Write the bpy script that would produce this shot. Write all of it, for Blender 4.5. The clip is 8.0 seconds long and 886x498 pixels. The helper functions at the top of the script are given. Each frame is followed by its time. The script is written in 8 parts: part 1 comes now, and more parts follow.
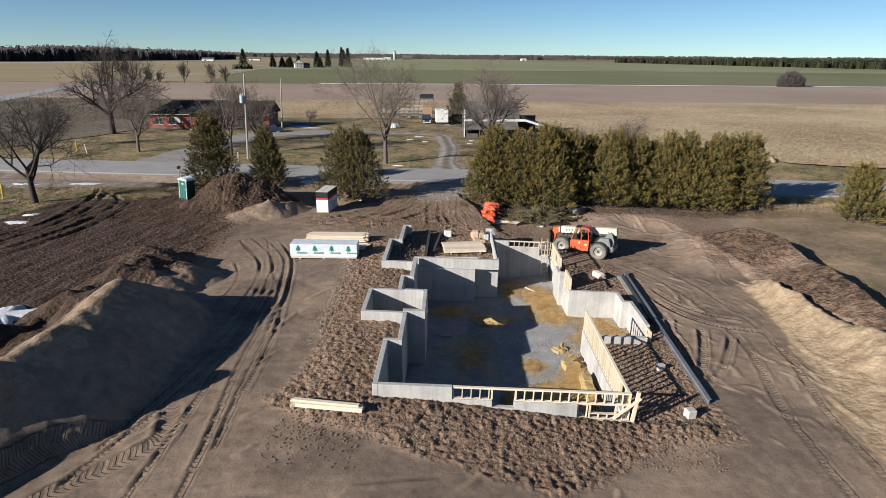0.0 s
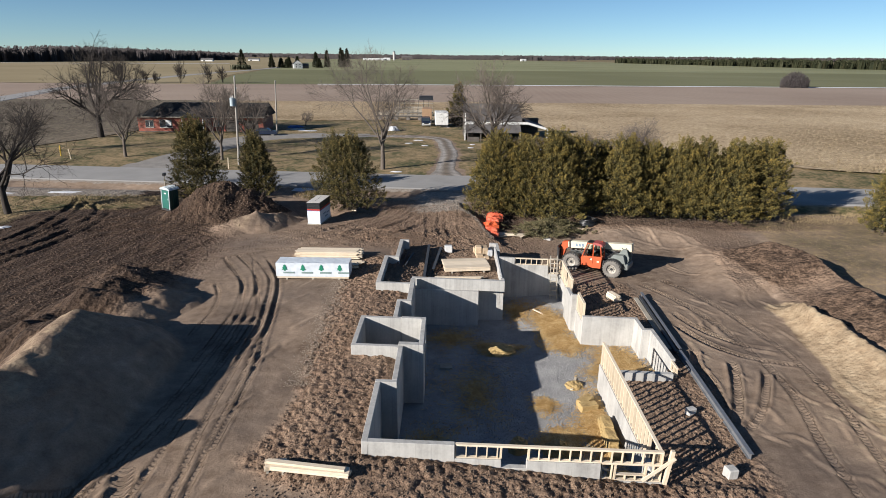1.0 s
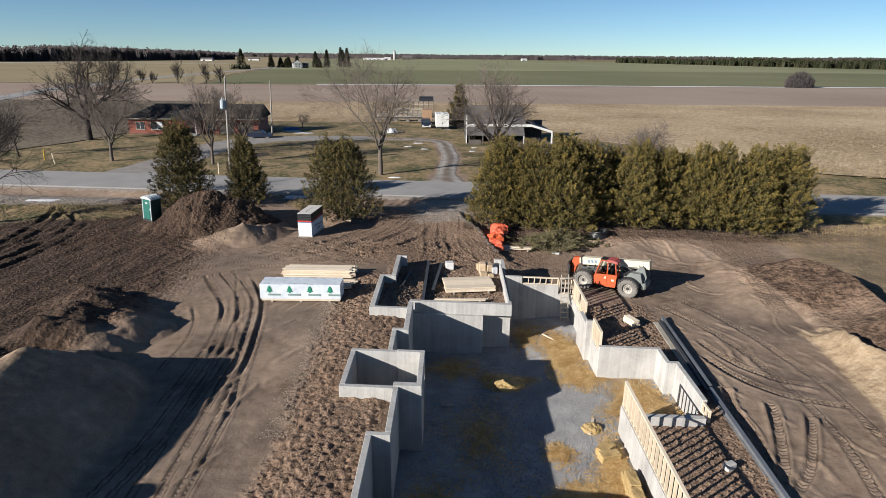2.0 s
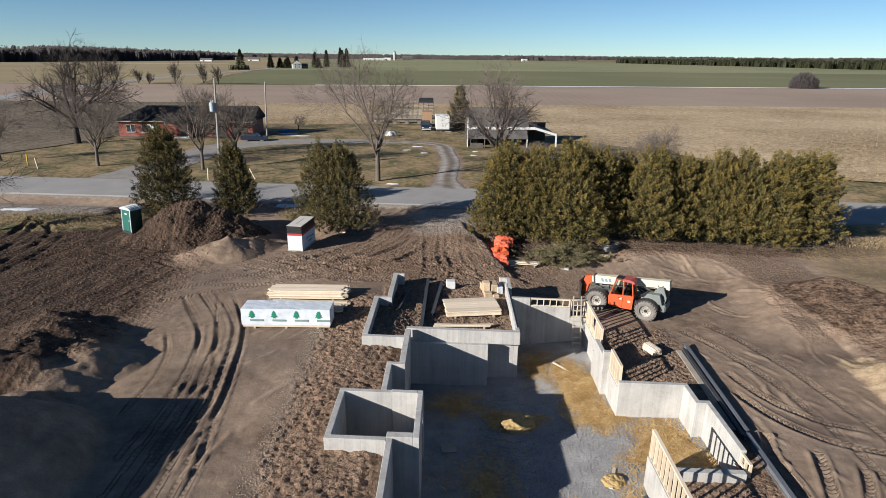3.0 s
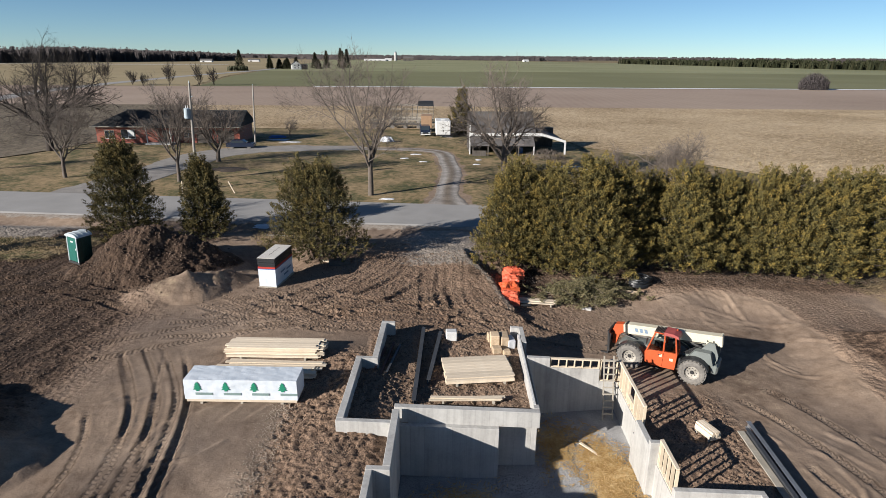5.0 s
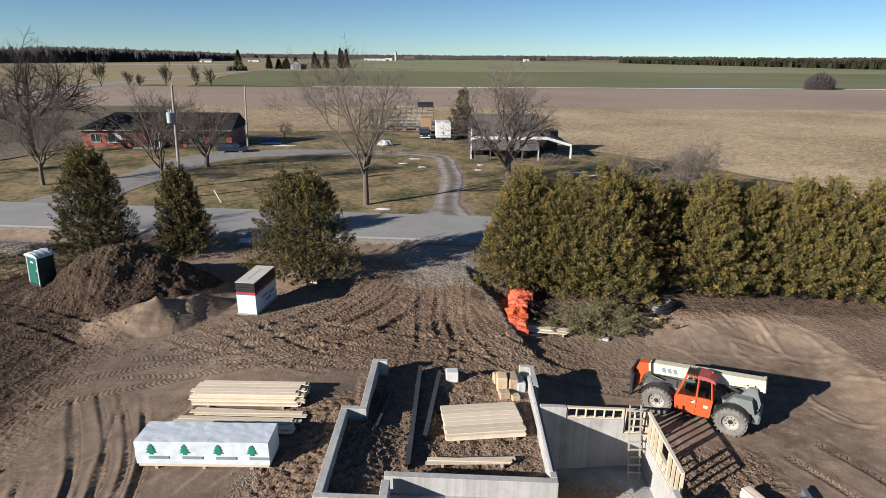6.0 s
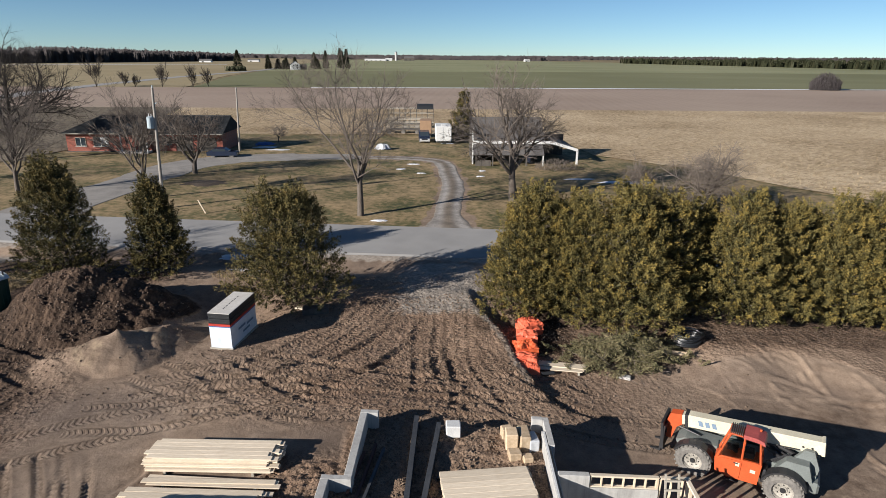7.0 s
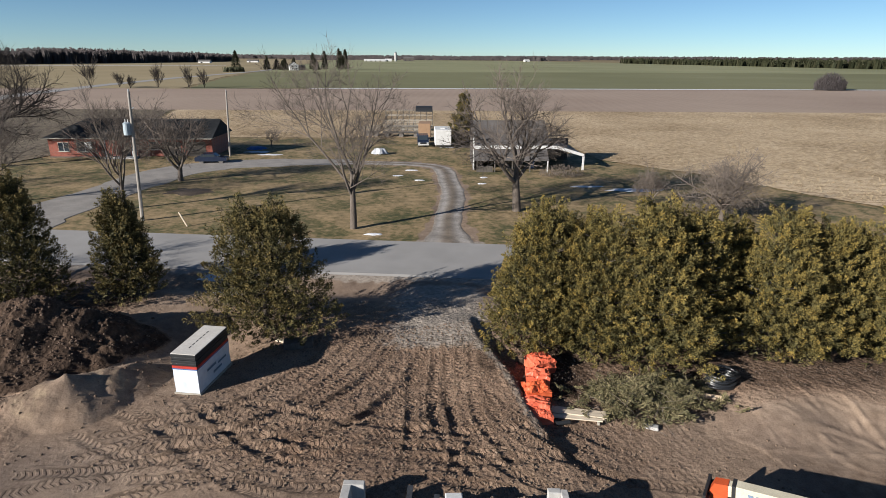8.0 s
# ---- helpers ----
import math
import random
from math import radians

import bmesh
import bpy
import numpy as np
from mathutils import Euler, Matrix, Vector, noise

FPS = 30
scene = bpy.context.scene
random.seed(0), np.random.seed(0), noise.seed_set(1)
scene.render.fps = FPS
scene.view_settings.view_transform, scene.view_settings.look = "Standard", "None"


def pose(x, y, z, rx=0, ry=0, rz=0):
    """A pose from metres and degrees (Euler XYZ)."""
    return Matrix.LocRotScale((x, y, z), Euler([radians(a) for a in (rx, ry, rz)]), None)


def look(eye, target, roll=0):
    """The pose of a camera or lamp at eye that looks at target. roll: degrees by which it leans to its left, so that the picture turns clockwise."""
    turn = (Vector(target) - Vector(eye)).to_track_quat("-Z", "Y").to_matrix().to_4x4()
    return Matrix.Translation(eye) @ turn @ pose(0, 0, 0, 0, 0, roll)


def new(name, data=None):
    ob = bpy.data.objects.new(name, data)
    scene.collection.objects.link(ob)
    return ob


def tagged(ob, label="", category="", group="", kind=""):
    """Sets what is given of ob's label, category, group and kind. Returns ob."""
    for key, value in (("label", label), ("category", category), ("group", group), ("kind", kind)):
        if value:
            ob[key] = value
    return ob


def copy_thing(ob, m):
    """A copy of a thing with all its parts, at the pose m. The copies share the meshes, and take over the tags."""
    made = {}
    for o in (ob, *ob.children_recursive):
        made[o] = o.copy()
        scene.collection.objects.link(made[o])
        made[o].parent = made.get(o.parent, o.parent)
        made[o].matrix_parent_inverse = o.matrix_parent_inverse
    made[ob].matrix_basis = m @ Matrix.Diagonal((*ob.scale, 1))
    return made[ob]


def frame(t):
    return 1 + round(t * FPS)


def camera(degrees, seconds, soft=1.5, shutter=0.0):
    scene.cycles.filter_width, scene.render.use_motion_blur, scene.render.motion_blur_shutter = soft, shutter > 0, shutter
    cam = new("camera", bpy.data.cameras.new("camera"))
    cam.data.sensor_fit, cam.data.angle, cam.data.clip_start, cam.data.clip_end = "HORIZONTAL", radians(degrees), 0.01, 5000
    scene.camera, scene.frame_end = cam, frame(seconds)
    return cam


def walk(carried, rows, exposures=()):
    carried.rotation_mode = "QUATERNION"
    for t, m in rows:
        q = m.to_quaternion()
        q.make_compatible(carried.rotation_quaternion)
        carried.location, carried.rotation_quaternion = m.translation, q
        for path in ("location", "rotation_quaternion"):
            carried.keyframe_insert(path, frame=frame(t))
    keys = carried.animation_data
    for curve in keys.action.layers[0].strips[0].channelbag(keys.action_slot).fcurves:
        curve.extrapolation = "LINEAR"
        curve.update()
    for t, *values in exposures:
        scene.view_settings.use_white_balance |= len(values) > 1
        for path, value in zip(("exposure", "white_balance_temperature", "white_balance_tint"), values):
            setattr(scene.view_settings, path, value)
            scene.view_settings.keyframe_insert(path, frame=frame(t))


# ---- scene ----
cam = camera(74.0, 8.0, 0.6)
PATH = [
    (0, (0.22, 0.478, 14.423), (0.255, 2.377, 13.798), 0.5),
    (0.5, (0.223, 2.469, 14.481), (0.259, 4.368, 13.856), 0.5),
    (1, (0.243, 4.537, 14.467), (0.279, 6.437, 13.843), 0.5),
    (1.5, (0.272, 6.539, 14.505), (0.307, 8.438, 13.88), 0.5),
    (3, (0.313, 12.219, 14.503), (0.347, 14.119, 13.879), 0.5),
    (3.5, (0.38, 14.039, 14.49), (0.412, 15.939, 13.868), 0.5),
    (4, (0.447, 15.906, 14.486), (0.478, 17.807, 13.864), 0.5),
    (4.5, (0.496, 17.8, 14.498), (0.527, 19.701, 13.876), 0.5),
    (6, (0.676, 24.176, 14.566), (0.704, 26.076, 13.943), 0.4),
    (6.5, (0.713, 26.377, 14.544), (0.741, 28.278, 13.923), 0.4),
    (7, (0.757, 28.507, 14.609), (0.784, 30.408, 13.986), 0.4),
    (7.5, (0.827, 30.686, 14.626), (0.853, 32.587, 14.003), 0.4),
    (8, (0.869, 32.829, 14.644), (0.896, 34.73, 14.022), 0.3),
]
walk(cam, [(t, look(eye, target, roll)) for t, eye, target, roll in PATH], [(0, 0.87, 6250, 10)])

# world, sun, exposure
world = bpy.data.worlds.new("world")
scene.world = world
world.use_nodes = True
wn = world.node_tree.nodes
sky = wn.new("ShaderNodeTexSky")
sky.sky_type = "NISHITA"
sky.sun_disc = False
sky.sun_elevation = radians(19.9)
sky.sun_rotation = radians(237)
sky.altitude = 300
sky.air_density, sky.dust_density, sky.ozone_density = 0.62, 0.0, 2.2
wn["Background"].inputs["Strength"].default_value = 0.047
tint = wn.new("ShaderNodeMix")
tint.data_type, tint.blend_type = "RGBA", "MULTIPLY"
tint.inputs[0].default_value, tint.inputs[7].default_value = 1.0, (0.88, 1.02, 1.06, 1)
world.node_tree.links.new(sky.outputs[0], tint.inputs[6])
world.node_tree.links.new(tint.outputs[2], wn["Background"].inputs["Color"])
sun = new("sun", bpy.data.lights.new("sun", "SUN"))
sun.data.energy, sun.data.angle, sun.data.color = 5.0, radians(0.53), (1.0, 0.92, 0.82)
sun.matrix_world = look((-84.0, -54.3, 36.1), (0, 0, 0))

# ---- materials ----
def nodes_of(name):
    m = bpy.data.materials.new(name)
    m.use_nodes = True
    nt = m.node_tree
    return m, nt, nt.nodes["Principled BSDF"]


def link(nt, a, b):
    nt.links.new(a, b)


def noise_node(nt, scale, detail=4.0, rough=0.55, coords=None, kind="noise"):
    n = nt.nodes.new("ShaderNodeTexNoise")
    n.inputs["Scale"].default_value = scale
    n.inputs["Detail"].default_value = detail
    n.inputs["Roughness"].default_value = rough
    if coords is not None:
        link(nt, coords, n.inputs["Vector"])
    return n


def ramp(nt, fac, stops):
    r = nt.nodes.new("ShaderNodeValToRGB")
    while len(r.color_ramp.elements) < len(stops):
        r.color_ramp.elements.new(0.5)
    for e, (p, c) in zip(r.color_ramp.elements, stops):
        e.position = p
        e.color = (c[0] * 0.8, c[1] * 0.8, c[2] * 0.8, 1)
    link(nt, fac, r.inputs[0])
    return r


def mix(nt, fac, a, b, blend="MIX"):
    m = nt.nodes.new("ShaderNodeMix")
    m.data_type, m.blend_type = "RGBA", blend
    for sock, v in ((m.inputs[0], fac), (m.inputs[6], a), (m.inputs[7], b)):
        if isinstance(v, bpy.types.NodeSocket):
            link(nt, v, sock)
        elif isinstance(v, (int, float)):
            sock.default_value = v
        else:
            sock.default_value = (*v, 1)
    return m.outputs[2]


def math_node(nt, op, a, b=0.0):
    m = nt.nodes.new("ShaderNodeMath")
    m.operation = op
    for sock, v in ((m.inputs[0], a), (m.inputs[1], b)):
        if isinstance(v, bpy.types.NodeSocket):
            link(nt, v, sock)
        else:
            sock.default_value = v
    return m.outputs[0]


def world_pos(nt):
    return nt.nodes.new("ShaderNodeNewGeometry").outputs["Position"]


def obj_pos(nt):
    return nt.nodes.new("ShaderNodeTexCoord").outputs["Object"]


def bump(nt, bsdf, height, strength, dist=0.02):
    b = nt.nodes.new("ShaderNodeBump")
    b.inputs["Strength"].default_value = strength
    b.inputs["Distance"].default_value = dist
    link(nt, height, b.inputs["Height"])
    link(nt, b.outputs[0], bsdf.inputs["Normal"])
    return b


def grainy(name, dark, light, fine=12.0, coarse=1.2, rough=0.85, metal=0.0, relief=0.3, dist=0.01, vary=0.0, local=True, stretch=None):
    """Two scales of noise between a dark and a light tone."""
    m, nt, p = nodes_of(name)
    co = obj_pos(nt) if local else world_pos(nt)
    if stretch:
        mp = nt.nodes.new("ShaderNodeMapping")
        mp.inputs["Scale"].default_value = stretch
        link(nt, co, mp.inputs["Vector"])
        co = mp.outputs[0]
    a, b = noise_node(nt, fine, 5, 0.6, co), noise_node(nt, coarse, 3, 0.5, co)
    f = math_node(nt, "ADD", math_node(nt, "MULTIPLY", a.outputs[0], 0.55), math_node(nt, "MULTIPLY", b.outputs[0], 0.45))
    col = ramp(nt, f, [(0.32, dark), (0.68, light)]).outputs[0]
    if vary:
        oi = nt.nodes.new("ShaderNodeObjectInfo")
        v = nt.nodes.new("ShaderNodeHueSaturation")
        link(nt, col, v.inputs["Color"])
        link(nt, math_node(nt, "ADD", math_node(nt, "MULTIPLY", oi.outputs["Random"], 2 * vary), 1 - vary), v.inputs["Value"])
        col = v.outputs[0]
    link(nt, col, p.inputs["Base Color"])
    p.inputs["Roughness"].default_value, p.inputs["Metallic"].default_value = rough, metal
    if relief:
        bump(nt, p, a.outputs[0], relief, dist)
    return m


def ground_material():
    m, nt, p = nodes_of("ground_earth")
    co = world_pos(nt)
    big, mid = noise_node(nt, 0.22, 5, 0.6, co), noise_node(nt, 1.7, 6, 0.62, co)
    fine, clod = noise_node(nt, 14, 5, 0.7, co), noise_node(nt, 3.6, 7, 0.68, co)
    att = nt.nodes.new("ShaderNodeAttribute")
    att.attribute_name = "zone"
    sep = nt.nodes.new("ShaderNodeSeparateColor")
    link(nt, att.outputs["Color"], sep.inputs[0])
    f = math_node(nt, "ADD", math_node(nt, "MULTIPLY", big.outputs[0], 0.5), math_node(nt, "MULTIPLY", mid.outputs[0], 0.5))
    broken = ramp(nt, f, [(0.3, (0.2, 0.13, 0.087)), (0.5, (0.335, 0.23, 0.16)), (0.7, (0.44, 0.318, 0.225))]).outputs[0]
    broken = mix(nt, math_node(nt, "MULTIPLY", clod.outputs[0], 0.5), broken, (0.15, 0.098, 0.068))
    speck = ramp(nt, fine.outputs[0], [(0.36, (0.42, 0.39, 0.37)), (0.5, (1.25, 1.24, 1.23)), (0.66, (1.7, 1.66, 1.62))]).outputs[0]
    broken = mix(nt, 0.9, broken, speck, "MULTIPLY")
    graded = ramp(nt, f, [(0.34, (0.165, 0.115, 0.081)), (0.45, (0.256, 0.189, 0.139)), (0.55, (0.31, 0.232, 0.172)), (0.66, (0.4, 0.306, 0.23))]).outputs[0]
    graded = mix(nt, 0.22, graded, speck, "MULTIPLY")
    damp = noise_node(nt, 0.16, 4, 0.55, co)
    graded = mix(nt, 1.0, graded, ramp(nt, damp.outputs[0], [(0.36, (0.82, 0.82, 0.85)), (0.48, (1.2, 1.2, 1.2)), (0.62, (1.4, 1.38, 1.34))]).outputs[0], "MULTIPLY")
    dirt = mix(nt, att.outputs["Alpha"], graded, broken)
    lay = nt.nodes.new("ShaderNodeMapping")
    lay.inputs["Rotation"].default_value, lay.inputs["Scale"].default_value = (0, 0, radians(17.5)), (2.6, 0.28, 1)
    link(nt, co, lay.inputs["Vector"])
    furrow = noise_node(nt, 1.0, 5, 0.62, lay.outputs[0])
    sand = ramp(nt, mid.outputs[0], [(0.32, (0.26, 0.186, 0.117)), (0.5, (0.365, 0.273, 0.175)), (0.68, (0.46, 0.36, 0.24))]).outputs[0]
    where = nt.nodes.new("ShaderNodeSeparateXYZ")
    link(nt, co, where.inputs[0])
    tilled = math_node(nt, "LESS_THAN", where.outputs[0], -13.0)
    worked = math_node(nt, "MULTIPLY", tilled, 0.6)
    sf = math_node(nt, "ADD", math_node(nt, "MULTIPLY", clod.outputs[0], math_node(nt, "SUBTRACT", 1.0, worked)), math_node(nt, "MULTIPLY", furrow.outputs[0], worked))
    soil = ramp(nt, sf, [(0.36, (0.028, 0.017, 0.011)), (0.5, (0.07, 0.044, 0.029)), (0.64, (0.15, 0.098, 0.066))]).outputs[0]
    rut = nt.nodes.new("ShaderNodeAttribute")
    rut.attribute_name = "rut"
    grit = ramp(nt, clod.outputs[0], [(0.34, (0.22, 0.185, 0.152)), (0.5, (0.33, 0.285, 0.24)), (0.66, (0.42, 0.37, 0.315))]).outputs[0]
    gf = math_node(nt, "ADD", math_node(nt, "MULTIPLY", big.outputs[0], 0.5), math_node(nt, "MULTIPLY", mid.outputs[0], 0.5))
    grass = ramp(nt, gf, [(0.38, (0.075, 0.08, 0.033)), (0.45, (0.14, 0.122, 0.054)), (0.52, (0.27, 0.2, 0.106)), (0.62, (0.385, 0.28, 0.155))]).outputs[0]
    wob = math_node(nt, "MULTIPLY", math_node(nt, "SUBTRACT", mid.outputs[0], 0.5), 0.9)

    def edge(sock):
        e = nt.nodes.new("ShaderNodeMapRange")
        link(nt, math_node(nt, "ADD", sock, wob), e.inputs[0])
        e.inputs[1].default_value, e.inputs[2].default_value = 0.35, 0.65
        return e.outputs[0]

    col = mix(nt, edge(sep.outputs[2]), dirt, soil)
    col = mix(nt, edge(sep.outputs[0]), col, sand)
    col = mix(nt, edge(rut.outputs["Alpha"]), col, grit)
    col = mix(nt, edge(sep.outputs[1]), col, grass)
    link(nt, col, p.inputs["Base Color"])
    p.inputs["Roughness"].default_value = 0.93
    p.inputs["Specular IOR Level"].default_value = 0.25
    rs = nt.nodes.new("ShaderNodeSeparateColor")
    link(nt, rut.outputs["Color"], rs.inputs[0])
    arg = math_node(nt, "ADD", math_node(nt, "MULTIPLY", rs.outputs[0], 25.0), math_node(nt, "MULTIPLY", math_node(nt, "ABSOLUTE", rs.outputs[1]), 14.0))
    bars = nt.nodes.new("ShaderNodeMapRange")
    link(nt, math_node(nt, "SINE", math_node(nt, "ADD", arg, math_node(nt, "MULTIPLY", mid.outputs[0], 5.0))), bars.inputs[0])
    bars.inputs[1].default_value, bars.inputs[2].default_value = -0.35, 0.35
    lugs = math_node(nt, "MULTIPLY", bars.outputs[0], math_node(nt, "MULTIPLY", rs.outputs[2], 1.15))
    loose = math_node(nt, "ADD", math_node(nt, "MULTIPLY", att.outputs["Alpha"], 0.85), 0.22)
    tread = nt.nodes.new("ShaderNodeTexVoronoi")
    tread.feature = "SMOOTH_F1"
    tread.inputs["Scale"].default_value, tread.inputs["Smoothness"].default_value = 4.2, 0.35
    link(nt, co, tread.inputs["Vector"])
    h = math_node(nt, "ADD", math_node(nt, "MULTIPLY", math_node(nt, "ADD", math_node(nt, "MULTIPLY", fine.outputs[0], 0.45), clod.outputs[0]), loose), lugs)
    h = math_node(nt, "ADD", h, math_node(nt, "MULTIPLY", tread.outputs["Distance"], math_node(nt, "MULTIPLY", att.outputs["Alpha"], 0.9)))
    h = math_node(nt, "ADD", h, math_node(nt, "MULTIPLY", furrow.outputs[0], math_node(nt, "MULTIPLY", tilled, math_node(nt, "MULTIPLY", sep.outputs[2], 0.8))))
    bump(nt, p, h, 1.0, 0.12)
    return m


def field_material(name, stops, row, angle, amount, scale=0.05, speckle=0.4):
    """A field with soft patches and drill rows."""
    m, nt, p = nodes_of(name)
    co = world_pos(nt)
    a, b = noise_node(nt, scale, 6, 0.62, co), noise_node(nt, 1.3, 4, 0.75, co)
    mp = nt.nodes.new("ShaderNodeMapping")
    mp.inputs["Rotation"].default_value = (0, 0, radians(angle))
    link(nt, co, mp.inputs["Vector"])
    w = nt.nodes.new("ShaderNodeTexWave")
    w.inputs["Scale"].default_value = row
    w.inputs["Distortion"].default_value = 1.5
    w.inputs["Detail"].default_value = 2
    link(nt, mp.outputs[0], w.inputs["Vector"])
    f = math_node(nt, "ADD", math_node(nt, "MULTIPLY", a.outputs[0], 1 - speckle), math_node(nt, "MULTIPLY", b.outputs[0], speckle))
    f = math_node(nt, "ADD", f, math_node(nt, "MULTIPLY", math_node(nt, "SUBTRACT", w.outputs[1], 0.5), amount))
    link(nt, ramp(nt, f, stops).outputs[0], p.inputs["Base Color"])
    p.inputs["Roughness"].default_value = 0.95
    p.inputs["Specular IOR Level"].default_value = 0.1
    bump(nt, p, b.outputs[0], 0.5, 0.1)
    return m


def concrete_material():
    m, nt, p = nodes_of("poured_concrete")
    co = obj_pos(nt)
    a, b, c = noise_node(nt, 0.8, 5, 0.6, co), noise_node(nt, 9, 5, 0.65, co), noise_node(nt, 60, 3, 0.6, co)
    mp = nt.nodes.new("ShaderNodeMapping")
    mp.inputs["Scale"].default_value = (5, 5, 0.25)
    link(nt, co, mp.inputs["Vector"])
    streak = noise_node(nt, 1.0, 4, 0.6, mp.outputs[0])
    f = math_node(nt, "ADD", math_node(nt, "MULTIPLY", a.outputs[0], 0.45), math_node(nt, "MULTIPLY", streak.outputs[0], 0.35))
    f = math_node(nt, "ADD", f, math_node(nt, "MULTIPLY", b.outputs[0], 0.2))
    col = ramp(nt, f, [(0.33, (0.33, 0.32, 0.305)), (0.5, (0.485, 0.475, 0.45)), (0.66, (0.6, 0.588, 0.556))]).outputs[0]
    # marks of the form panels
    sp = nt.nodes.new("ShaderNodeSeparateXYZ")
    link(nt, co, sp.inputs[0])
    run = math_node(nt, "DIVIDE", math_node(nt, "ADD", math_node(nt, "ADD", sp.outputs[0], sp.outputs[1]), 100.0), 0.61)
    seam = math_node(nt, "LESS_THAN", math_node(nt, "FRACT", run), 0.03)
    wn2 = nt.nodes.new("ShaderNodeTexWhiteNoise")
    wn2.noise_dimensions = "1D"
    link(nt, math_node(nt, "FLOOR", run), wn2.inputs["W"])
    tone = nt.nodes.new("ShaderNodeHueSaturation")
    link(nt, col, tone.inputs["Color"])
    shade = math_node(nt, "ADD", math_node(nt, "MULTIPLY", wn2.outputs["Value"], 0.1), 0.98)
    link(nt, math_node(nt, "SUBTRACT", shade, math_node(nt, "MULTIPLY", seam, 0.16)), tone.inputs["Value"])
    link(nt, tone.outputs[0], p.inputs["Base Color"])
    p.inputs["Roughness"].default_value = 0.82
    h = math_node(nt, "ADD", b.outputs[0], math_node(nt, "MULTIPLY", c.outputs[0], 0.4))
    bump(nt, p, math_node(nt, "SUBTRACT", h, math_node(nt, "MULTIPLY", seam, 0.8)), 0.3, 0.01)
    return m


def foliage_material(name, dark, mid, light, brown, tips=False):
    m, nt, p = nodes_of(name)
    g = nt.nodes.new("ShaderNodeNewGeometry")
    n = noise_node(nt, 1.5, 4, 0.65, world_pos(nt))
    f = math_node(nt, "ADD", math_node(nt, "MULTIPLY", g.outputs["Random Per Island"], 0.24), math_node(nt, "MULTIPLY", n.outputs[0], 0.76))
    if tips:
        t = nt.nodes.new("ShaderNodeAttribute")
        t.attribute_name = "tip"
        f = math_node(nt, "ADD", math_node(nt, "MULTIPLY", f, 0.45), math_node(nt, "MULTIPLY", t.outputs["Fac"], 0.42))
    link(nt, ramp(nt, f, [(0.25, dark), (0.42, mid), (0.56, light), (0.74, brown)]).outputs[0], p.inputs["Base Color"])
    p.inputs["Roughness"].default_value = 0.75
    p.inputs["Specular IOR Level"].default_value = 0.2
    return m


def glass_material(name, tint=(0.03, 0.04, 0.05)):
    m, nt, p = nodes_of(name)
    p.inputs["Base Color"].default_value = (*tint, 1)
    p.inputs["Roughness"].default_value = 0.06
    p.inputs["Specular IOR Level"].default_value = 0.45
    return m


EARTH = ground_material()
CONCRETE = concrete_material()
STUBBLE = field_material("corn_stubble", [(0.4, (0.24, 0.172, 0.095)), (0.5, (0.48, 0.365, 0.235)), (0.6, (0.68, 0.54, 0.365))], 0.42, 84, 0.12, 0.03, 0.62)
PLOUGHED = field_material("worked_field", [(0.3, (0.3, 0.225, 0.175)), (0.5, (0.38, 0.295, 0.235)), (0.7, (0.45, 0.36, 0.285))], 0.1, 5, 0.05, 0.015)
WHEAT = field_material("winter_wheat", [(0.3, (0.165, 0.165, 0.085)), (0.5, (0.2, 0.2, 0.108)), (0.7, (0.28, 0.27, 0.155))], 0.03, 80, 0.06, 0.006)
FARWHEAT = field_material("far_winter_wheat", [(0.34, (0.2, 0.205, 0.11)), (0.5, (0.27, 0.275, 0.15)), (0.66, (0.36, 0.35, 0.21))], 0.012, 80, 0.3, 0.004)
DARKSTUBBLE = field_material("turned_corn_ground", [(0.4, (0.085, 0.068, 0.052)), (0.5, (0.165, 0.135, 0.1)), (0.62, (0.3, 0.255, 0.19))], 0.3, 52, 0.16, 0.03, 0.6)
HAY = field_material("dry_hayfield", [(0.3, (0.26, 0.205, 0.115)), (0.5, (0.35, 0.285, 0.17)), (0.7, (0.43, 0.355, 0.225))], 0.05, 30, 0.05, 0.008)
ROAD = grainy("worn_asphalt", (0.27, 0.262, 0.252), (0.39, 0.378, 0.362), 30, 0.35, 0.9, relief=0.2, local=False)
GRAVEL = grainy("drive_gravel", (0.2, 0.185, 0.17), (0.36, 0.335, 0.305), 8, 0.7, 0.95, relief=0.6, dist=0.03, local=False)
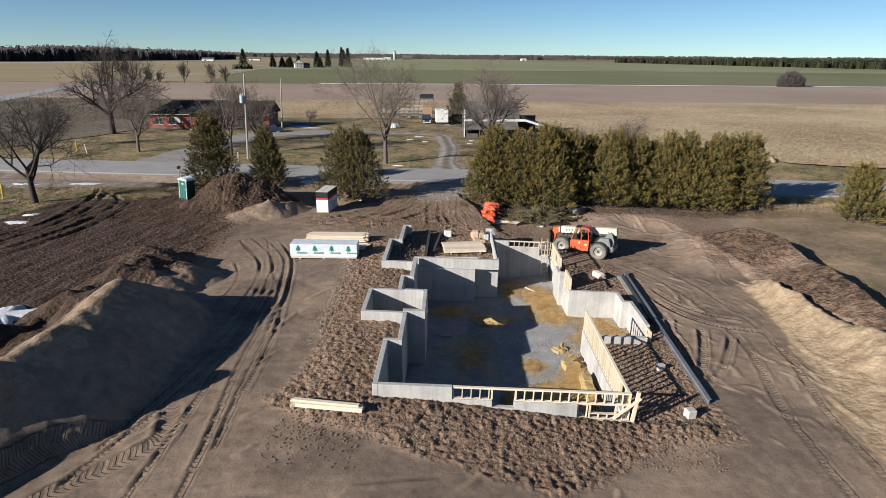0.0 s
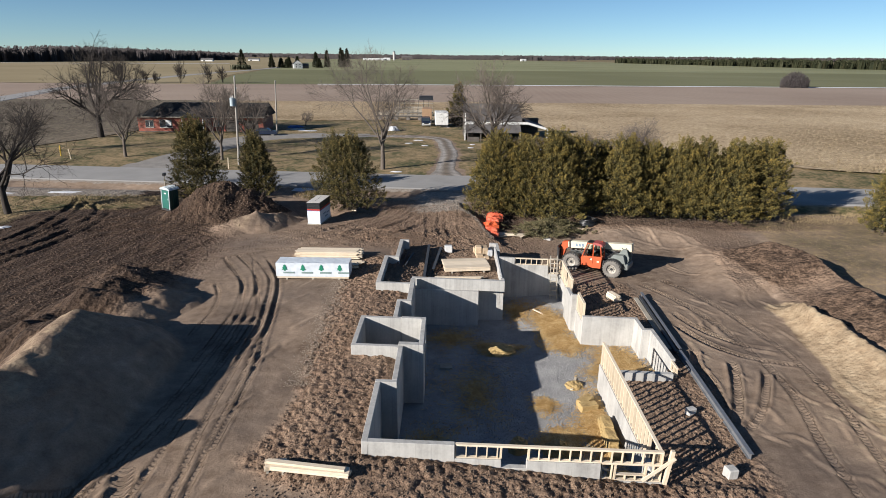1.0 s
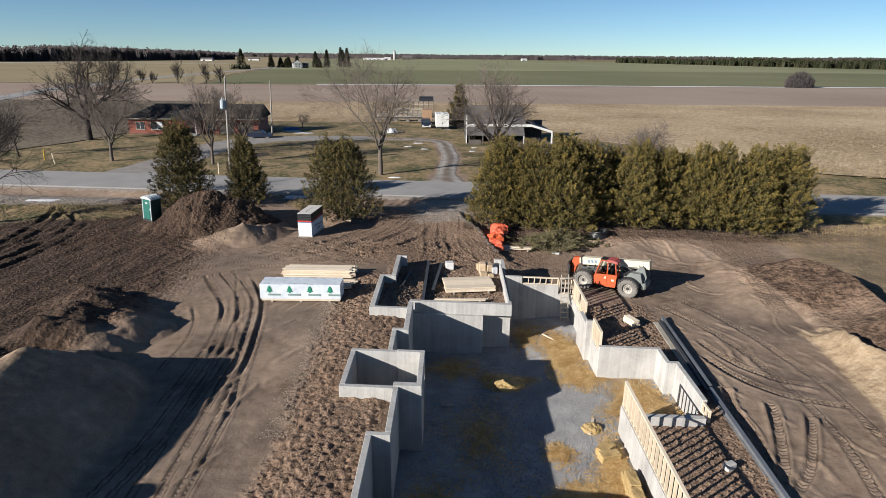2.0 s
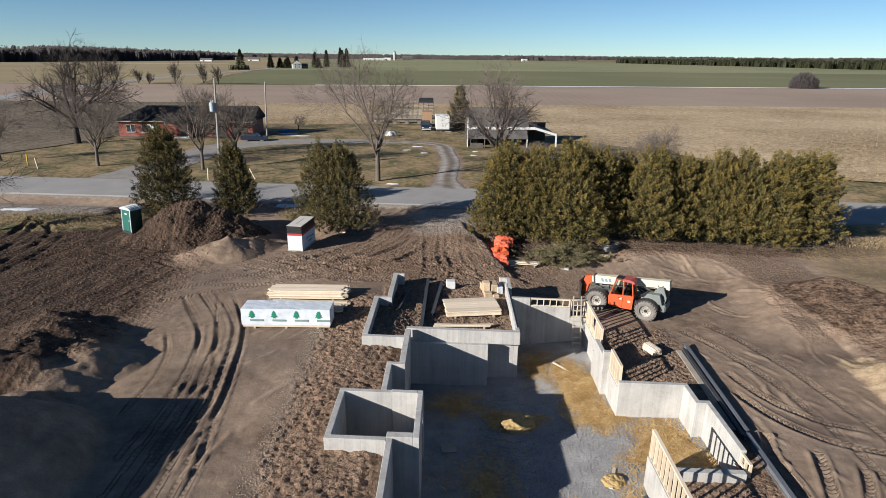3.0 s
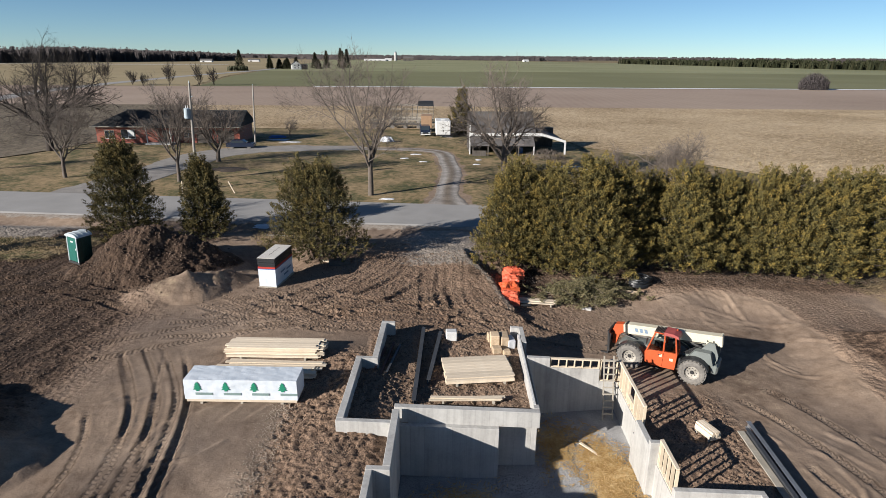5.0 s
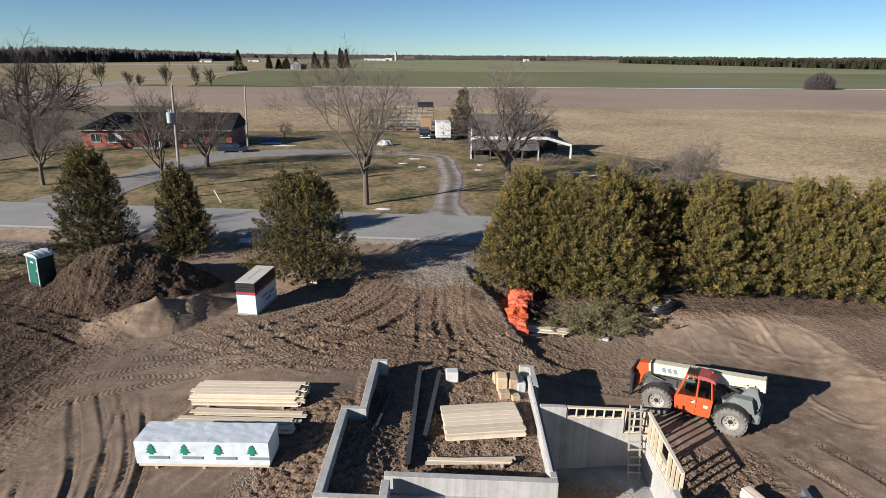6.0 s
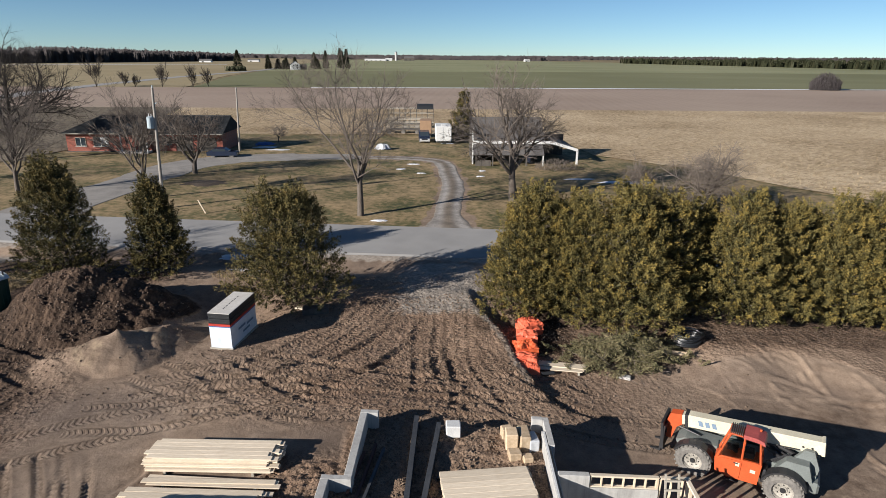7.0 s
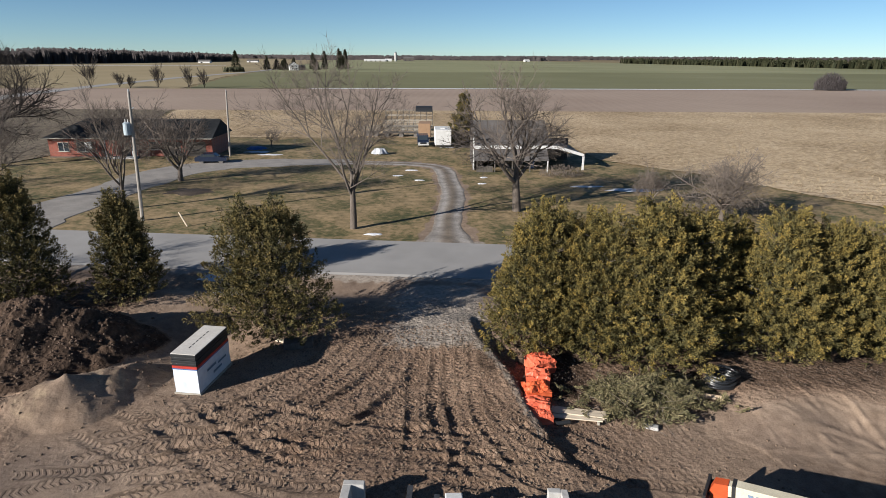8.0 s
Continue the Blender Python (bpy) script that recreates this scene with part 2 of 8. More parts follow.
def drive_material():
    """Earthy gravel with two paler wheel lanes of uneven wear."""
    m, nt, p = nodes_of("worn_drive")
    co = world_pos(nt)
    a, b = noise_node(nt, 9, 5, 0.65, co), noise_node(nt, 0.7, 5, 0.65, co)
    f = math_node(nt, "ADD", math_node(nt, "MULTIPLY", a.outputs[0], 0.5), math_node(nt, "MULTIPLY", b.outputs[0], 0.5))
    lane = nt.nodes.new("ShaderNodeAttribute")
    lane.attribute_name = "lane"
    earth = ramp(nt, f, [(0.38, (0.09, 0.072, 0.055)), (0.5, (0.17, 0.135, 0.1)), (0.62, (0.27, 0.21, 0.15))]).outputs[0]
    stone = ramp(nt, f, [(0.36, (0.2, 0.182, 0.165)), (0.5, (0.37, 0.34, 0.31)), (0.64, (0.5, 0.465, 0.425))]).outputs[0]
    worn = math_node(nt, "MULTIPLY", lane.outputs["Fac"], math_node(nt, "ADD", b.outputs[0], 0.5))
    link(nt, mix(nt, worn, earth, stone), p.inputs["Base Color"])
    p.inputs["Roughness"].default_value = 0.9
    bump(nt, p, f, 0.7, 0.08)
    return m


DRIVE = drive_material()
STONE = grainy("crushed_stone", (0.22, 0.22, 0.225), (0.52, 0.51, 0.5), 16, 1.1, 0.9, relief=0.8, dist=0.04, local=False)
STRAW = grainy("straw", (0.3, 0.2, 0.075), (0.6, 0.44, 0.2), 14, 2.2, 0.85, relief=0.7, dist=0.03, local=False)
SNOW = grainy("old_snow", (0.62, 0.64, 0.68), (0.85, 0.86, 0.88), 6, 1.5, 0.6, relief=0.4, dist=0.03, local=False)
LUMBER = grainy("spruce_lumber", (0.66, 0.54, 0.39), (0.92, 0.8, 0.63), 6, 2.5, 0.7, relief=0.15, vary=0.16, stretch=(1, 9, 9))
LUMBER_Y = grainy("spruce_stud", (0.6, 0.48, 0.33), (0.86, 0.74, 0.56), 6, 2.5, 0.7, relief=0.15, vary=0.12, stretch=(9, 9, 1))
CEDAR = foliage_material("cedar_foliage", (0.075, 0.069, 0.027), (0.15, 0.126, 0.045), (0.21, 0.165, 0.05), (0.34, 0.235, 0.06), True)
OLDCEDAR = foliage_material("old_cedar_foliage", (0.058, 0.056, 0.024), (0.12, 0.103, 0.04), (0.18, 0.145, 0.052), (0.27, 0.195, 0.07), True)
SPRUCE = foliage_material("spruce_foliage", (0.01, 0.014, 0.008), (0.025, 0.03, 0.014), (0.045, 0.048, 0.022), (0.06, 0.05, 0.03))
BARK = grainy("grey_bark", (0.075, 0.06, 0.05), (0.19, 0.158, 0.13), 10, 1.5, 0.95, relief=0.6, dist=0.03, stretch=(1, 1, 0.25))
TWIG = grainy("bare_twigs", (0.1, 0.08, 0.066), (0.2, 0.165, 0.138), 6, 1, 0.95, relief=0)
DARKBARK = grainy("dark_bark", (0.022, 0.017, 0.014), (0.07, 0.056, 0.046), 10, 1.5, 0.95, relief=0.6, dist=0.03, stretch=(1, 1, 0.25))
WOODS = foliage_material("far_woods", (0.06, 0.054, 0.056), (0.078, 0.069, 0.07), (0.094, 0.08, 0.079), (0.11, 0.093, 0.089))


def plain(name, col, rough=0.5, metal=0.0, spread=0.12, fine=18.0, coarse=2.0, relief=0.08):
    """Paint, plastic or metal with slight soiling."""
    dark = tuple(c * (1 - 2 * spread) for c in col)
    light = tuple(min(1, c * (1 + spread)) for c in col)
    return grainy(name, dark, light, fine, coarse, rough, metal, relief, 0.004)


ORANGE = plain("orange_paint", (0.62, 0.105, 0.03), 0.45)
CREAM = plain("cream_paint", (0.72, 0.66, 0.5), 0.5)
TAUPE = plain("grey_green_paint", (0.19, 0.21, 0.2), 0.55)
BLACKISH = plain("black_steel", (0.03, 0.03, 0.032), 0.5)
TYRE = grainy("dusty_rubber", (0.1, 0.093, 0.085), (0.27, 0.25, 0.225), 9, 1.5, 0.9, relief=0.3)
RIM = plain("pale_rim", (0.42, 0.39, 0.34), 0.6, spread=0.3)
STEEL = grainy("galvanised_steel", (0.25, 0.26, 0.28), (0.44, 0.45, 0.47), 10, 1.0, 0.45, 0.6, 0.1)
DARKSTEEL = grainy("primed_steel_beam", (0.045, 0.05, 0.058), (0.11, 0.115, 0.125), 10, 1.0, 0.55, 0.3, 0.15)
RUST = grainy("red_primer_steel", (0.07, 0.03, 0.025), (0.15, 0.07, 0.055), 12, 1.5, 0.7, 0.2, 0.2)
WRAP = grainy("white_poly_wrap", (0.62, 0.69, 0.76), (0.8, 0.85, 0.9), 3.5, 0.9, 0.42, relief=0.35, dist=0.03)
EMBLEM = plain("green_print", (0.02, 0.26, 0.15), 0.5)
PRINT = plain("grey_green_print", (0.24, 0.33, 0.32), 0.5)
BLUEPRINT = plain("blue_print", (0.2, 0.28, 0.38), 0.5)
BOARD = grainy("weathered_board", (0.3, 0.27, 0.22), (0.5, 0.46, 0.39), 8, 1.2, 0.85, relief=0.2)
PALEBOARD = grainy("pale_panel_board", (0.58, 0.55, 0.5), (0.78, 0.75, 0.7), 8, 1.2, 0.7, relief=0.1)
BLACKPLASTIC = plain("black_sheet", (0.028, 0.03, 0.033), 0.4, relief=0.3)
REDBAND = plain("red_band", (0.5, 0.045, 0.03), 0.5)
BLUEBAND = plain("blue_band", (0.06, 0.16, 0.4), 0.5)
LOOGREEN = plain("green_plastic", (0.012, 0.14, 0.11), 0.45)
LOODARK = plain("dark_green_plastic", (0.008, 0.06, 0.05), 0.45)
LOOROOF = plain("pale_roof_plastic", (0.6, 0.66, 0.68), 0.4)
TARP = grainy("orange_tarp", (0.72, 0.12, 0.055), (0.92, 0.22, 0.12), 5, 1.5, 0.5, relief=0.4, dist=0.03)
TARP2 = grainy("bright_orange_tarp", (0.72, 0.1, 0.03), (0.92, 0.21, 0.08), 5, 1.5, 0.5, relief=0.4, dist=0.03)
WHITEPAINT = plain("white_paint", (0.76, 0.76, 0.74), 0.55)
ROOF = grainy("asphalt_shingles", (0.03, 0.034, 0.038), (0.075, 0.08, 0.086), 20, 1.5, 0.9, relief=0.5, dist=0.02)
BARNROOF = grainy("dark_barn_roof", (0.07, 0.064, 0.062), (0.17, 0.158, 0.152), 8, 0.6, 0.85, relief=0.3, dist=0.02)
BARNWOOD = grainy("weathered_barn_wood", (0.06, 0.052, 0.045), (0.16, 0.14, 0.12), 6, 0.9, 0.9, relief=0.4, stretch=(6, 6, 0.7))
GLASS = glass_material("dark_glass")
CLEARGLASS = glass_material("tinted_cab_glass", (0.55, 0.6, 0.6))
CLEARGLASS.node_tree.nodes["Principled BSDF"].inputs["Transmission Weight"].default_value = 1.0
CLEARGLASS.node_tree.nodes["Principled BSDF"].inputs["IOR"].default_value = 1.1
FADEDRED = plain("sun_faded_red_paint", (0.42, 0.09, 0.08), 0.6, spread=0.2)
CURTAIN = plain("pale_blind", (0.6, 0.62, 0.62), 0.7)
POLEWOOD = grainy("grey_pole_wood", (0.24, 0.22, 0.19), (0.42, 0.39, 0.35), 8, 1.0, 0.9, relief=0.4, stretch=(4, 4, 0.4))
CAN = plain("pale_blue_grey_enamel", (0.42, 0.5, 0.54), 0.4)
MULCH = grainy("dark_mulch", (0.03, 0.02, 0.014), (0.09, 0.065, 0.045), 6, 1.2, 0.95, relief=0.6, dist=0.05, local=False)
YELLOW = plain("yellow_paint", (0.7, 0.47, 0.04), 0.5)
OFFCUT = grainy("sawn_offcuts", (0.42, 0.3, 0.18), (0.72, 0.57, 0.4), 7, 2.5, 0.75, relief=0.2, vary=0.15)
CARBLUE = plain("dark_blue_paint", (0.02, 0.03, 0.06), 0.25)
BROWNBOX = plain("tan_plywood", (0.38, 0.24, 0.14), 0.7)
JUNK = grainy("grey_tarpaulin", (0.4, 0.42, 0.45), (0.75, 0.77, 0.8), 4, 1, 0.6, relief=0.4)
BLUETARP = plain("blue_tarp", (0.05, 0.14, 0.4), 0.5)
DRYGRASS = foliage_material("dry_tall_grass", (0.2, 0.15, 0.08), (0.3, 0.22, 0.12), (0.38, 0.29, 0.16), (0.45, 0.35, 0.2))
CUTGREEN = foliage_material("cut_cedar_boughs", (0.07, 0.07, 0.035), (0.14, 0.13, 0.065), (0.22, 0.19, 0.1), (0.3, 0.25, 0.14))
DARKCLODS = foliage_material("dark_mud_clods", (0.07, 0.047, 0.034), (0.11, 0.074, 0.053), (0.15, 0.104, 0.076), (0.21, 0.15, 0.11))
DARKSTALKS = foliage_material("rotting_corn_stalks", (0.1, 0.08, 0.06), (0.17, 0.14, 0.105), (0.25, 0.21, 0.155), (0.36, 0.3, 0.22))
STALKS = foliage_material("corn_stalks", (0.2, 0.15, 0.09), (0.29, 0.225, 0.14), (0.38, 0.3, 0.19), (0.48, 0.385, 0.25))
GRITSTONE = foliage_material("dusty_field_stones", (0.18, 0.138, 0.104), (0.27, 0.212, 0.164), (0.36, 0.29, 0.226), (0.46, 0.38, 0.3))
PEBBLE = foliage_material("loose_stone", (0.16, 0.16, 0.165), (0.27, 0.27, 0.27), (0.37, 0.365, 0.36), (0.47, 0.46, 0.44))
STRAWBITS = foliage_material("loose_straw", (0.36, 0.21, 0.075), (0.54, 0.34, 0.13), (0.7, 0.48, 0.22), (0.82, 0.63, 0.35))
CLODS = foliage_material("earth_clods", (0.11, 0.075, 0.052), (0.17, 0.12, 0.085), (0.22, 0.16, 0.115), (0.28, 0.21, 0.155))


def brick_material():
    m, nt, p = nodes_of("red_brick")
    co = obj_pos(nt)
    mp = nt.nodes.new("ShaderNodeMapping")
    mp.inputs["Rotation"].default_value = (radians(-90), 0, 0)
    link(nt, co, mp.inputs["Vector"])
    b = nt.nodes.new("ShaderNodeTexBrick")
    b.inputs["Scale"].default_value = 1.0
    b.inputs["Brick Width"].default_value, b.inputs["Row Height"].default_value = 0.22, 0.075
    b.inputs["Mortar Size"].default_value = 0.006
    b.inputs["Color1"].default_value = (0.3, 0.07, 0.042, 1)
    b.inputs["Color2"].default_value = (0.2, 0.048, 0.033, 1)
    b.inputs["Mortar"].default_value = (0.2, 0.16, 0.13, 1)
    link(nt, mp.outputs[0], b.inputs["Vector"])
    n = noise_node(nt, 1.2, 4, 0.6, co)
    link(nt, mix(nt, math_node(nt, "MULTIPLY", n.outputs[0], 0.4), b.outputs[0], (0.24, 0.07, 0.05)), p.inputs["Base Color"])
    p.inputs["Roughness"].default_value = 0.9
    return m


BRICK = brick_material()


# ---- geometry helpers ----
def mesh_object(name, verts, faces, material, parent=None, label="", smooth=False):
    me = bpy.data.meshes.new(name)
    me.from_pydata([tuple(v) for v in verts], [], [tuple(f) for f in faces])
    me.update()
    me.materials.append(material)
    if smooth:
        me.polygons.foreach_set("use_smooth", [True] * len(me.polygons))
    ob = new(name, me)
    if parent is not None:
        ob.parent = parent
    if label:
        ob["label"] = label
    return ob


def loose_faces(name, V, n):
    """A mesh of separate faces with n corners each."""
    V = np.asarray(V, np.float32).reshape(-1, 3)
    me = bpy.data.meshes.new(name)
    me.vertices.add(len(V))
    me.vertices.foreach_set("co", V.ravel())
    me.loops.add(len(V))
    me.loops.foreach_set("vertex_index", np.arange(len(V), dtype=np.int32))
    me.polygons.add(len(V) // n)
    me.polygons.foreach_set("loop_start", np.arange(0, len(V), n, dtype=np.int32))
    me.update(calc_edges=True)
    return me


def loose_object(name, V, n, material):
    me = loose_faces(name, V, n)
    me.materials.append(material)
    return new(name, me)


def part(name, bm, material, parent=None, label="", smooth=False):
    """Links a bmesh as one mesh object, under a thing or a part if one is given."""
    bmesh.ops.recalc_face_normals(bm, faces=bm.faces[:])
    me = bpy.data.meshes.new(name)
    bm.to_mesh(me)
    bm.free()
    me.materials.append(material)
    if smooth:
        me.polygons.foreach_set("use_smooth", [True] * len(me.polygons))
    ob = new(name, me)
    if parent is not None:
        ob.parent = parent
    if label:
        ob["label"] = label
    return ob


def again(ob, m, parent=None):
    """Another piece on the same mesh, at the pose m."""
    o = new(ob.name.split(".")[0], ob.data)
    o.matrix_basis = m
    if parent is not None:
        o.parent = parent
    return o


def empty(name, m=None):
    ob = new(name)
    ob.empty_display_size = 0.3
    if m is not None:
        ob.matrix_basis = m
    return ob


def add_box(bm, lo, hi, m=None, bevel=0.0):
    vs = bmesh.ops.create_cube(bm, size=1.0)["verts"]
    for v in vs:
        v.co = Vector([lo[i] + (v.co[i] + 0.5) * (hi[i] - lo[i]) for i in range(3)])
    if bevel:
        es = list({e for v in vs for e in v.link_edges})
        r = bmesh.ops.bevel(bm, geom=es, offset=bevel, segments=1, affect="EDGES")
        vs = list({v for f in r["faces"] for v in f.verts} | {v for v in vs if v.is_valid})
    if m is not None:
        bmesh.ops.transform(bm, matrix=m, verts=vs)
    return vs


def box(lo, hi, m=None, bevel=0.0):
    bm = bmesh.new()
    add_box(bm, lo, hi, m, bevel)
    return bm


def add_tube(bm, a, b, r0, r1, n=8, caps=True):
    a, b = Vector(a), Vector(b)
    q = (b - a).to_track_quat("Z", "Y").to_matrix().to_4x4()
    m = Matrix.Translation((a + b) / 2) @ q
    return bmesh.ops.create_cone(bm, cap_ends=caps, cap_tris=False, segments=n, radius1=r0, radius2=r1, depth=(b - a).length, matrix=m)["verts"]


def tube(a, b, r0, r1=None, n=8):
    bm = bmesh.new()
    add_tube(bm, a, b, r0, r0 if r1 is None else r1, n)
    return bm


def add_prism(bm, outline, axis, lo, hi, m=None):
    """An outline of (a, b) pairs drawn out along an axis: x: (y, z), y: (x, z), z: (x, y)."""
    def at(a, b, c):
        return {"x": (c, a, b), "y": (a, c, b), "z": (a, b, c)}[axis]
    one = [bm.verts.new(at(a, b, lo)) for a, b in outline]
    two = [bm.verts.new(at(a, b, hi)) for a, b in outline]
    n = len(outline)
    bm.faces.new(one), bm.faces.new(two[::-1])
    for i in range(n):
        bm.faces.new((one[i], one[(i + 1) % n], two[(i + 1) % n], two[i]))
    if m is not None:
        bmesh.ops.transform(bm, matrix=m, verts=one + two)
    return one + two


def prism(outline, axis, lo, hi, m=None):
    bm = bmesh.new()
    add_prism(bm, outline, axis, lo, hi, m)
    return bm


def smooth_step(a, b, x):
    t = np.clip((x - a) / (b - a), 0, 1)
    return t * t * (3 - 2 * t)


def value_noise(x, y, seed=0):
    """Smooth noise between -1 and 1 on a unit lattice."""
    xi, yi = np.floor(x).astype(np.int64), np.floor(y).astype(np.int64)
    xf, yf = x - xi, y - yi
    u, v = xf * xf * (3 - 2 * xf), yf * yf * (3 - 2 * yf)

    def h(i, j):
        k = (i * 374761393 + j * 668265263 + seed * 974634777) & 0x7FFFFFFF
        k = ((k ^ (k >> 13)) * 1274126177) & 0x7FFFFFFF
        return ((k ^ (k >> 16)) & 0xFFFF) / 32767.5 - 1

    a, b, c, d = h(xi, yi), h(xi + 1, yi), h(xi, yi + 1), h(xi + 1, yi + 1)
    return (a * (1 - u) + b * u) * (1 - v) + (c * (1 - u) + d * u) * v


def fractal(x, y, scale, octaves=4, seed=0, gain=0.5):
    total, amp, norm = 0, 1.0, 0.0
    for o in range(octaves):
        total = total + amp * value_noise(x / scale * 2**o, y / scale * 2**o, seed + 17 * o)
        norm += amp
        amp *= gain
    return total / norm


def along(x, y, line):
    """Distance from a polyline, the side that it lies on, and the length run along it."""
    best = np.full(x.shape, 1e9)
    side, run = np.zeros(x.shape), np.zeros(x.shape)
    s = 0.0
    for (x0, y0), (x1, y1) in zip(line[:-1], line[1:]):
        dx, dy = x1 - x0, y1 - y0
        L = math.hypot(dx, dy)
        t = np.clip(((x - x0) * dx + (y - y0) * dy) / L**2, 0, 1)
        ex, ey = x - x0 - t * dx, y - y0 - t * dy
        d = np.hypot(ex, ey)
        near = d < best
        best = np.where(near, d, best)
        side = np.where(near, np.sign(dx * ey - dy * ex) * d, side)
        run = np.where(near, s + t * L, run)
        s += L
    return best, side, run


def curve_points(pts, n=8):
    """A Catmull-Rom line through a few points."""
    p = [pts[0], *pts, pts[-1]]
    out = []
    for i in range(1, len(p) - 2):
        a, b, c, d = (np.array(q, float) for q in p[i - 1 : i + 3])
        for k in range(n):
            t = k / n
            out.append(tuple(0.5 * (2 * b + (c - a) * t + (2 * a - 5 * b + 4 * c - d) * t**2 + (3 * b - a - 3 * c + d) * t**3)))
    out.append(tuple(pts[-1]))
    return out


F = pose(0, 0, 0, 0, 0, -1.8)  # the foundation's own axes


def inside(x, y, poly):
    hit = np.zeros(x.shape, bool)
    for (x0, y0), (x1, y1) in zip(poly, poly[1:] + poly[:1]):
        cross = (y0 > y) != (y1 > y)
        hit ^= cross & (x < (x1 - x0) * (y - y0) / ((y1 - y0) or 1e-9) + x0)
    return hit


def point_in(x, y, poly):
    hit = False
    x0, y0 = poly[-1]
    for x1, y1 in poly:
        if (y0 > y) != (y1 > y) and x < (x1 - x0) * (y - y0) / (y1 - y0) + x0:
            hit = not hit
        x0, y0 = x1, y1
    return hit


# ---- ground ----
BASEMENT = [(-3.1, 23.9), (8.4, 23.9), (8.4, 32.05), (11.6, 32.05), (12.15, 33.4), (12.15, 36.6), (11.65, 36.6), (11.65, 38.3), (8.5, 38.3), (8.5, 46.55),
            (3.85, 46.55), (3.85, 42.1), (3.4, 41.7), (-2.35, 41.7), (-2.35, 37.7), (-3.0, 37.7), (-3.0, 35.2), (-4.75, 35.2), (-4.75, 31.9), (-2.35, 31.9), (-2.35, 28.3), (-3.1, 28.3)]
LEFT_RIDGE = curve_points([(-20.2, 17.4), (-18.7, 20.0), (-17.5, 22.3), (-17.1, 24.1), (-16.85, 26.5), (-16.8, 29.8), (-17.0, 31.0)])
BROWN_BERM = curve_points([(23.6, 51.6), (25.6, 50.2), (28.0, 48.1), (28.7, 45.0), (28.4, 40.5), (27.9, 36.0), (27.4, 32.4), (27.0, 26.0), (26.6, 14.0)])
PAD_EDGE = curve_points([(13.0, 56.0), (17.2, 56.7), (20.1, 57.2), (23.0, 55.6), (23.7, 53.2), (23.4, 49.2), (22.3, 44.9), (22.8, 42.1)])
RAMP_EDGE = curve_points([(3.0, 66.5), (2.9, 63.5), (3.6, 61.0), (4.4, 58.8), (5.0, 56.4), (5.8, 53.8), (7.4, 51.6)])
DRIVE_LINE = [(2.0, 79.8), (2.05, 84), (2.2, 89), (2.75, 95), (2.9, 101), (2.5, 107), (2.3, 112), (1.2, 116), (-1.5, 118), (-6, 119), (-14, 119.5)]
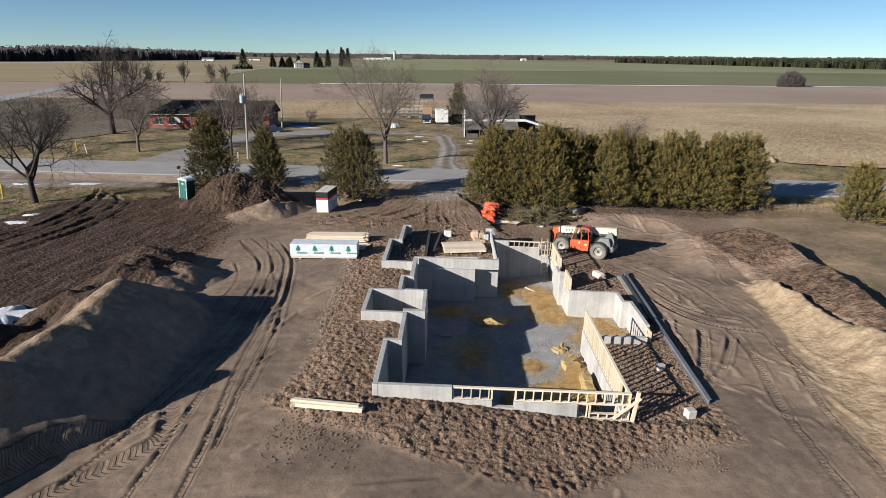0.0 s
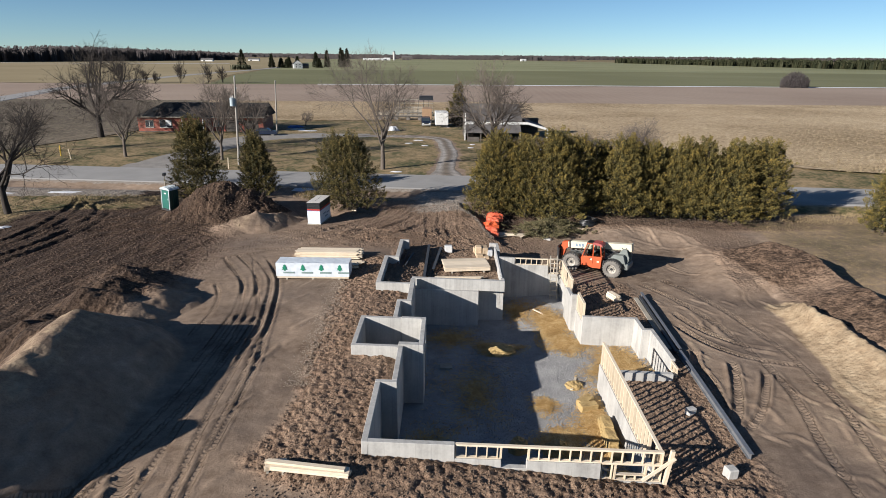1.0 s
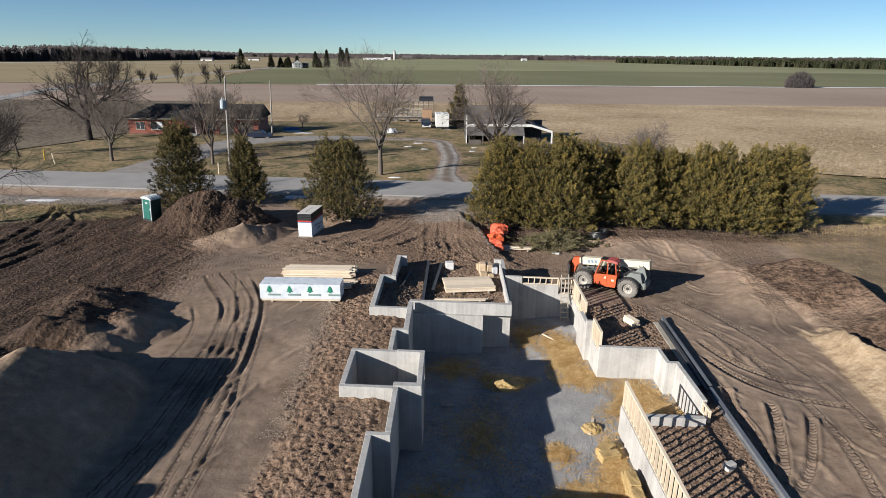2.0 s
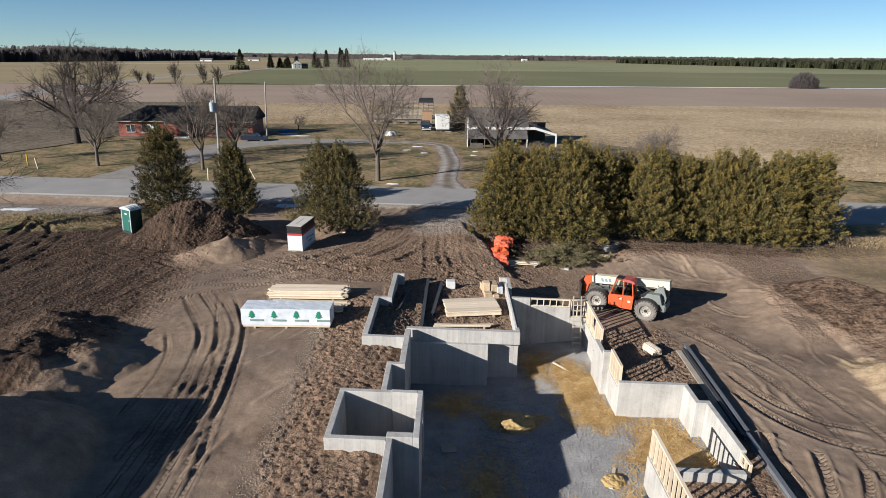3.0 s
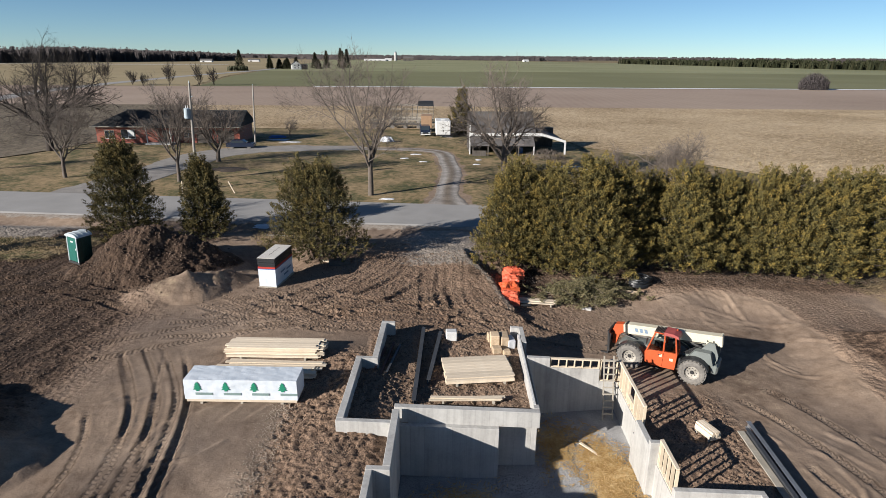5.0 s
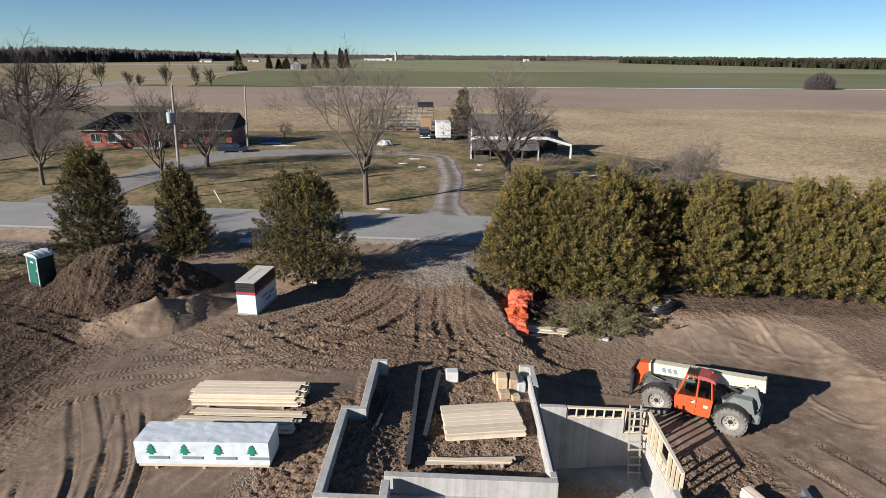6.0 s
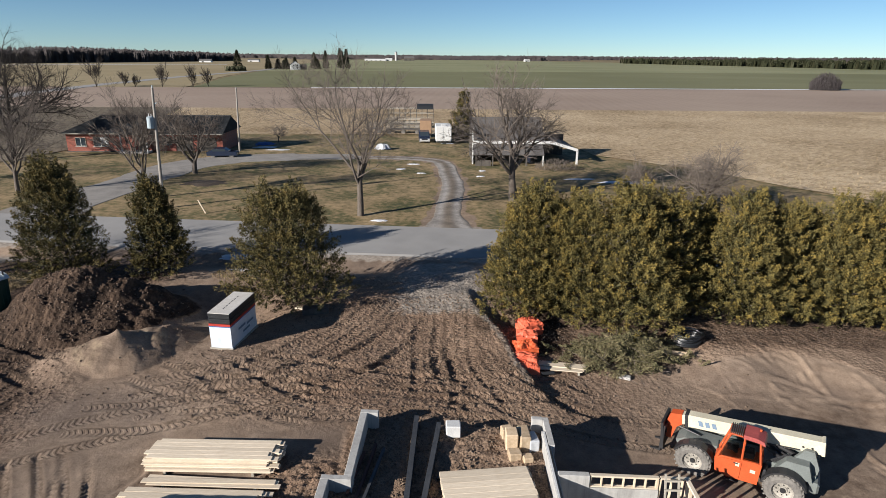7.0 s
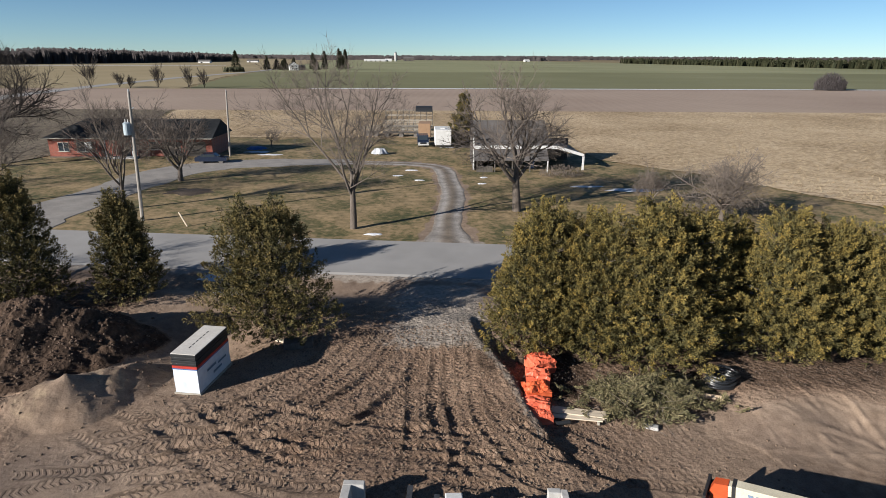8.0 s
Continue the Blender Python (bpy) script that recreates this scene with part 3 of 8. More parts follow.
TRACKS = [  # centre line, gauge, width, depth
    (curve_points([(-16.1, 48.1), (-13.1, 43.2), (-12.0, 38.9), (-11.8, 35.3), (-11.9, 31)]), 0, 0.3, 0.05),
    (curve_points([(-15.2, 48.6), (-12.0, 43.2), (-11.1, 38.3), (-10.75, 34.5), (-10.6, 30), (-10.35, 23.4), (-10.7, 17)]), 0, 0.28, 0.05),
    (curve_points([(-14.2, 48.6), (-11.15, 43.2), (-9.9, 36.5), (-9.75, 33.2), (-9.6, 29.9), (-9.5, 26.8), (-8.95, 21), (-8.7, 15)]), 0, 0.3, 0.055),
    (curve_points([(-12.9, 48.2), (-10.6, 43.1), (-9.5, 37.4), (-9.1, 31.8), (-8.75, 25), (-8.4, 20)]), 0, 0.26, 0.045),
    (curve_points([(-11.4, 23.4), (-10.8, 21.0), (-11.9, 19.5), (-12.7, 18.8), (-13.6, 17.8), (-15, 16)]), 0, 0.75, 0.1),
    (curve_points([(-12.2, 22.4), (-13.0, 21.4), (-14.4, 20.2), (-15.4, 18.8), (-16.4, 17)]), 0, 0.75, 0.1),
    (curve_points([(-13.6, 47.6), (-12.1, 43), (-10.55, 38), (-10.25, 33), (-10.9, 27), (-12.0, 22), (-13.5, 18)]), 0, 0.26, 0.045),
    (curve_points([(-15.7, 47.2), (-12.7, 42), (-11.45, 37), (-11.3, 31), (-11.9, 25), (-13.0, 20)]), 0, 0.26, 0.045),
    (curve_points([(-12.2, 47.0), (-10.2, 42), (-9.3, 36), (-8.6, 30), (-8.5, 24)]), 0, 0.28, 0.07),
    (curve_points([(-14.8, 42.6), (-13.6, 40.0), (-13.1, 37.2), (-13.3, 34)]), 0, 0.28, 0.05),
    (curve_points([(16.5, 46.0), (18.2, 42.5), (19.4, 37.5), (19.6, 31), (18.0, 24), (17.5, 16)]), 2.0, 0.42, 0.05),
    (curve_points([(15.6, 35.2), (14.9, 33.2), (14.9, 31.2), (14.3, 28.6)]), 0, 0.4, 0.17),
    (curve_points([(17.0, 33.6), (16.3, 31.7), (15.3, 29.4), (14.2, 27.6)]), 0, 0.46, 0.2),
    (curve_points([(18.4, 32.6), (17.5, 30.9), (16.0, 28.6), (14.4, 27.0)]), 0, 0.42, 0.17),
    (curve_points([(15.6, 38.6), (16.2, 36.4), (17.4, 34.6), (18.9, 33.6), (20.8, 33.0)]), 0, 0.42, 0.14),
    (curve_points([(16.2, 40.4), (16.8, 37.8), (18.2, 35.8), (20.2, 34.8)]), 0, 0.4, 0.12),
    (curve_points([(1.8, 69), (1.4, 63), (0.8, 58), (-2.0, 54.2), (-7, 52.6), (-12, 50.5), (-18, 47.5)]), 1.9, 0.5, 0.07),
    (curve_points([(2.4, 69), (2.6, 63), (2.4, 57), (4.0, 53.2), (8.5, 51.4), (14, 50.5)]), 1.9, 0.5, 0.07),
    (curve_points([(0.2, 66), (-0.6, 60), (-4, 55.2), (-8, 54.4), (-13, 52.8)]), 1.9, 0.5, 0.07),
    (curve_points([(3.2, 66), (3.8, 60), (5.4, 55.5), (9.5, 52.8)]), 1.9, 0.45, 0.07),
    (curve_points([(-11.5, 54.2), (-8, 55.2), (-3, 54), (2, 53.5), (7, 54.2)]), 1.9, 0.5, 0.1),
    (curve_points([(-11, 52), (-6.5, 52.2), (-3.4, 51.6), (0, 52.4), (4.5, 52.0)]), 1.9, 0.5, 0.09),
    (curve_points([(1.0, 66), (0.6, 60), (0.8, 54), (0.6, 51.5)]), 1.9, 0.45, 0.08),
    (curve_points([(-14, 54.8), (-10.5, 53.2), (-7, 53.6), (-3.4, 55.6), (-1.2, 58.6), (-0.6, 62)]), 1.9, 0.5, 0.09),
    (curve_points([(-13, 51.2), (-9.5, 53.8), (-6, 56.8), (-3.4, 60.4), (-2.4, 64)]), 1.9, 0.5, 0.09),
    (curve_points([(-12, 56.6), (-9, 54), (-6.6, 52), (-4.4, 51)]), 1.9, 0.5, 0.08),
    (curve_points([(-15, 50.4), (-10.5, 51.0), (-6.5, 53.2), (-3.2, 54.4), (1.5, 56.0)]), 1.9, 0.5, 0.08),
    (curve_points([(3.4, 51.8), (1.8, 55.5), (1.9, 60), (2.2, 64)]), 1.9, 0.45, 0.08),
    (curve_points([(-3, 64), (-5, 59), (-8, 55), (-12.5, 53.4)]), 1.9, 0.5, 0.1),
    (curve_points([(-9, 51.5), (-5.5, 53.5), (-2, 57.5), (0, 64)]), 1.9, 0.45, 0.1),
    (curve_points([(-38, 45), (-36.4, 48.9), (-35.3, 52.3), (-35.3, 56.5), (-36.1, 61), (-37, 64.5), (-38.5, 68)]), 0, 0.6, 0.2),
    (curve_points([(-37, 44), (-35.2, 48), (-34.0, 52.3), (-34.0, 57), (-34.9, 61.5), (-36.4, 65.5)]), 0, 0.6, 0.16),
    (curve_points([(-35, 42), (-33.1, 46.9), (-32.2, 51), (-31.9, 55.4), (-32.5, 59.8), (-33.6, 62.8), (-37.2, 66.5)]), 0, 0.6, 0.22),
    (curve_points([(-33.5, 42), (-31.6, 47), (-30.7, 51.5), (-30.5, 55.5), (-31.2, 60), (-32.6, 63.5)]), 0, 0.6, 0.16),
    (curve_points([(-33.4, 62.3), (-31, 62.0), (-29.2, 62.4), (-27.6, 64.4)]), 0, 0.6, 0.18),
    (curve_points([(-30, 53), (-27.5, 54.6), (-24.5, 55.2), (-20, 54.6)]), 1.9, 0.5, 0.14),
    (curve_points([(-31, 57), (-28, 57.8), (-25, 57.4), (-22, 56.2), (-18, 54)]), 1.9, 0.5, 0.14),
    (curve_points([(-56, 70), (-48, 69), (-40, 67.5)]), 1.9, 0.6, 0.15),
]


def road_line(x):
    return 76.6 - 0.103 * x


def base_level(x, y):
    site = -0.42 - 1.22 * smooth_step(-3.5, 11, x) - 0.25 * smooth_step(24, 15, y)
    site = site + 0.45 * smooth_step(24, 34, x)
    yard = -0.45 - 0.55 * smooth_step(10, 34, x) * (1 - smooth_step(66, 90, y))
    z = site + (yard - site) * smooth_step(52, 66, y)
    road = y - road_line(x)
    z = z - 0.55 * np.exp(-(((road + 6.6) / 1.6) ** 2)) * (1 - np.exp(-(((x - 2) / 4.0) ** 4)))
    far = smooth_step(77, 93, y)
    return z * (1 - far) - 0.3 * far


def mound(x, y, cx, cy, h, r, seed, sx=1.0):
    d = np.hypot((x - cx) / sx, y - cy) * (1 + 0.16 * fractal(x, y, 2.2, 3, seed))
    return h * np.clip(1 - d / r, 0, 1) ** 1.05


def prints(x, y, cell, seed):
    """Foot-sized dents, one in each cell of a jittered grid: 0 on the flat to 1 in a dent."""
    best = np.zeros(x.shape)
    ci, cj = np.floor(x / cell).astype(np.int64), np.floor(y / cell).astype(np.int64)
    for di in (-1, 0, 1):
        for dj in (-1, 0, 1):
            i, j = ci + di, cj + dj
            r = [value_noise(i + 0.0, j + 0.0, seed + 7 * k) for k in range(3)]
            dx, dy = x - (i + 0.5 + 0.42 * r[0]) * cell, y - (j + 0.5 + 0.42 * r[1]) * cell
            a = r[2] * 3.14
            u, v = dx * np.cos(a) + dy * np.sin(a), dy * np.cos(a) - dx * np.sin(a)
            best = np.maximum(best, np.clip(1.25 - (u / (0.5 * cell)) ** 2 - (v / (0.33 * cell)) ** 2, 0, 1))
    return best


def scrapes():
    """Short low windrows left by the blade on the graded ground."""
    rnd = random.Random(12)
    out = []
    for (x0, x1, y0, y1), n, head in (((14.5, 24, 20, 50), 46, 2.05), ((-12, 12, 15.5, 18.6), 20, 0.4), ((-15, -7.4, 18, 46), 34, 1.2), ((15, 23.5, 52.5, 57), 34, 2.2), ((14.8, 22, 24, 40), 20, 1.75)):
        for k in range(n):
            x, y, L = rnd.uniform(x0, x1), rnd.uniform(y0, y1), rnd.uniform(0.8, 3.6)
            a = head + rnd.gauss(0, 0.35)
            b = a + rnd.gauss(0, 0.5)
            p = [(x, y), (x + L * math.cos(a) / 2, y + L * math.sin(a) / 2), (x + L * math.cos(a) / 2 + L * math.cos(b) / 2, y + L * math.sin(a) / 2 + L * math.sin(b) / 2)]
            out.append((curve_points(p), rnd.uniform(0.09, 0.17), rnd.uniform(0.02, 0.06)))
    return out


def ground_shape(x, y, rut=None):
    """Height, and how much sand, turf and dark soil."""
    z = base_level(x, y)
    n1, n2 = fractal(x, y, 3.5, 4, 1), fractal(x, y, 0.8, 3, 5)
    site = smooth_step(70, 64, y) * smooth_step(-80, -60, x) * smooth_step(60, 40, x)
    sand, turf, soil = np.zeros_like(x), np.zeros_like(x), np.zeros_like(x)
    z = z + site * (0.07 * n1 + 0.02 * n2)
    # trodden backfill round the walls
    c, s = math.cos(radians(1.8)), math.sin(radians(1.8))
    u, v = x * c - y * s, x * s + y * c
    back = np.clip(smooth_step(-7.6, -6.6, u + 1.3 * n1) * smooth_step(-2.2, -3.4, u) * smooth_step(22.4, 24.2, v + n1) * smooth_step(49, 46, v), 0, 1)
    front = np.interp(x, [-8.4, -4.7, -1.3, 2.3, 5.2, 7.5, 9.5, 12.8, 14.0], [24.4, 22.0, 20.5, 19.3, 18.7, 19.9, 20.9, 22.9, 25.0])
    back = np.maximum(back, smooth_step(-0.5, 0.7, y - front + 0.9 * n1) * smooth_step(24.2, 23.4, v) * smooth_step(-8.6, -7.2, u) * smooth_step(14.0, 12.5, u))
    side = smooth_step(8.4, 8.8, u) * smooth_step(14.0, 12.6, u) * smooth_step(22, 23, v) * smooth_step(47, 45, v)
    garage = smooth_step(-4.7, -4.3, u) * smooth_step(3.9, 3.6, u) * smooth_step(41.5, 42, v) * smooth_step(51, 49.5, v)
    lumps = np.maximum(np.maximum(back, 0.55 * side), 0.5 * garage)
    rough = fractal(x, y, 0.42, 2, 9, 0.6)
    z = z + lumps * (0.06 * (0.35 - np.abs(rough)) + 0.05 * fractal(x, y, 0.3, 2, 11))
    trod = lumps > 0.04
    z[trod] -= 0.13 * np.clip(1.4 * lumps[trod], 0, 1) * prints(x[trod], y[trod], 0.3, 301) * (0.75 + 0.5 * n1[trod])
    loose = np.clip(1.6 * lumps, 0, 1)
    z = z + 0.22 * back * smooth_step(-7.6, -5.0, u) * smooth_step(20, 23, v)
    z = np.where(garage > 0.3, np.maximum(z, -0.62 + 0.12 * rough), z)
    soil = soil + 0.25 * (lumps - 0.5 * garage)
    # deep farm tilth and churned mud on the field beside the site
    churn = smooth_step(-14, -22, x + 2 * n1) * smooth_step(74, 71, y + n1)
    run_a, run_c = 0.3 * x + 0.954 * y, 0.954 * x - 0.3 * y
    drag = fractal(run_c, run_a * 0.11, 0.62, 3, 21, 0.6)
    lane = np.sin(run_c * 2 * math.pi / 1.9 + 2.2 * fractal(x, y, 6.0, 2, 24))
    z = z + churn * (0.12 * (0.3 - np.abs(drag)) + 0.05 * fractal(x, y, 0.9, 3, 22) + 0.045 * np.clip(lane, -0.4, 0.8))
    soil = soil + 0.78 * churn
    loose = np.maximum(loose, churn)
    entry = np.exp(-(((x - 0.5) / 9.0) ** 2)) * smooth_step(49, 53, y) * smooth_step(70, 65, y)
    z = z + entry * (0.05 * fractal(x, y, 0.55, 3, 31, 0.6) + 0.05 * (0.4 - np.abs(fractal(x, y, 1.3, 3, 33))))
    loose = np.maximum(loose, np.clip(1.5 * entry, 0, 1))
    soil = soil + 0.5 * entry * (0.5 + n1)
    apron = np.exp(-(((x - 1.2) / 3.4) ** 2)) * smooth_step(60.2, 62.6, y + 1.2 * n1) * smooth_step(72, 70, y)
    d, sd, run = along(x, y, RAMP_EDGE)
    fill = np.where(sd < 0, np.exp(-((d / 2.6) ** 2)), smooth_step(0.6 + 0.25 * n2, 0.02, d)) * smooth_step(0.2, 3.0, run) * smooth_step(16.2, 11.5, run) * (d < 8)
    z = z + fill * (0.5 + 0.1 * n1)
    grit = apron + 0.55 * smooth_step(0.4, 0.9, fill) * smooth_step(-0.4, 0.2, sd + 0.3)
    lot = smooth_step(-30.5, -33.5, x + 1.5 * n1) * smooth_step(67.4, 68.4, y + 0.9 * n1) * smooth_step(75, 73, y)
    grit = grit + 0.8 * lot
    if rut is not None:
        lane_road = np.abs(y - road_line(x))
        rut[:, 3] = np.clip(grit + 0.75 * smooth_step(5.4, 4.5, lane_road + 0.5 * n2), 0, 1)
    # ruts
    for line, gauge, width, depth in TRACKS:
        xs, ys = [p[0] for p in line], [p[1] for p in line]
        near = (x > min(xs) - 3) & (x < max(xs) + 3) & (y > min(ys) - 3) & (y < max(ys) + 3)
        if not near.any():
            continue
        d, sd, run = along(x[near], y[near], line)
        wobble = (0.06 if gauge else 0.03) * fractal(x[near], y[near], 2.6, 2, 41)
        add = np.zeros(d.shape)
        mark = np.zeros(d.shape)
        for off in (-gauge / 2, gauge / 2) if gauge else (0.0,):
            q = (sd - off + wobble) / (width / 2)
            lug = 0.8 + (0.15 if width > 0.43 else 0.05) * np.sin(run * 2 * math.pi / 0.6 + 2.4 * np.abs(q))
            mark = np.maximum(mark, np.exp(-(q**6)) * (1.0 if width > 0.43 else 0.35))
            add += -depth * lug * np.exp(-(q**4)) + 0.55 * depth * np.exp(-(((np.abs(q) - 1.45) / 0.4) ** 2))
        patch = 0.45 + 0.55 * smooth_step(-0.3, 0.25, fractal(x[near], y[near], 3.2, 2, 43))
        patch = patch * smooth_step(0.02, 0.7, run) * smooth_step(run.max() - 0.02, run.max() - 0.7, run)
        patch = patch * (1 - 0.6 * apron[near]) * (1 - 0.6 * entry[near] * smooth_step(55, 59.5, y[near]))
        z[near] += (1.25 if width < 0.35 else 0.95) * add * patch * (d < gauge / 2 + 2 * width)
        if rut is not None:
            mark = mark * patch * (d < gauge / 2 + width)
            put = np.flatnonzero(near)[mark > 0.08]
            got = mark > 0.08
            rut[put, 0], rut[put, 1], rut[put, 2] = run[got], np.abs(sd[got]) - gauge / 2, mark[got]
    for line, width, height in SCRAPES:
        xs, ys = [p[0] for p in line], [p[1] for p in line]
        near = (x > min(xs) - 0.6) & (x < max(xs) + 0.6) & (y > min(ys) - 0.6) & (y < max(ys) + 0.6)
        if near.any():
            d, sd, run = along(x[near], y[near], line)
            q = sd / width
            ends = smooth_step(0, 0.3, run) * smooth_step(run.max(), run.max() - 0.4, run)
            z[near] += height * ends * (np.exp(-(q**2)) - 0.5 * np.exp(-((q - 1.6) ** 2))) * (1 - loose[near])
    # the long spoil heap
    d, sd, run = along(x, y, LEFT_RIDGE)
    top = 3.0 + 0.3 * fractal(x, y, 3.0, 3, 51)
    h = top - 0.7 * np.sqrt(d * d + 0.12) * (1 + 0.08 * n1) + 0.22
    ridge = np.clip(h, 0, None) * smooth_step(0.0, 0.6, h)
    ridge = ridge + smooth_step(0.05, 0.5, ridge) * (0.1 * fractal(x, y, 1.8, 4, 53) + 0.1 * (0.3 - np.abs(fractal(x, y, 1.1, 3, 55))))
    z = z + ridge
    sand = sand + (0.12 + 0.32 * smooth_step(1.9, 2.5, ridge)) * smooth_step(0.1, 0.5, ridge)
    # the last mound stays out of view, added to shade the nearest ground
    for cx, cy, mh, r, k in ((-19.4, 40.4, 1.7, 3.4, 61), (-17.8, 36.6, 1.3, 3.0, 62), (-16.2, 38.6, 0.9, 2.0, 63), (-20.6, 37.0, 1.6, 3.0, 64), (-21.2, 33.0, 1.5, 3.0, 65), (-23.2, 28.0, 1.7, 3.2, 66), (-21.6, 43.0, 0.9, 2.2, 67), (-17.9, 20.4, 0.8, 1.7, 68), (-3.0, 11.6, 3.3, 5.0, 69)):
        m = mound(x, y, cx, cy, mh, r, k)
        z = z + m + (m > 0.05) * 0.12 * fractal(x, y, 0.8, 3, k + 100)
        soil = soil + 0.9 * smooth_step(0.05, 0.3, m) * (0.12 if k in (61, 62, 63, 64, 68) else 1.0)
    pit = mound(x, y, -11.8, 63.2, 1.1, 4.2, 70)
    z = z - pit
    # earth and sand heaps by the entry
    for cx, cy, mh, r, k, kind in ((-19.6, 61.4, 2.9, 4.7, 71, 1), (-22.6, 61.0, 1.6, 3.8, 72, 1), (-16.4, 62.2, 0.9, 2.8, 73, 1), (-15.7, 56.3, 1.5, 2.4, 74, 0), (-17.7, 55.2, 0.7, 2.1, 75, 0), (-14.0, 58.2, 0.9, 2.0, 76, 0)):
        m = mound(x, y, cx, cy, mh, r, k)
        z = z + m + smooth_step(0.02, 0.3, m) * ((0.3 * fractal(x, y, 1.1, 4, k + 100, 0.62) + 0.1 * fractal(x, y, 0.35, 2, k + 130)) if kind else 0.1 * (0.3 - np.abs(fractal(x, y, 0.9, 3, k + 100))))
        soil = soil + (1.0 if kind else -0.9) * smooth_step(0.05, 0.3, m)
        sand = sand + (0 if kind else 0.22) * smooth_step(0.03, 0.2, m)
    # berms on the low side
    d, sd, run = along(x, y, BROWN_BERM)
    h = np.clip(1.75 - np.where(sd < 0, 0.4 * d, 1.05 * d) + 0.34 * n1, 0, None) * smooth_step(0, 5, run)
    z = z + h + (h > 0.05) * (0.16 * fractal(x, y, 1.3, 4, 81, 0.6) + 0.06 * fractal(x, y, 0.5, 2, 82))
    soil = soil + 0.55 * smooth_step(0.05, 0.5, h) * (0.95 + 0.25 * n1)
    loose = np.maximum(loose, 0.4 * smooth_step(0.02, 0.3, h))
    foot = np.interp(y, [8, 20.9, 24.5, 28.6, 32.0, 37.2, 40.6], [18.6, 19.2, 19.5, 20.9, 21.7, 22.6, 23.0]) + 0.5 * n1
    crest = np.interp(y, [10, 22, 28.7, 33.1, 36.3, 39, 40.6], [24.2, 24.6, 24.7, 24.0, 24.0, 23.2, 22.6])
    crest = np.maximum(crest, foot + 0.9)
    heap = smooth_step(foot, crest + 0.3, x) * smooth_step(41.5, 38.5, y) * smooth_step(crest + 1.3, crest + 0.1, x)
    z = z + heap * (1.15 + 0.25 * n1 + 0.16 * fractal(x, y, 1.4, 4, 83, 0.6))
    yellow = smooth_step(-0.2, 0.6, x - foot + 0.4 * n2) * smooth_step(1.6, 0.6, x - crest + 0.5 * n1) * smooth_step(41.8, 40.4, y + n1)
    sand = sand + 1.1 * yellow
    loose = np.maximum(loose, 0.35 * yellow)
    soil = soil * (1 - yellow)
    # bank where the graded pad meets the old level
    d, sd, run = along(x, y, PAD_EDGE)
    ends = smooth_step(0.05, 4.0, run) * smooth_step(run.max() - 0.05, run.max() - 3.0, run)
    z = z + 0.62 * ends * np.where(sd < 0, smooth_step(-2.8, 0.25, sd + 0.4 * n1), np.exp(-((d / 5.0) ** 2)))
    beyond = smooth_step(-0.25, 0.25, sd + 0.3 * n2) * smooth_step(6.5, 5.0, d) * ends * (1 - yellow)
    pale = smooth_step(12.5, 16, x + 1.5 * n1) * smooth_step(27, 23, x) * smooth_step(12, 20, y) * smooth_step(59, 56, y)
    pale = pale * (0.35 + 0.65 * smooth_step(52, 46, y))
    sand = sand + 0.36 * pale * (1 - smooth_step(0.1, 0.5, soil)) * (0.9 + 0.6 * fractal(x, y, 7.0, 3, 85))
    verge = smooth_step(56.6, 58.4, y + 0.8 * n1) * smooth_step(64, 62.5, y) * smooth_step(4.5, 6.5, x) * smooth_step(42, 36, x)
    verge = np.maximum(verge, 0.55 * beyond)
    soil, sand = soil + 0.5 * verge, sand * (1 - verge)
    loose = np.maximum(loose, verge)
    soil = np.where(x > 12, np.minimum(soil, 0.58), soil) * (1 - np.clip(sand, 0, 1) * 0.8)
    # turf
    road = y - road_line(x)
    turf = smooth_step(3.0, 5.0, road) + smooth_step(-3.5, -5.5, road) * smooth_step(-9.5, -8, road) * smooth_step(6.5, 8.5, x)
    turf = turf + 0.5 * smooth_step(29.5, 31.5, x + n1) * smooth_step(20, 30, y) * smooth_step(66, 60, y)
    turf = turf + 0.8 * np.exp(-(((x + 41.5) / 3.4) ** 2) - (((y - 58) / 5.5) ** 2)) + 0.55 * np.exp(-(((x + 34) / 7.0) ** 2) - (((y - 67.6) / 1.6) ** 2))
    turf = turf + 0.8 * smooth_step(-26.5, -30, x + 2 * n1) * smooth_step(61.5, 64.0, y + 1.5 * n1 - 0.12 * (x + 30)) * smooth_step(68.8, 67.4, y + 0.9 * n1)
    d, sd, run = along(x, y, curve_points(DRIVE_LINE))
    worn = smooth_step(2.3, 1.3, d * (1 + 0.35 * n2) - 1.2 * smooth_step(88, 80, y)) * smooth_step(78, 80, y)
    turf = np.clip(turf, 0, 1) * (1 - worn)
    sand = sand * (1 - worn) + 0.3 * worn
    z = z + turf * 0.05 * fractal(x, y, 1.5, 3, 91)
    loose = np.maximum(loose, smooth_step(0.2, 0.6, soil))
    return z, np.clip(sand, 0, 1), turf, np.clip(soil, 0, 1), np.clip(loose, 0, 1)


def spread(lo, hi, step, low_end, high_end, growth):
    mid = list(np.arange(lo, hi + 1e-6, step))
    out, s, a = [], step, hi
    while a < high_end:
        s *= growth
        a += s
        out.append(a)
    pre, s, a = [], step, lo
    while a > low_end:
        s *= growth
        a -= s
        pre.append(a)
    return np.array(pre[::-1] + mid + out)


LAND = {}
SCRAPES = scrapes()


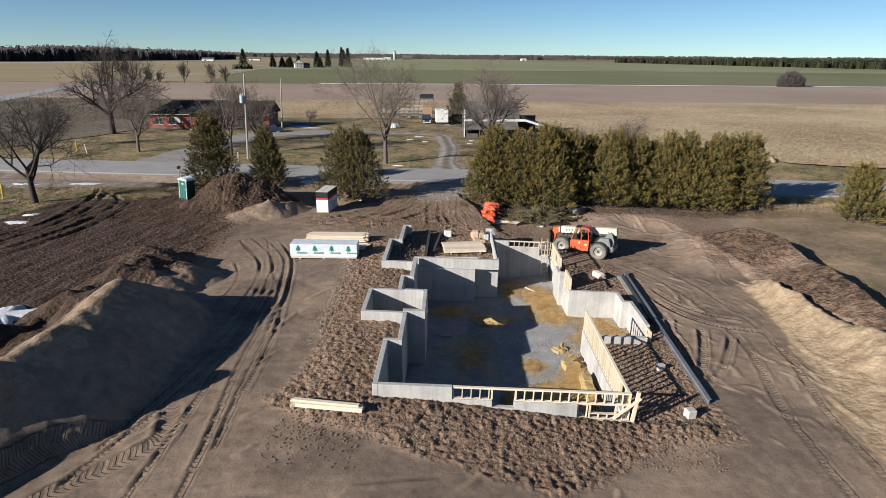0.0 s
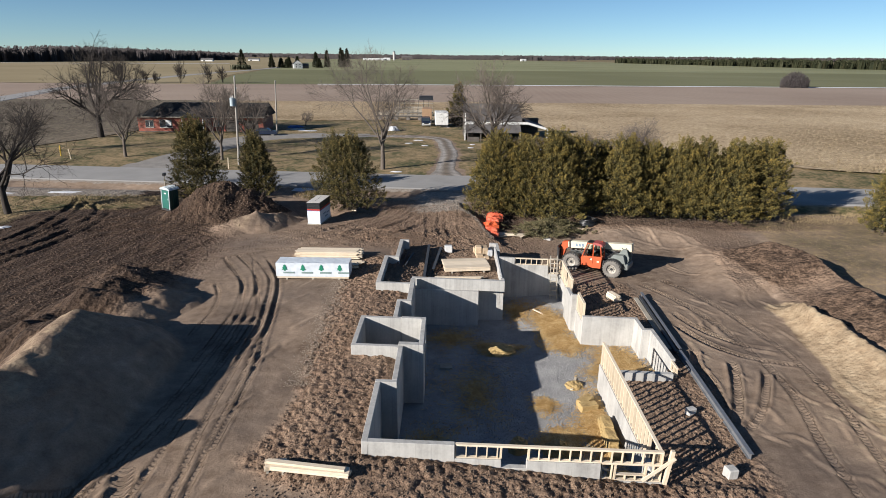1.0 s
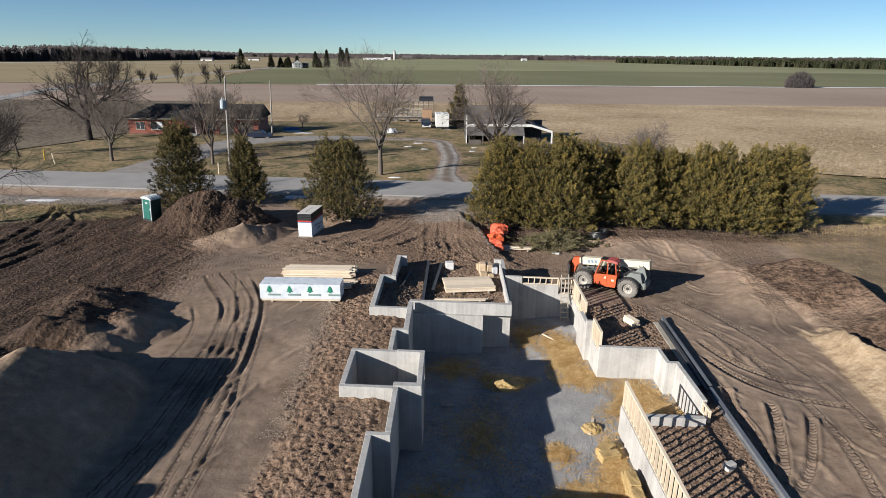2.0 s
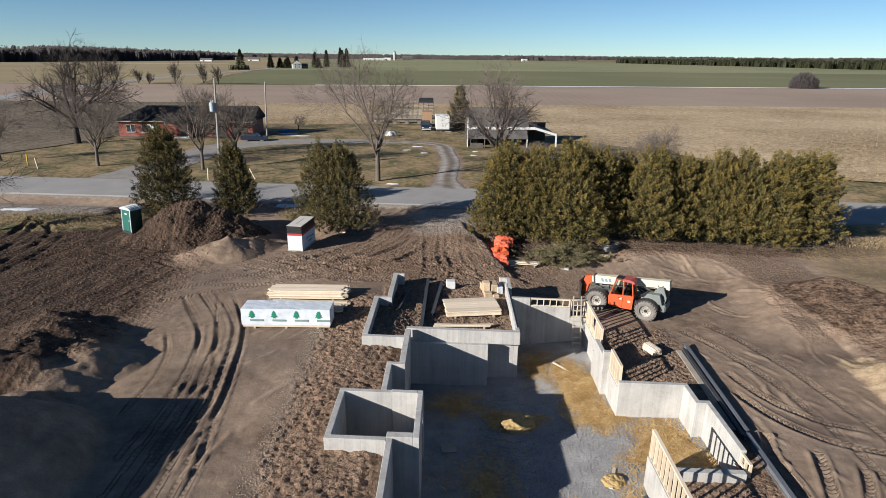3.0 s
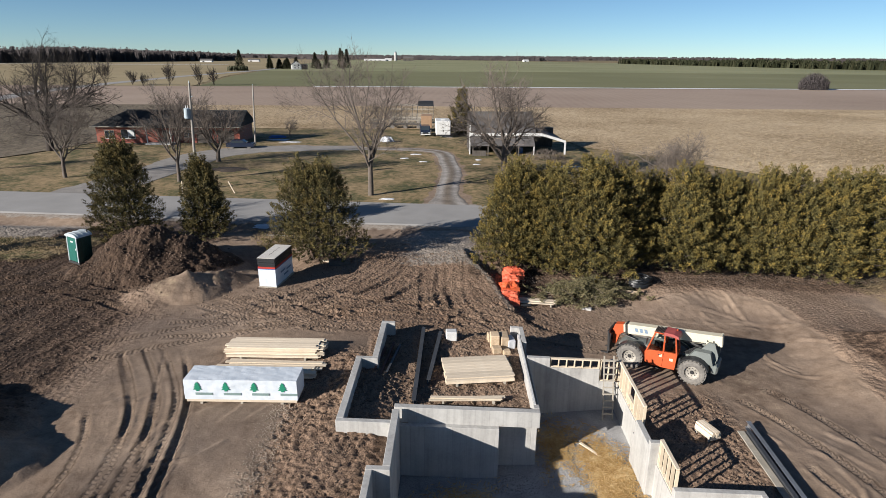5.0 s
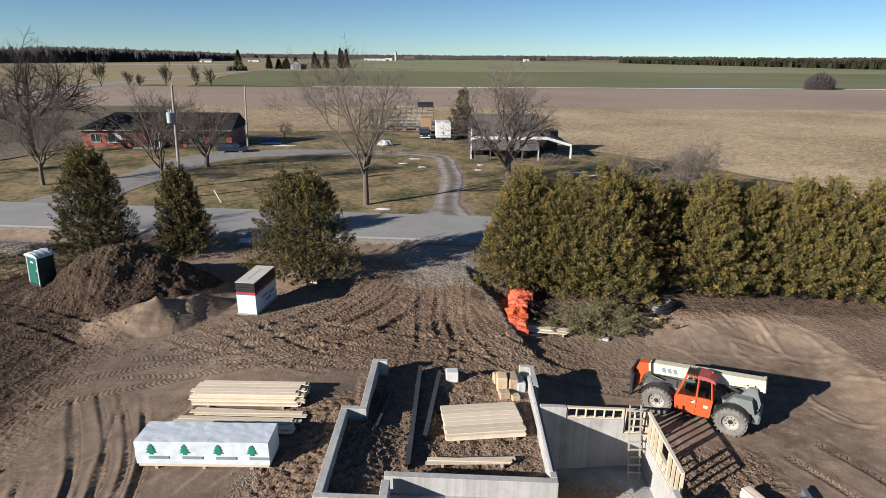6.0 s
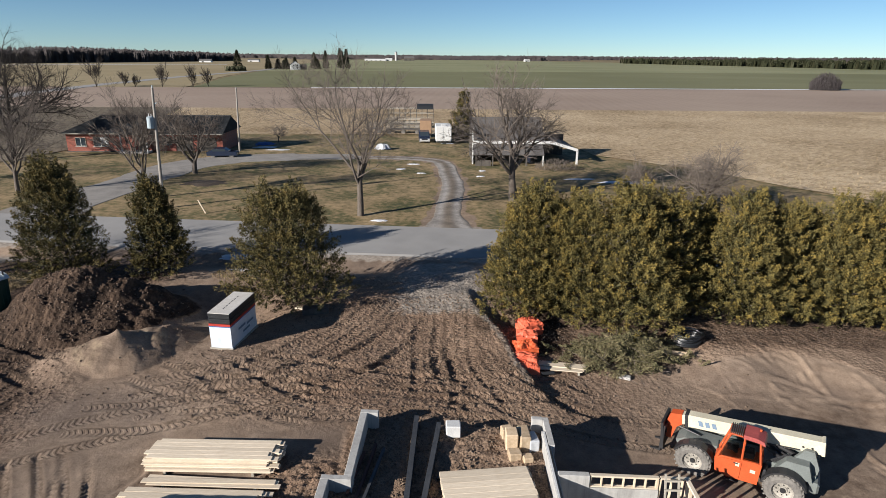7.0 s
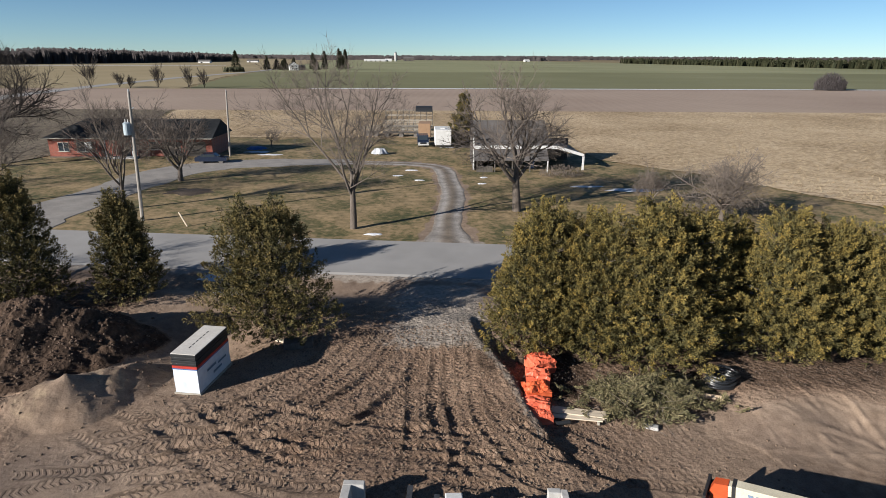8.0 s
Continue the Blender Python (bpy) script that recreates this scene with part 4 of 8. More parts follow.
def build_ground():
    xs = spread(-23, 29.5, 0.1, -23, 5200, 1.06)
    xs = np.concatenate([spread(-42, -23.2, 0.2, -5200, -23.2, 1.075), xs])
    ys = spread(15.5, 64, 0.1, -700, 6500, 1.028)
    X, Y = np.meshgrid(xs, ys)
    x, y = X.ravel(), Y.ravel()
    rut = np.zeros((len(x), 4), np.float32)
    z, sand, turf, soil, loose = ground_shape(x, y, rut)
    nx, ny = len(xs), len(ys)
    LAND.update(xs=xs, ys=ys, z=z.reshape(ny, nx))
    i = np.arange(ny - 1)[:, None] * nx + np.arange(nx - 1)[None]
    quads = np.stack([i, i + 1, i + nx + 1, i + nx], -1).reshape(-1, 4)
    c, s = math.cos(radians(1.8)), math.sin(radians(1.8))
    cx, cy = x[quads].mean(1), y[quads].mean(1)
    quads = quads[~inside(cx * c - cy * s, cx * s + cy * c, BASEMENT)]
    me = bpy.data.meshes.new("ground")
    me.vertices.add(len(x))
    me.vertices.foreach_set("co", np.stack([x, y, z], 1).astype(np.float32).ravel())
    me.loops.add(quads.size)
    me.loops.foreach_set("vertex_index", quads.astype(np.int32).ravel())
    me.polygons.add(len(quads))
    me.polygons.foreach_set("loop_start", np.arange(0, quads.size, 4, dtype=np.int32))
    me.polygons.foreach_set("use_smooth", np.ones(len(quads), bool))
    att = me.color_attributes.new("zone", "FLOAT_COLOR", "POINT")
    att.data.foreach_set("color", np.stack([sand, turf, soil, loose], 1).astype(np.float32).ravel())
    att = me.color_attributes.new("rut", "FLOAT_COLOR", "POINT")
    att.data.foreach_set("color", rut.ravel())
    me.update(calc_edges=True)
    me.materials.append(EARTH)
    return tagged(new("ground", me), "bare graded earth with ruts, spoil heaps and dormant turf", "ground", kind="structure")


def ground_z(x, y):
    """The ground's height under one place."""
    xs, ys, z = LAND["xs"], LAND["ys"], LAND["z"]
    i, j = int(np.searchsorted(xs, x)) - 1, int(np.searchsorted(ys, y)) - 1
    a, b = (x - xs[i]) / (xs[i + 1] - xs[i]), (y - ys[j]) / (ys[j + 1] - ys[j])
    return float((z[j, i] * (1 - a) + z[j, i + 1] * a) * (1 - b) + (z[j + 1, i] * (1 - a) + z[j + 1, i + 1] * a) * b)


build_ground()


def sheet(name, outline, lift, material, label, category):
    """A flat piece of land a little above the ground, its outline counter-clockwise."""
    bm = bmesh.new()
    pts = []
    for (x0, y0), (x1, y1) in zip(outline, outline[1:] + outline[:1]):
        L = math.hypot(x1 - x0, y1 - y0)
        n = max(2, min(40, int(L / 6)))
        for k in range(n):
            x, y = x0 + (x1 - x0) * k / n, y0 + (y1 - y0) * k / n
            w = min(1.6, 0.02 * L) * (noise.noise(Vector((x * 0.06, y * 0.06, lift * 90))) + 0.6 * noise.noise(Vector((x * 0.21, y * 0.21, 3)))) if k else 0
            pts.append((x - (y1 - y0) / L * w, y + (x1 - x0) / L * w))
    bm.faces.new([bm.verts.new((x, y, lift)) for x, y in pts])
    return tagged(part(name, bm, material), label, category, kind="structure")


def strip(name, line, widths, lift, material, label, category, follow=True):
    """A road or path along a line, laid on the ground and with a thickness."""
    bm = bmesh.new()
    rows = []
    for k, (x, y) in enumerate(line):
        x0, y0 = line[max(k - 1, 0)]
        x1, y1 = line[min(k + 1, len(line) - 1)]
        L = math.hypot(x1 - x0, y1 - y0)
        nx, ny = -(y1 - y0) / L, (x1 - x0) / L
        w = widths if isinstance(widths, (int, float)) else widths[min(k, len(widths) - 1)]
        row = []
        for f in (-0.5, -0.475, -0.16, 0.16, 0.475, 0.5):
            px, py = x + nx * w * f, y + ny * w * f
            z = float(base_level(np.array([px]), np.array([py]))[0]) if follow else -0.3
            z = ground_z(px, py) if follow == 2 else z
            row.append(bm.verts.new((px, py, z + (lift if abs(f) < 0.5 else lift - 0.1))))
        rows.append(row)
    for a, b in zip(rows, rows[1:]):
        for k in range(5):
            bm.faces.new((a[k], a[k + 1], b[k + 1], b[k]))
    return tagged(part(name, bm, material), label, category, kind="structure")


strip("road", [(x, road_line(x) + 0.0) for x in range(-700, 701, 10)], 8.3, 0.09, ROAD, "pale worn asphalt country road", "road")
sheet("field_stubble", [(-56, 133), (-56, 147), (24, 147), (26, 122), (38, 109), (44, 98), (53, 86), (62, 82.5), (300, 58), (900, 12), (900, 205), (-74, 207.8), (-59, 150)], -0.2, STUBBLE, "harvested corn field with pale stubble rows", "field")
sheet("field_turned", [(-900, 92), (-70, 92), (-62, 112), (-57, 134), (-60, 150), (-75, 207.8), (-122, 211.2), (-900, 215)], -0.195, DARKSTUBBLE, "dark turned corn ground with faint rows", "field")
sheet("field_worked", [(-900, 211), (900, 202), (900, 332), (300, 332), (-92, 322), (-170, 318), (-900, 318)], -0.19, PLOUGHED, "bare greyish-brown worked field", "field")
sheet("field_green", [(-116, 320), (-80, 326), (300, 336), (1400, 336), (1400, 900), (700, 1500), (200, 2600), (-420, 2600), (-184, 720), (-145, 455)], -0.18, WHEAT, "green field of young winter wheat", "field")
sheet("field_hay", [(-1600, 320), (-119, 319.5), (-149, 456), (-189, 722), (-430, 2600), (-1600, 2600)], -0.17, HAY, "dry tan hayfield", "field")
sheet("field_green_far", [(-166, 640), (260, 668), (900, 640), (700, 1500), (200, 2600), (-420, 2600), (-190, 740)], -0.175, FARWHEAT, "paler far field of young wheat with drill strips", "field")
strip("snow_line", curve_points([(-1000, 905), (-700, 880), (-420, 960), (-330, 1010)]), 9.0, 0.3, SNOW, "line of old snow below the far woodland", "snow", follow=False)
strip("side_road", [(-110, 90), (-138, 190), (-160, 270), (-170, 345), (-178, 460), (-177, 560), (-178, 660), (-190, 800), (-215, 1000)], 9, 0.2, ROAD, "grey side road between fields", "road", follow=False)
strip("snow_line", curve_points([(-60, 325), (40, 329), (150, 332), (300, 335), (420, 334)]), 3.0, 0.25, SNOW, "thin line of old snow along a field edge", "snow", follow=False)


def worn_drive(name, line, width, label):
    """A gravel drive with ragged edges and two wheel lanes pressed into it."""
    pts = curve_points(line, 16)
    fr = np.linspace(-0.5, 0.5, 17)
    V, tone = [], []
    for k, (x, y) in enumerate(pts):
        x0, y0 = pts[max(k - 1, 0)]
        x1, y1 = pts[min(k + 1, len(pts) - 1)]
        L = math.hypot(x1 - x0, y1 - y0)
        nx, ny = -(y1 - y0) / L, (x1 - x0) / L
        for f in fr:
            w = width * (1 + 0.13 * noise.noise(Vector((x * 0.7, y * 0.7, f * 3))) + (0.9 * max(0, (84.5 - y) / 5) if y < 84.5 else 0))
            px, py = x + nx * w * f, y + ny * w * f
            q = abs(abs(f) - 0.29) / 0.15
            lane = math.exp(-q * q)
            V.append((px, py, ground_z(px, py) + 0.055 * max(0.0, 1 - (2 * abs(f)) ** 6) - 0.03 * lane + 0.012 * noise.noise(Vector((px * 2, py * 2, 0))) - (0.05 if abs(f) == 0.5 else 0)))
            tone.append(lane)
    n = len(fr)
    faces = [(k * n + j, k * n + j + 1, (k + 1) * n + j + 1, (k + 1) * n + j) for k in range(len(pts) - 1) for j in range(n - 1)]
    ob = mesh_object(name, V, faces, DRIVE, smooth=True)
    att = ob.data.color_attributes.new("lane", "FLOAT_COLOR", "POINT")
    t = np.array(tone, np.float32)
    att.data.foreach_set("color", np.stack([t, t, t, np.ones_like(t)], 1).ravel())
    return tagged(ob, label, "driveway", kind="structure")


worn_drive("driveway", DRIVE_LINE, 3.0, "rutted gravel driveway worn through the lawn")
strip("house_driveway", curve_points([(-38.5, 83), (-38.2, 88), (-37.5, 93), (-36.8, 98), (-36, 104), (-34.5, 112), (-29, 117.5), (-20, 119.5), (-12, 119.8)], 6), [9] * 6 + [7.5] * 12 + [7] * 6 + [8] * 12 + [7] * 6 + [5], 0.04, GRAVEL, "grey gravel driveway to the brick house", "driveway", 2)


# ---- foundation ----
FALL = 0.028  # the whole footing drops slightly to one side


def level(bm):
    for v in bm.verts:
        v.co.z += 0.2 - FALL * v.co.x
    return bm


def concrete_wall(lo, hi, label="poured concrete foundation wall"):
    bm = bmesh.new()
    add_box(bm, lo, hi, None, 0.015)
    ob = part("foundation_wall", level(bm), CONCRETE)
    ob.matrix_basis = F
    return tagged(ob, label, "wall", kind="structure")


FLOOR = -3.2
T = 0.25
W = lambda u0, v0, u1, v1, top, low=FLOOR - 0.2: concrete_wall((u0, v0, low), (u1, v1, top))
# long side on the high ground
W(-3.25, 23.75, -3.0, 28.15, 0.0)
W(-3.25, 28.15, -2.25, 28.4, 0.0)
W(-2.5, 28.4, -2.25, 31.75, 0.0)
# cellar box
W(-4.93, 31.6, -2.5, 31.85, 0.0)
W(-2.5, 31.75, -1.45, 32.1, 0.06)
W(-1.45, 31.75, -1.2, 33.6, 0.06)
W(-1.45, 34.85, -1.2, 35.2, 0.06)
W(-1.45, 33.6, -1.2, 34.85, 0.06, -0.92)
W(-4.93, 31.85, -4.68, 35.0, 0.0)
W(-4.93, 35.0, -2.6, 35.25, 0.0)
W(-2.6, 34.95, -1.45, 35.2, 0.06)
W(-3.1, 35.25, -2.85, 37.55, 0.0)
W(-3.1, 37.55, -2.2, 37.8, 0.0)
W(-2.5, 37.8, -2.2, 41.45, 0.0)
# garage
W(-4.75, 40.45, -2.5, 40.7, -0.02)
W(-4.75, 40.7, -4.45, 45.75, -0.02)
W(-4.75, 45.75, -3.65, 46.0, -0.02)
W(-3.95, 46.0, -3.65, 49.9, -0.02)
W(-3.95, 49.9, -3.2, 50.15, -0.02)
W(-2.2, 41.45, 2.08, 41.8, -0.82)
W(-2.45, 41.7, 3.85, 42.0, -0.08, -0.85)
W(-2.2, 42.35, 3.6, 42.6, -0.74)
W(-2.2, 41.8, 2.08, 42.35, -0.86)
W(2.08, 41.98, 3.6, 42.35, -0.62, -0.85)
W(3.6, 42.0, 3.85, 42.35, -0.06, -0.85)
W(3.6, 42.35, 3.85, 49.2, -0.06)
W(3.75, 48.2, 4.0, 50.1, -0.02, -1.5)
W(3.3, 49.9, 3.75, 50.15, -0.02, -1.5)
# far end of the low part
W(3.85, 46.45, 5.0, 46.7, 0.0)
W(5.0, 46.45, 7.55, 46.7, -0.52)
W(7.55, 46.45, 8.7, 46.7, -1.2)
W(8.45, 42.4, 8.7, 46.45, -1.3)
W(8.1, 42.15, 8.7, 42.4, -1.3)
W(8.1, 40.4, 8.35, 42.15, -0.5)
W(8.1, 40.15, 8.6, 40.4, -0.25)
W(8.4, 38.3, 8.65, 40.15, -1.25)
# alcove
W(8.4, 38.05, 11.85, 38.3, -0.82)
W(11.6, 36.75, 11.85, 38.05, -0.82)
W(11.6, 36.5, 12.35, 36.75, -0.82)
W(12.1, 33.0, 12.35, 36.5, -0.82)
W(8.75, 31.9, 11.9, 32.2, -1.15)
# low side and front
W(8.3, 24.0, 8.55, 33.1, -1.35)
W(-3.0, 23.75, 0.38, 24.0, 0.0)
W(0.38, 23.75, 2.2, 24.0, -0.62)
W(2.2, 23.75, 3.2, 24.0, -0.95)
W(3.2, 23.75, 6.1, 24.0, -0.62)
W(6.1, 23.75, 8.55, 24.0, -1.38)

gx, gy = np.meshgrid(np.linspace(-4.9, 12.3, 120), np.linspace(23.9, 46.6, 160))
gz = FLOOR + 0.35 * smooth_step(3, 9, gx) + 0.03 * fractal(gx, gy, 0.6, 3, 7)
idx = np.arange(159)[:, None] * 120 + np.arange(119)[None]
fl = mesh_object("basement_floor", np.stack([gx.ravel(), gy.ravel(), gz.ravel()], 1).tolist(), np.stack([idx, idx + 1, idx + 121, idx + 120], -1).reshape(-1, 4).tolist(), STONE, smooth=True)
fl.matrix_basis = F
tagged(fl, "crushed stone basement floor", "floor", kind="structure")


# ---- timber framing on the low walls ----
def stud_wall(label, u0, v0, u1, v1, low, top, openings=(), gap=0.406, double=True):
    """Plates and studs along a line of the foundation; openings: (from, to, sill or None, head)."""
    L = math.hypot(u1 - u0, v1 - v0)
    turn = math.degrees(math.atan2(v1 - v0, u1 - u0))
    drop = math.degrees(math.atan(FALL * (u1 - u0) / L))
    w = empty("stud_wall", F @ pose(u0, v0, 0.2 - FALL * u0 + low, 0, 0, turn) @ pose(0, 0, 0, 0, drop, 0))
    tagged(w, label, "stud wall", "stud walls on the foundation")
    H, d, t = top - low, 0.14, 0.038
    cuts = [(a, b) for a, b, sill, head in openings if sill is None]
    s = 0.0
    for a, b in cuts + [(L, L)]:
        if a - s > 0.1:
            part("bottom_plate", box((s, -d / 2, 0), (a, d / 2, t), None, 0.003), LUMBER, w)
        s = b
    part("top_plate", box((0, -d / 2, H - t), (L, d / 2, H), None, 0.003), LUMBER, w)
    if double:
        part("top_plate", box((0.02, -d / 2, H - 2 * t - 0.001), (L - 0.02, d / 2, H - t - 0.001), None, 0.003), LUMBER, w)
    head_z = H - (2 * t if double else t)
    stud = None
    n = int(L / gap)
    spots = [t / 2 + k * gap for k in range(n + 1)] + [L - t / 2]
    for x in spots:
        if any(a < x < b for a, b, *_ in openings):
            continue
        if stud is None:
            stud = part("stud", box((-t / 2, -d / 2 + 0.002, t), (t / 2, d / 2 - 0.002, head_z - 0.001), None, 0.003), LUMBER_Y, w)
            stud.matrix_basis = pose(x, 0, 0)
        else:
            again(stud, pose(x, 0, 0), w)
    for a, b, sill, head in openings:
        for x in (a + t / 2, b - t / 2, a - t * 0.6, b + t * 0.6):
            again(stud, pose(x, 0, 0), w)
        if sill:
            part("sill_plate", box((a + t, -d / 2, sill), (b - t, d / 2, sill + t)), LUMBER, w)
            for k in range(1, int((b - a) / gap) + 1):
                part("cripple", box((a + k * gap, -d / 2 + 0.003, t), (a + k * gap + t, d / 2 - 0.003, sill)), LUMBER_Y, w)
        if head < head_z - 0.1:
            part("header", box((a + t, -d / 2, head), (b - t, d / 2, head_z)), LUMBER, w)
    return w


stud_wall("pale spruce stud wall with a window gap on the front concrete", 0.4, 23.88, 8.5, 23.88, -0.61, 0.0, [(1.78, 2.86, None, 0.5)] )
low_front = stud_wall("short framed opening under the front top plate", 6.12, 23.88, 8.5, 23.88, -1.37, -0.62, [(0.55, 1.75, 0.24, 0.74)], double=False)
stud_wall("long spruce stud wall along the low side", 8.43, 24.0, 8.43, 33.1, -1.34, -0.02, [(0.35, 1.2, None, 1.2)])
stud_wall("spruce stud wall on the far concrete", 5.02, 46.57, 7.53, 46.57, -0.51, 0.0)
stud_wall("taller spruce stud wall at the far corner", 7.57, 46.57, 8.66, 46.57, -1.19, 0.0)
stud_wall("spruce stud wall with a window opening", 8.57, 42.45, 8.57, 46.48, -1.29, 0.0, [(1.3, 2.3, 0.45, 1.15)])
stud_wall("short spruce stud wall above the stepped concrete", 8.52, 38.32, 8.52, 40.12, -1.24, -0.02)

brace = part("diagonal_brace", box((-0.8, -0.02, -0.07), (0.8, 0.02, 0.07)), LUMBER)
brace.matrix_basis = F @ pose(8.3, 23.66, -0.72, 0, -42, 0)
tagged(brace, "pale plank nailed as a diagonal brace on the stud wall", "brace")
end_post = part("corner_post", box((-0.07, -0.07, 0), (0.07, 0.07, 1.55)), LUMBER_Y)
end_post.matrix_basis = F @ pose(8.62, 23.72, -1.42, 0, 6, 0)
tagged(end_post, "leaning spruce corner post against the concrete", "post")

# frame left at the alcove's end
fr = tagged(empty("window_buck", F @ pose(12.1, 32.1, 0)), "timber buck set in the alcove corner", "window buck")
for a, b, z in (((0.1, 0.0), (0.1, 1.0), -1.2),):
    part("rail", box((0.02, 0.1, -1.14), (0.12, 0.95, -1.05)), LUMBER, fr)
    part("rail", box((0.02, 0.1, -1.6), (0.12, 0.95, -1.51)), LUMBER, fr)
    for y in (0.1, 0.45, 0.86):
        part("upright", box((0.02, y, -2.9), (0.12, y + 0.09, -1.14)), LUMBER_Y, fr)

# sill plates on the garage wall
pl = part("sill_plate", box((3.64, 42.3, 0.0), (3.72, 49.1, 0.03)), WHITEPAINT)
for v in pl.data.vertices:
    v.co.z += 0.14 - FALL * v.co.x + 0.003
pl.matrix_basis = F
tagged(pl, "pale sill gasket strip on the garage wall", "sill plate")
pl = part("sill_plate", box((3.74, 42.3, 0.0), (3.8, 49.1, 0.03)), BLACKPLASTIC)
for v in pl.data.vertices:
    v.co.z += 0.14 - FALL * v.co.x + 0.003
pl.matrix_basis = F
tagged(pl, "dark membrane strip on the garage wall", "sill plate")


# ---- materials and machines on the site ----
def on_ground(name, x, y, turn=0.0, z=None):
    return empty(name, pose(x, y, ground_z(x, y) if z is None else z, 0, 0, turn))


def plank(lo, hi):
    return box(lo, hi, None, 0.006)


def lumber_stack(label, x, y, turn, length, rows, seed, w=0.235, t=0.04, z=None, ragged=0.25, fan=0.0):
    rnd = random.Random(seed)
    st = on_ground("lumber_stack", x, y, turn, z)
    tagged(st, label, "lumber stack")
    for k in (-0.35, 0.35):
        part("bearer", box((length * k - 0.05, -rows[0] * w / 2, -0.06), (length * k + 0.05, rows[0] * w / 2, 0.09)), BOARD, st)
    base = None
    for r, n in enumerate(rows):
        for c in range(n):
            L = length
            if base is None:
                base = part("plank", plank((-L / 2, -w / 2 + 0.002, 0), (L / 2, w / 2 - 0.002, t - 0.002)), LUMBER, st)
                p = base
            else:
                p = again(base, Matrix(), st)
            p.matrix_basis = pose(rnd.uniform(-ragged, ragged), (c - (n - 1) / 2) * w, 0.09 + r * t, 0, 0, rnd.uniform(-fan, fan))
    return st


def wrapped_pack():
    p = on_ground("wrapped_lumber_pack", -8.05, 43.55, -1.5)
    tagged(p, "white-wrapped lumber pack with green emblems on earth", "lumber pack")
    L, W, H = 5.05, 1.25, 0.98
    z0 = 0.24
    rnd = random.Random(3)
    nx, ny, nz = 26, 8, 6
    bm = box((-L / 2, -W / 2, z0), (L / 2, W / 2, z0 + H))
    bmesh.ops.subdivide_edges(bm, edges=bm.edges[:], cuts=23, use_grid_fill=True)
    for v in bm.verts:
        k = 0.016 * noise.noise(v.co * 2.4) + 0.018 * (0.4 - abs(noise.noise(Vector((v.co.x * 2.2 + v.co.y * 3.0, v.co.y * 2.0, v.co.z * 2.6)))))
        out = Vector((v.co.x / L, v.co.y / W, (v.co.z - z0 - H / 2) / H))
        v.co += Vector((math.copysign(k, out.x) if abs(out.x) > 0.47 else 0, math.copysign(k, out.y) if abs(out.y) > 0.47 else 0, k if out.z > 0.47 else 0))
    part("wrap", bm, WRAP, p, "white plastic wrap", smooth=False)
    part("exposed_lumber", box((-L / 2 + 0.04, -W / 2 + 0.03, 0.1), (L / 2 - 0.04, W / 2 - 0.03, z0), None, 0.004), LUMBER, p, "bare lumber ends under the wrap")
    for k in (-0.36, 0.0, 0.36):
        part("bearer", box((L * k - 0.06, -W / 2, -0.06), (L * k + 0.06, W / 2, 0.1)), BOARD, p)
    for k in range(4):
        cx, cz = -L / 2 + 0.6 + k * 1.27, z0 + 0.5
        bm = bmesh.new()
        tree = [(-0.2, 0), (-0.06, 0), (-0.06, -0.07), (0.06, -0.07), (0.06, 0), (0.2, 0), (0.1, 0.12), (0.17, 0.12), (0.07, 0.24), (0.12, 0.24), (0, 0.4), (-0.12, 0.24), (-0.07, 0.24), (-0.17, 0.12), (-0.1, 0.12)]
        add_prism(bm, [(cx + a, cz + b) for a, b in tree], "y", -W / 2 - 0.036, -W / 2 - 0.03)
        part("emblem", bm, EMBLEM, p, "green printed emblem")
        part("printed_bar", box((cx - 0.1, -W / 2 - 0.036, cz - 0.26), (cx + 0.66, -W / 2 - 0.03, cz - 0.14)), PRINT, p, "plain grey-green printed bar")


wrapped_pack()
lumber_stack("tall stack of pale spruce planks on bearers", -7.7, 47.75, -1.8, 4.75, [7, 7, 7, 6, 6, 6, 5, 5, 5, 5, 5], 11, z=ground_z(-7.7, 47.7) + 0.05)
lumber_stack("low stack of pale spruce planks beside the wrapped pack", -7.7, 45.5, -2.5, 4.9, [4, 4, 4, 3, 3, 3], 12, z=ground_z(-7.7, 45.5) + 0.05, ragged=0.3, fan=0.8)
lumber_stack("loose pale planks lying askew between two stacks", -7.4, 46.35, -4.5, 4.9, [2, 1], 19, w=0.24, z=ground_z(-7.4, 46.3) + 0.1, ragged=0.4, fan=3.0)
lumber_stack("wide stack of spruce boards inside the garage walls", 2.75, 45.95, 5.5, 3.35, [8, 8, 8, 8, 8, 7], 13, w=0.29, z=ground_z(2.75, 46) + 0.1, ragged=0.06)
lumber_stack("few loose spruce planks on trodden earth", 2.15, 43.35, -1.0, 3.3, [2, 1], 14, w=0.2, z=ground_z(2.1, 43.4) + 0.06, ragged=0.2, fan=3)
lumber_stack("short bundle of spruce offcuts on earth", 12.9, 42.3, -70, 1.0, [4, 4, 4, 3], 15, w=0.14, t=0.09, ragged=0.03)
lumber_stack("bundle of pale timbers lying on trodden earth", -4.2, 22.75, -9.0, 3.0, [2, 2, 1], 16, w=0.2, t=0.1, ragged=0.22, fan=2)
lumber_stack("small heap of pale timber offcuts", -5.65, 23.1, 12, 0.8, [2, 2], 17, w=0.2, t=0.1, ragged=0.1, fan=9)
lumber_stack("weathered boards dropped beside the brush heap", 7.55, 56.3, -12, 2.5, [3, 1], 18, w=0.3, t=0.05, ragged=0.3, fan=7)


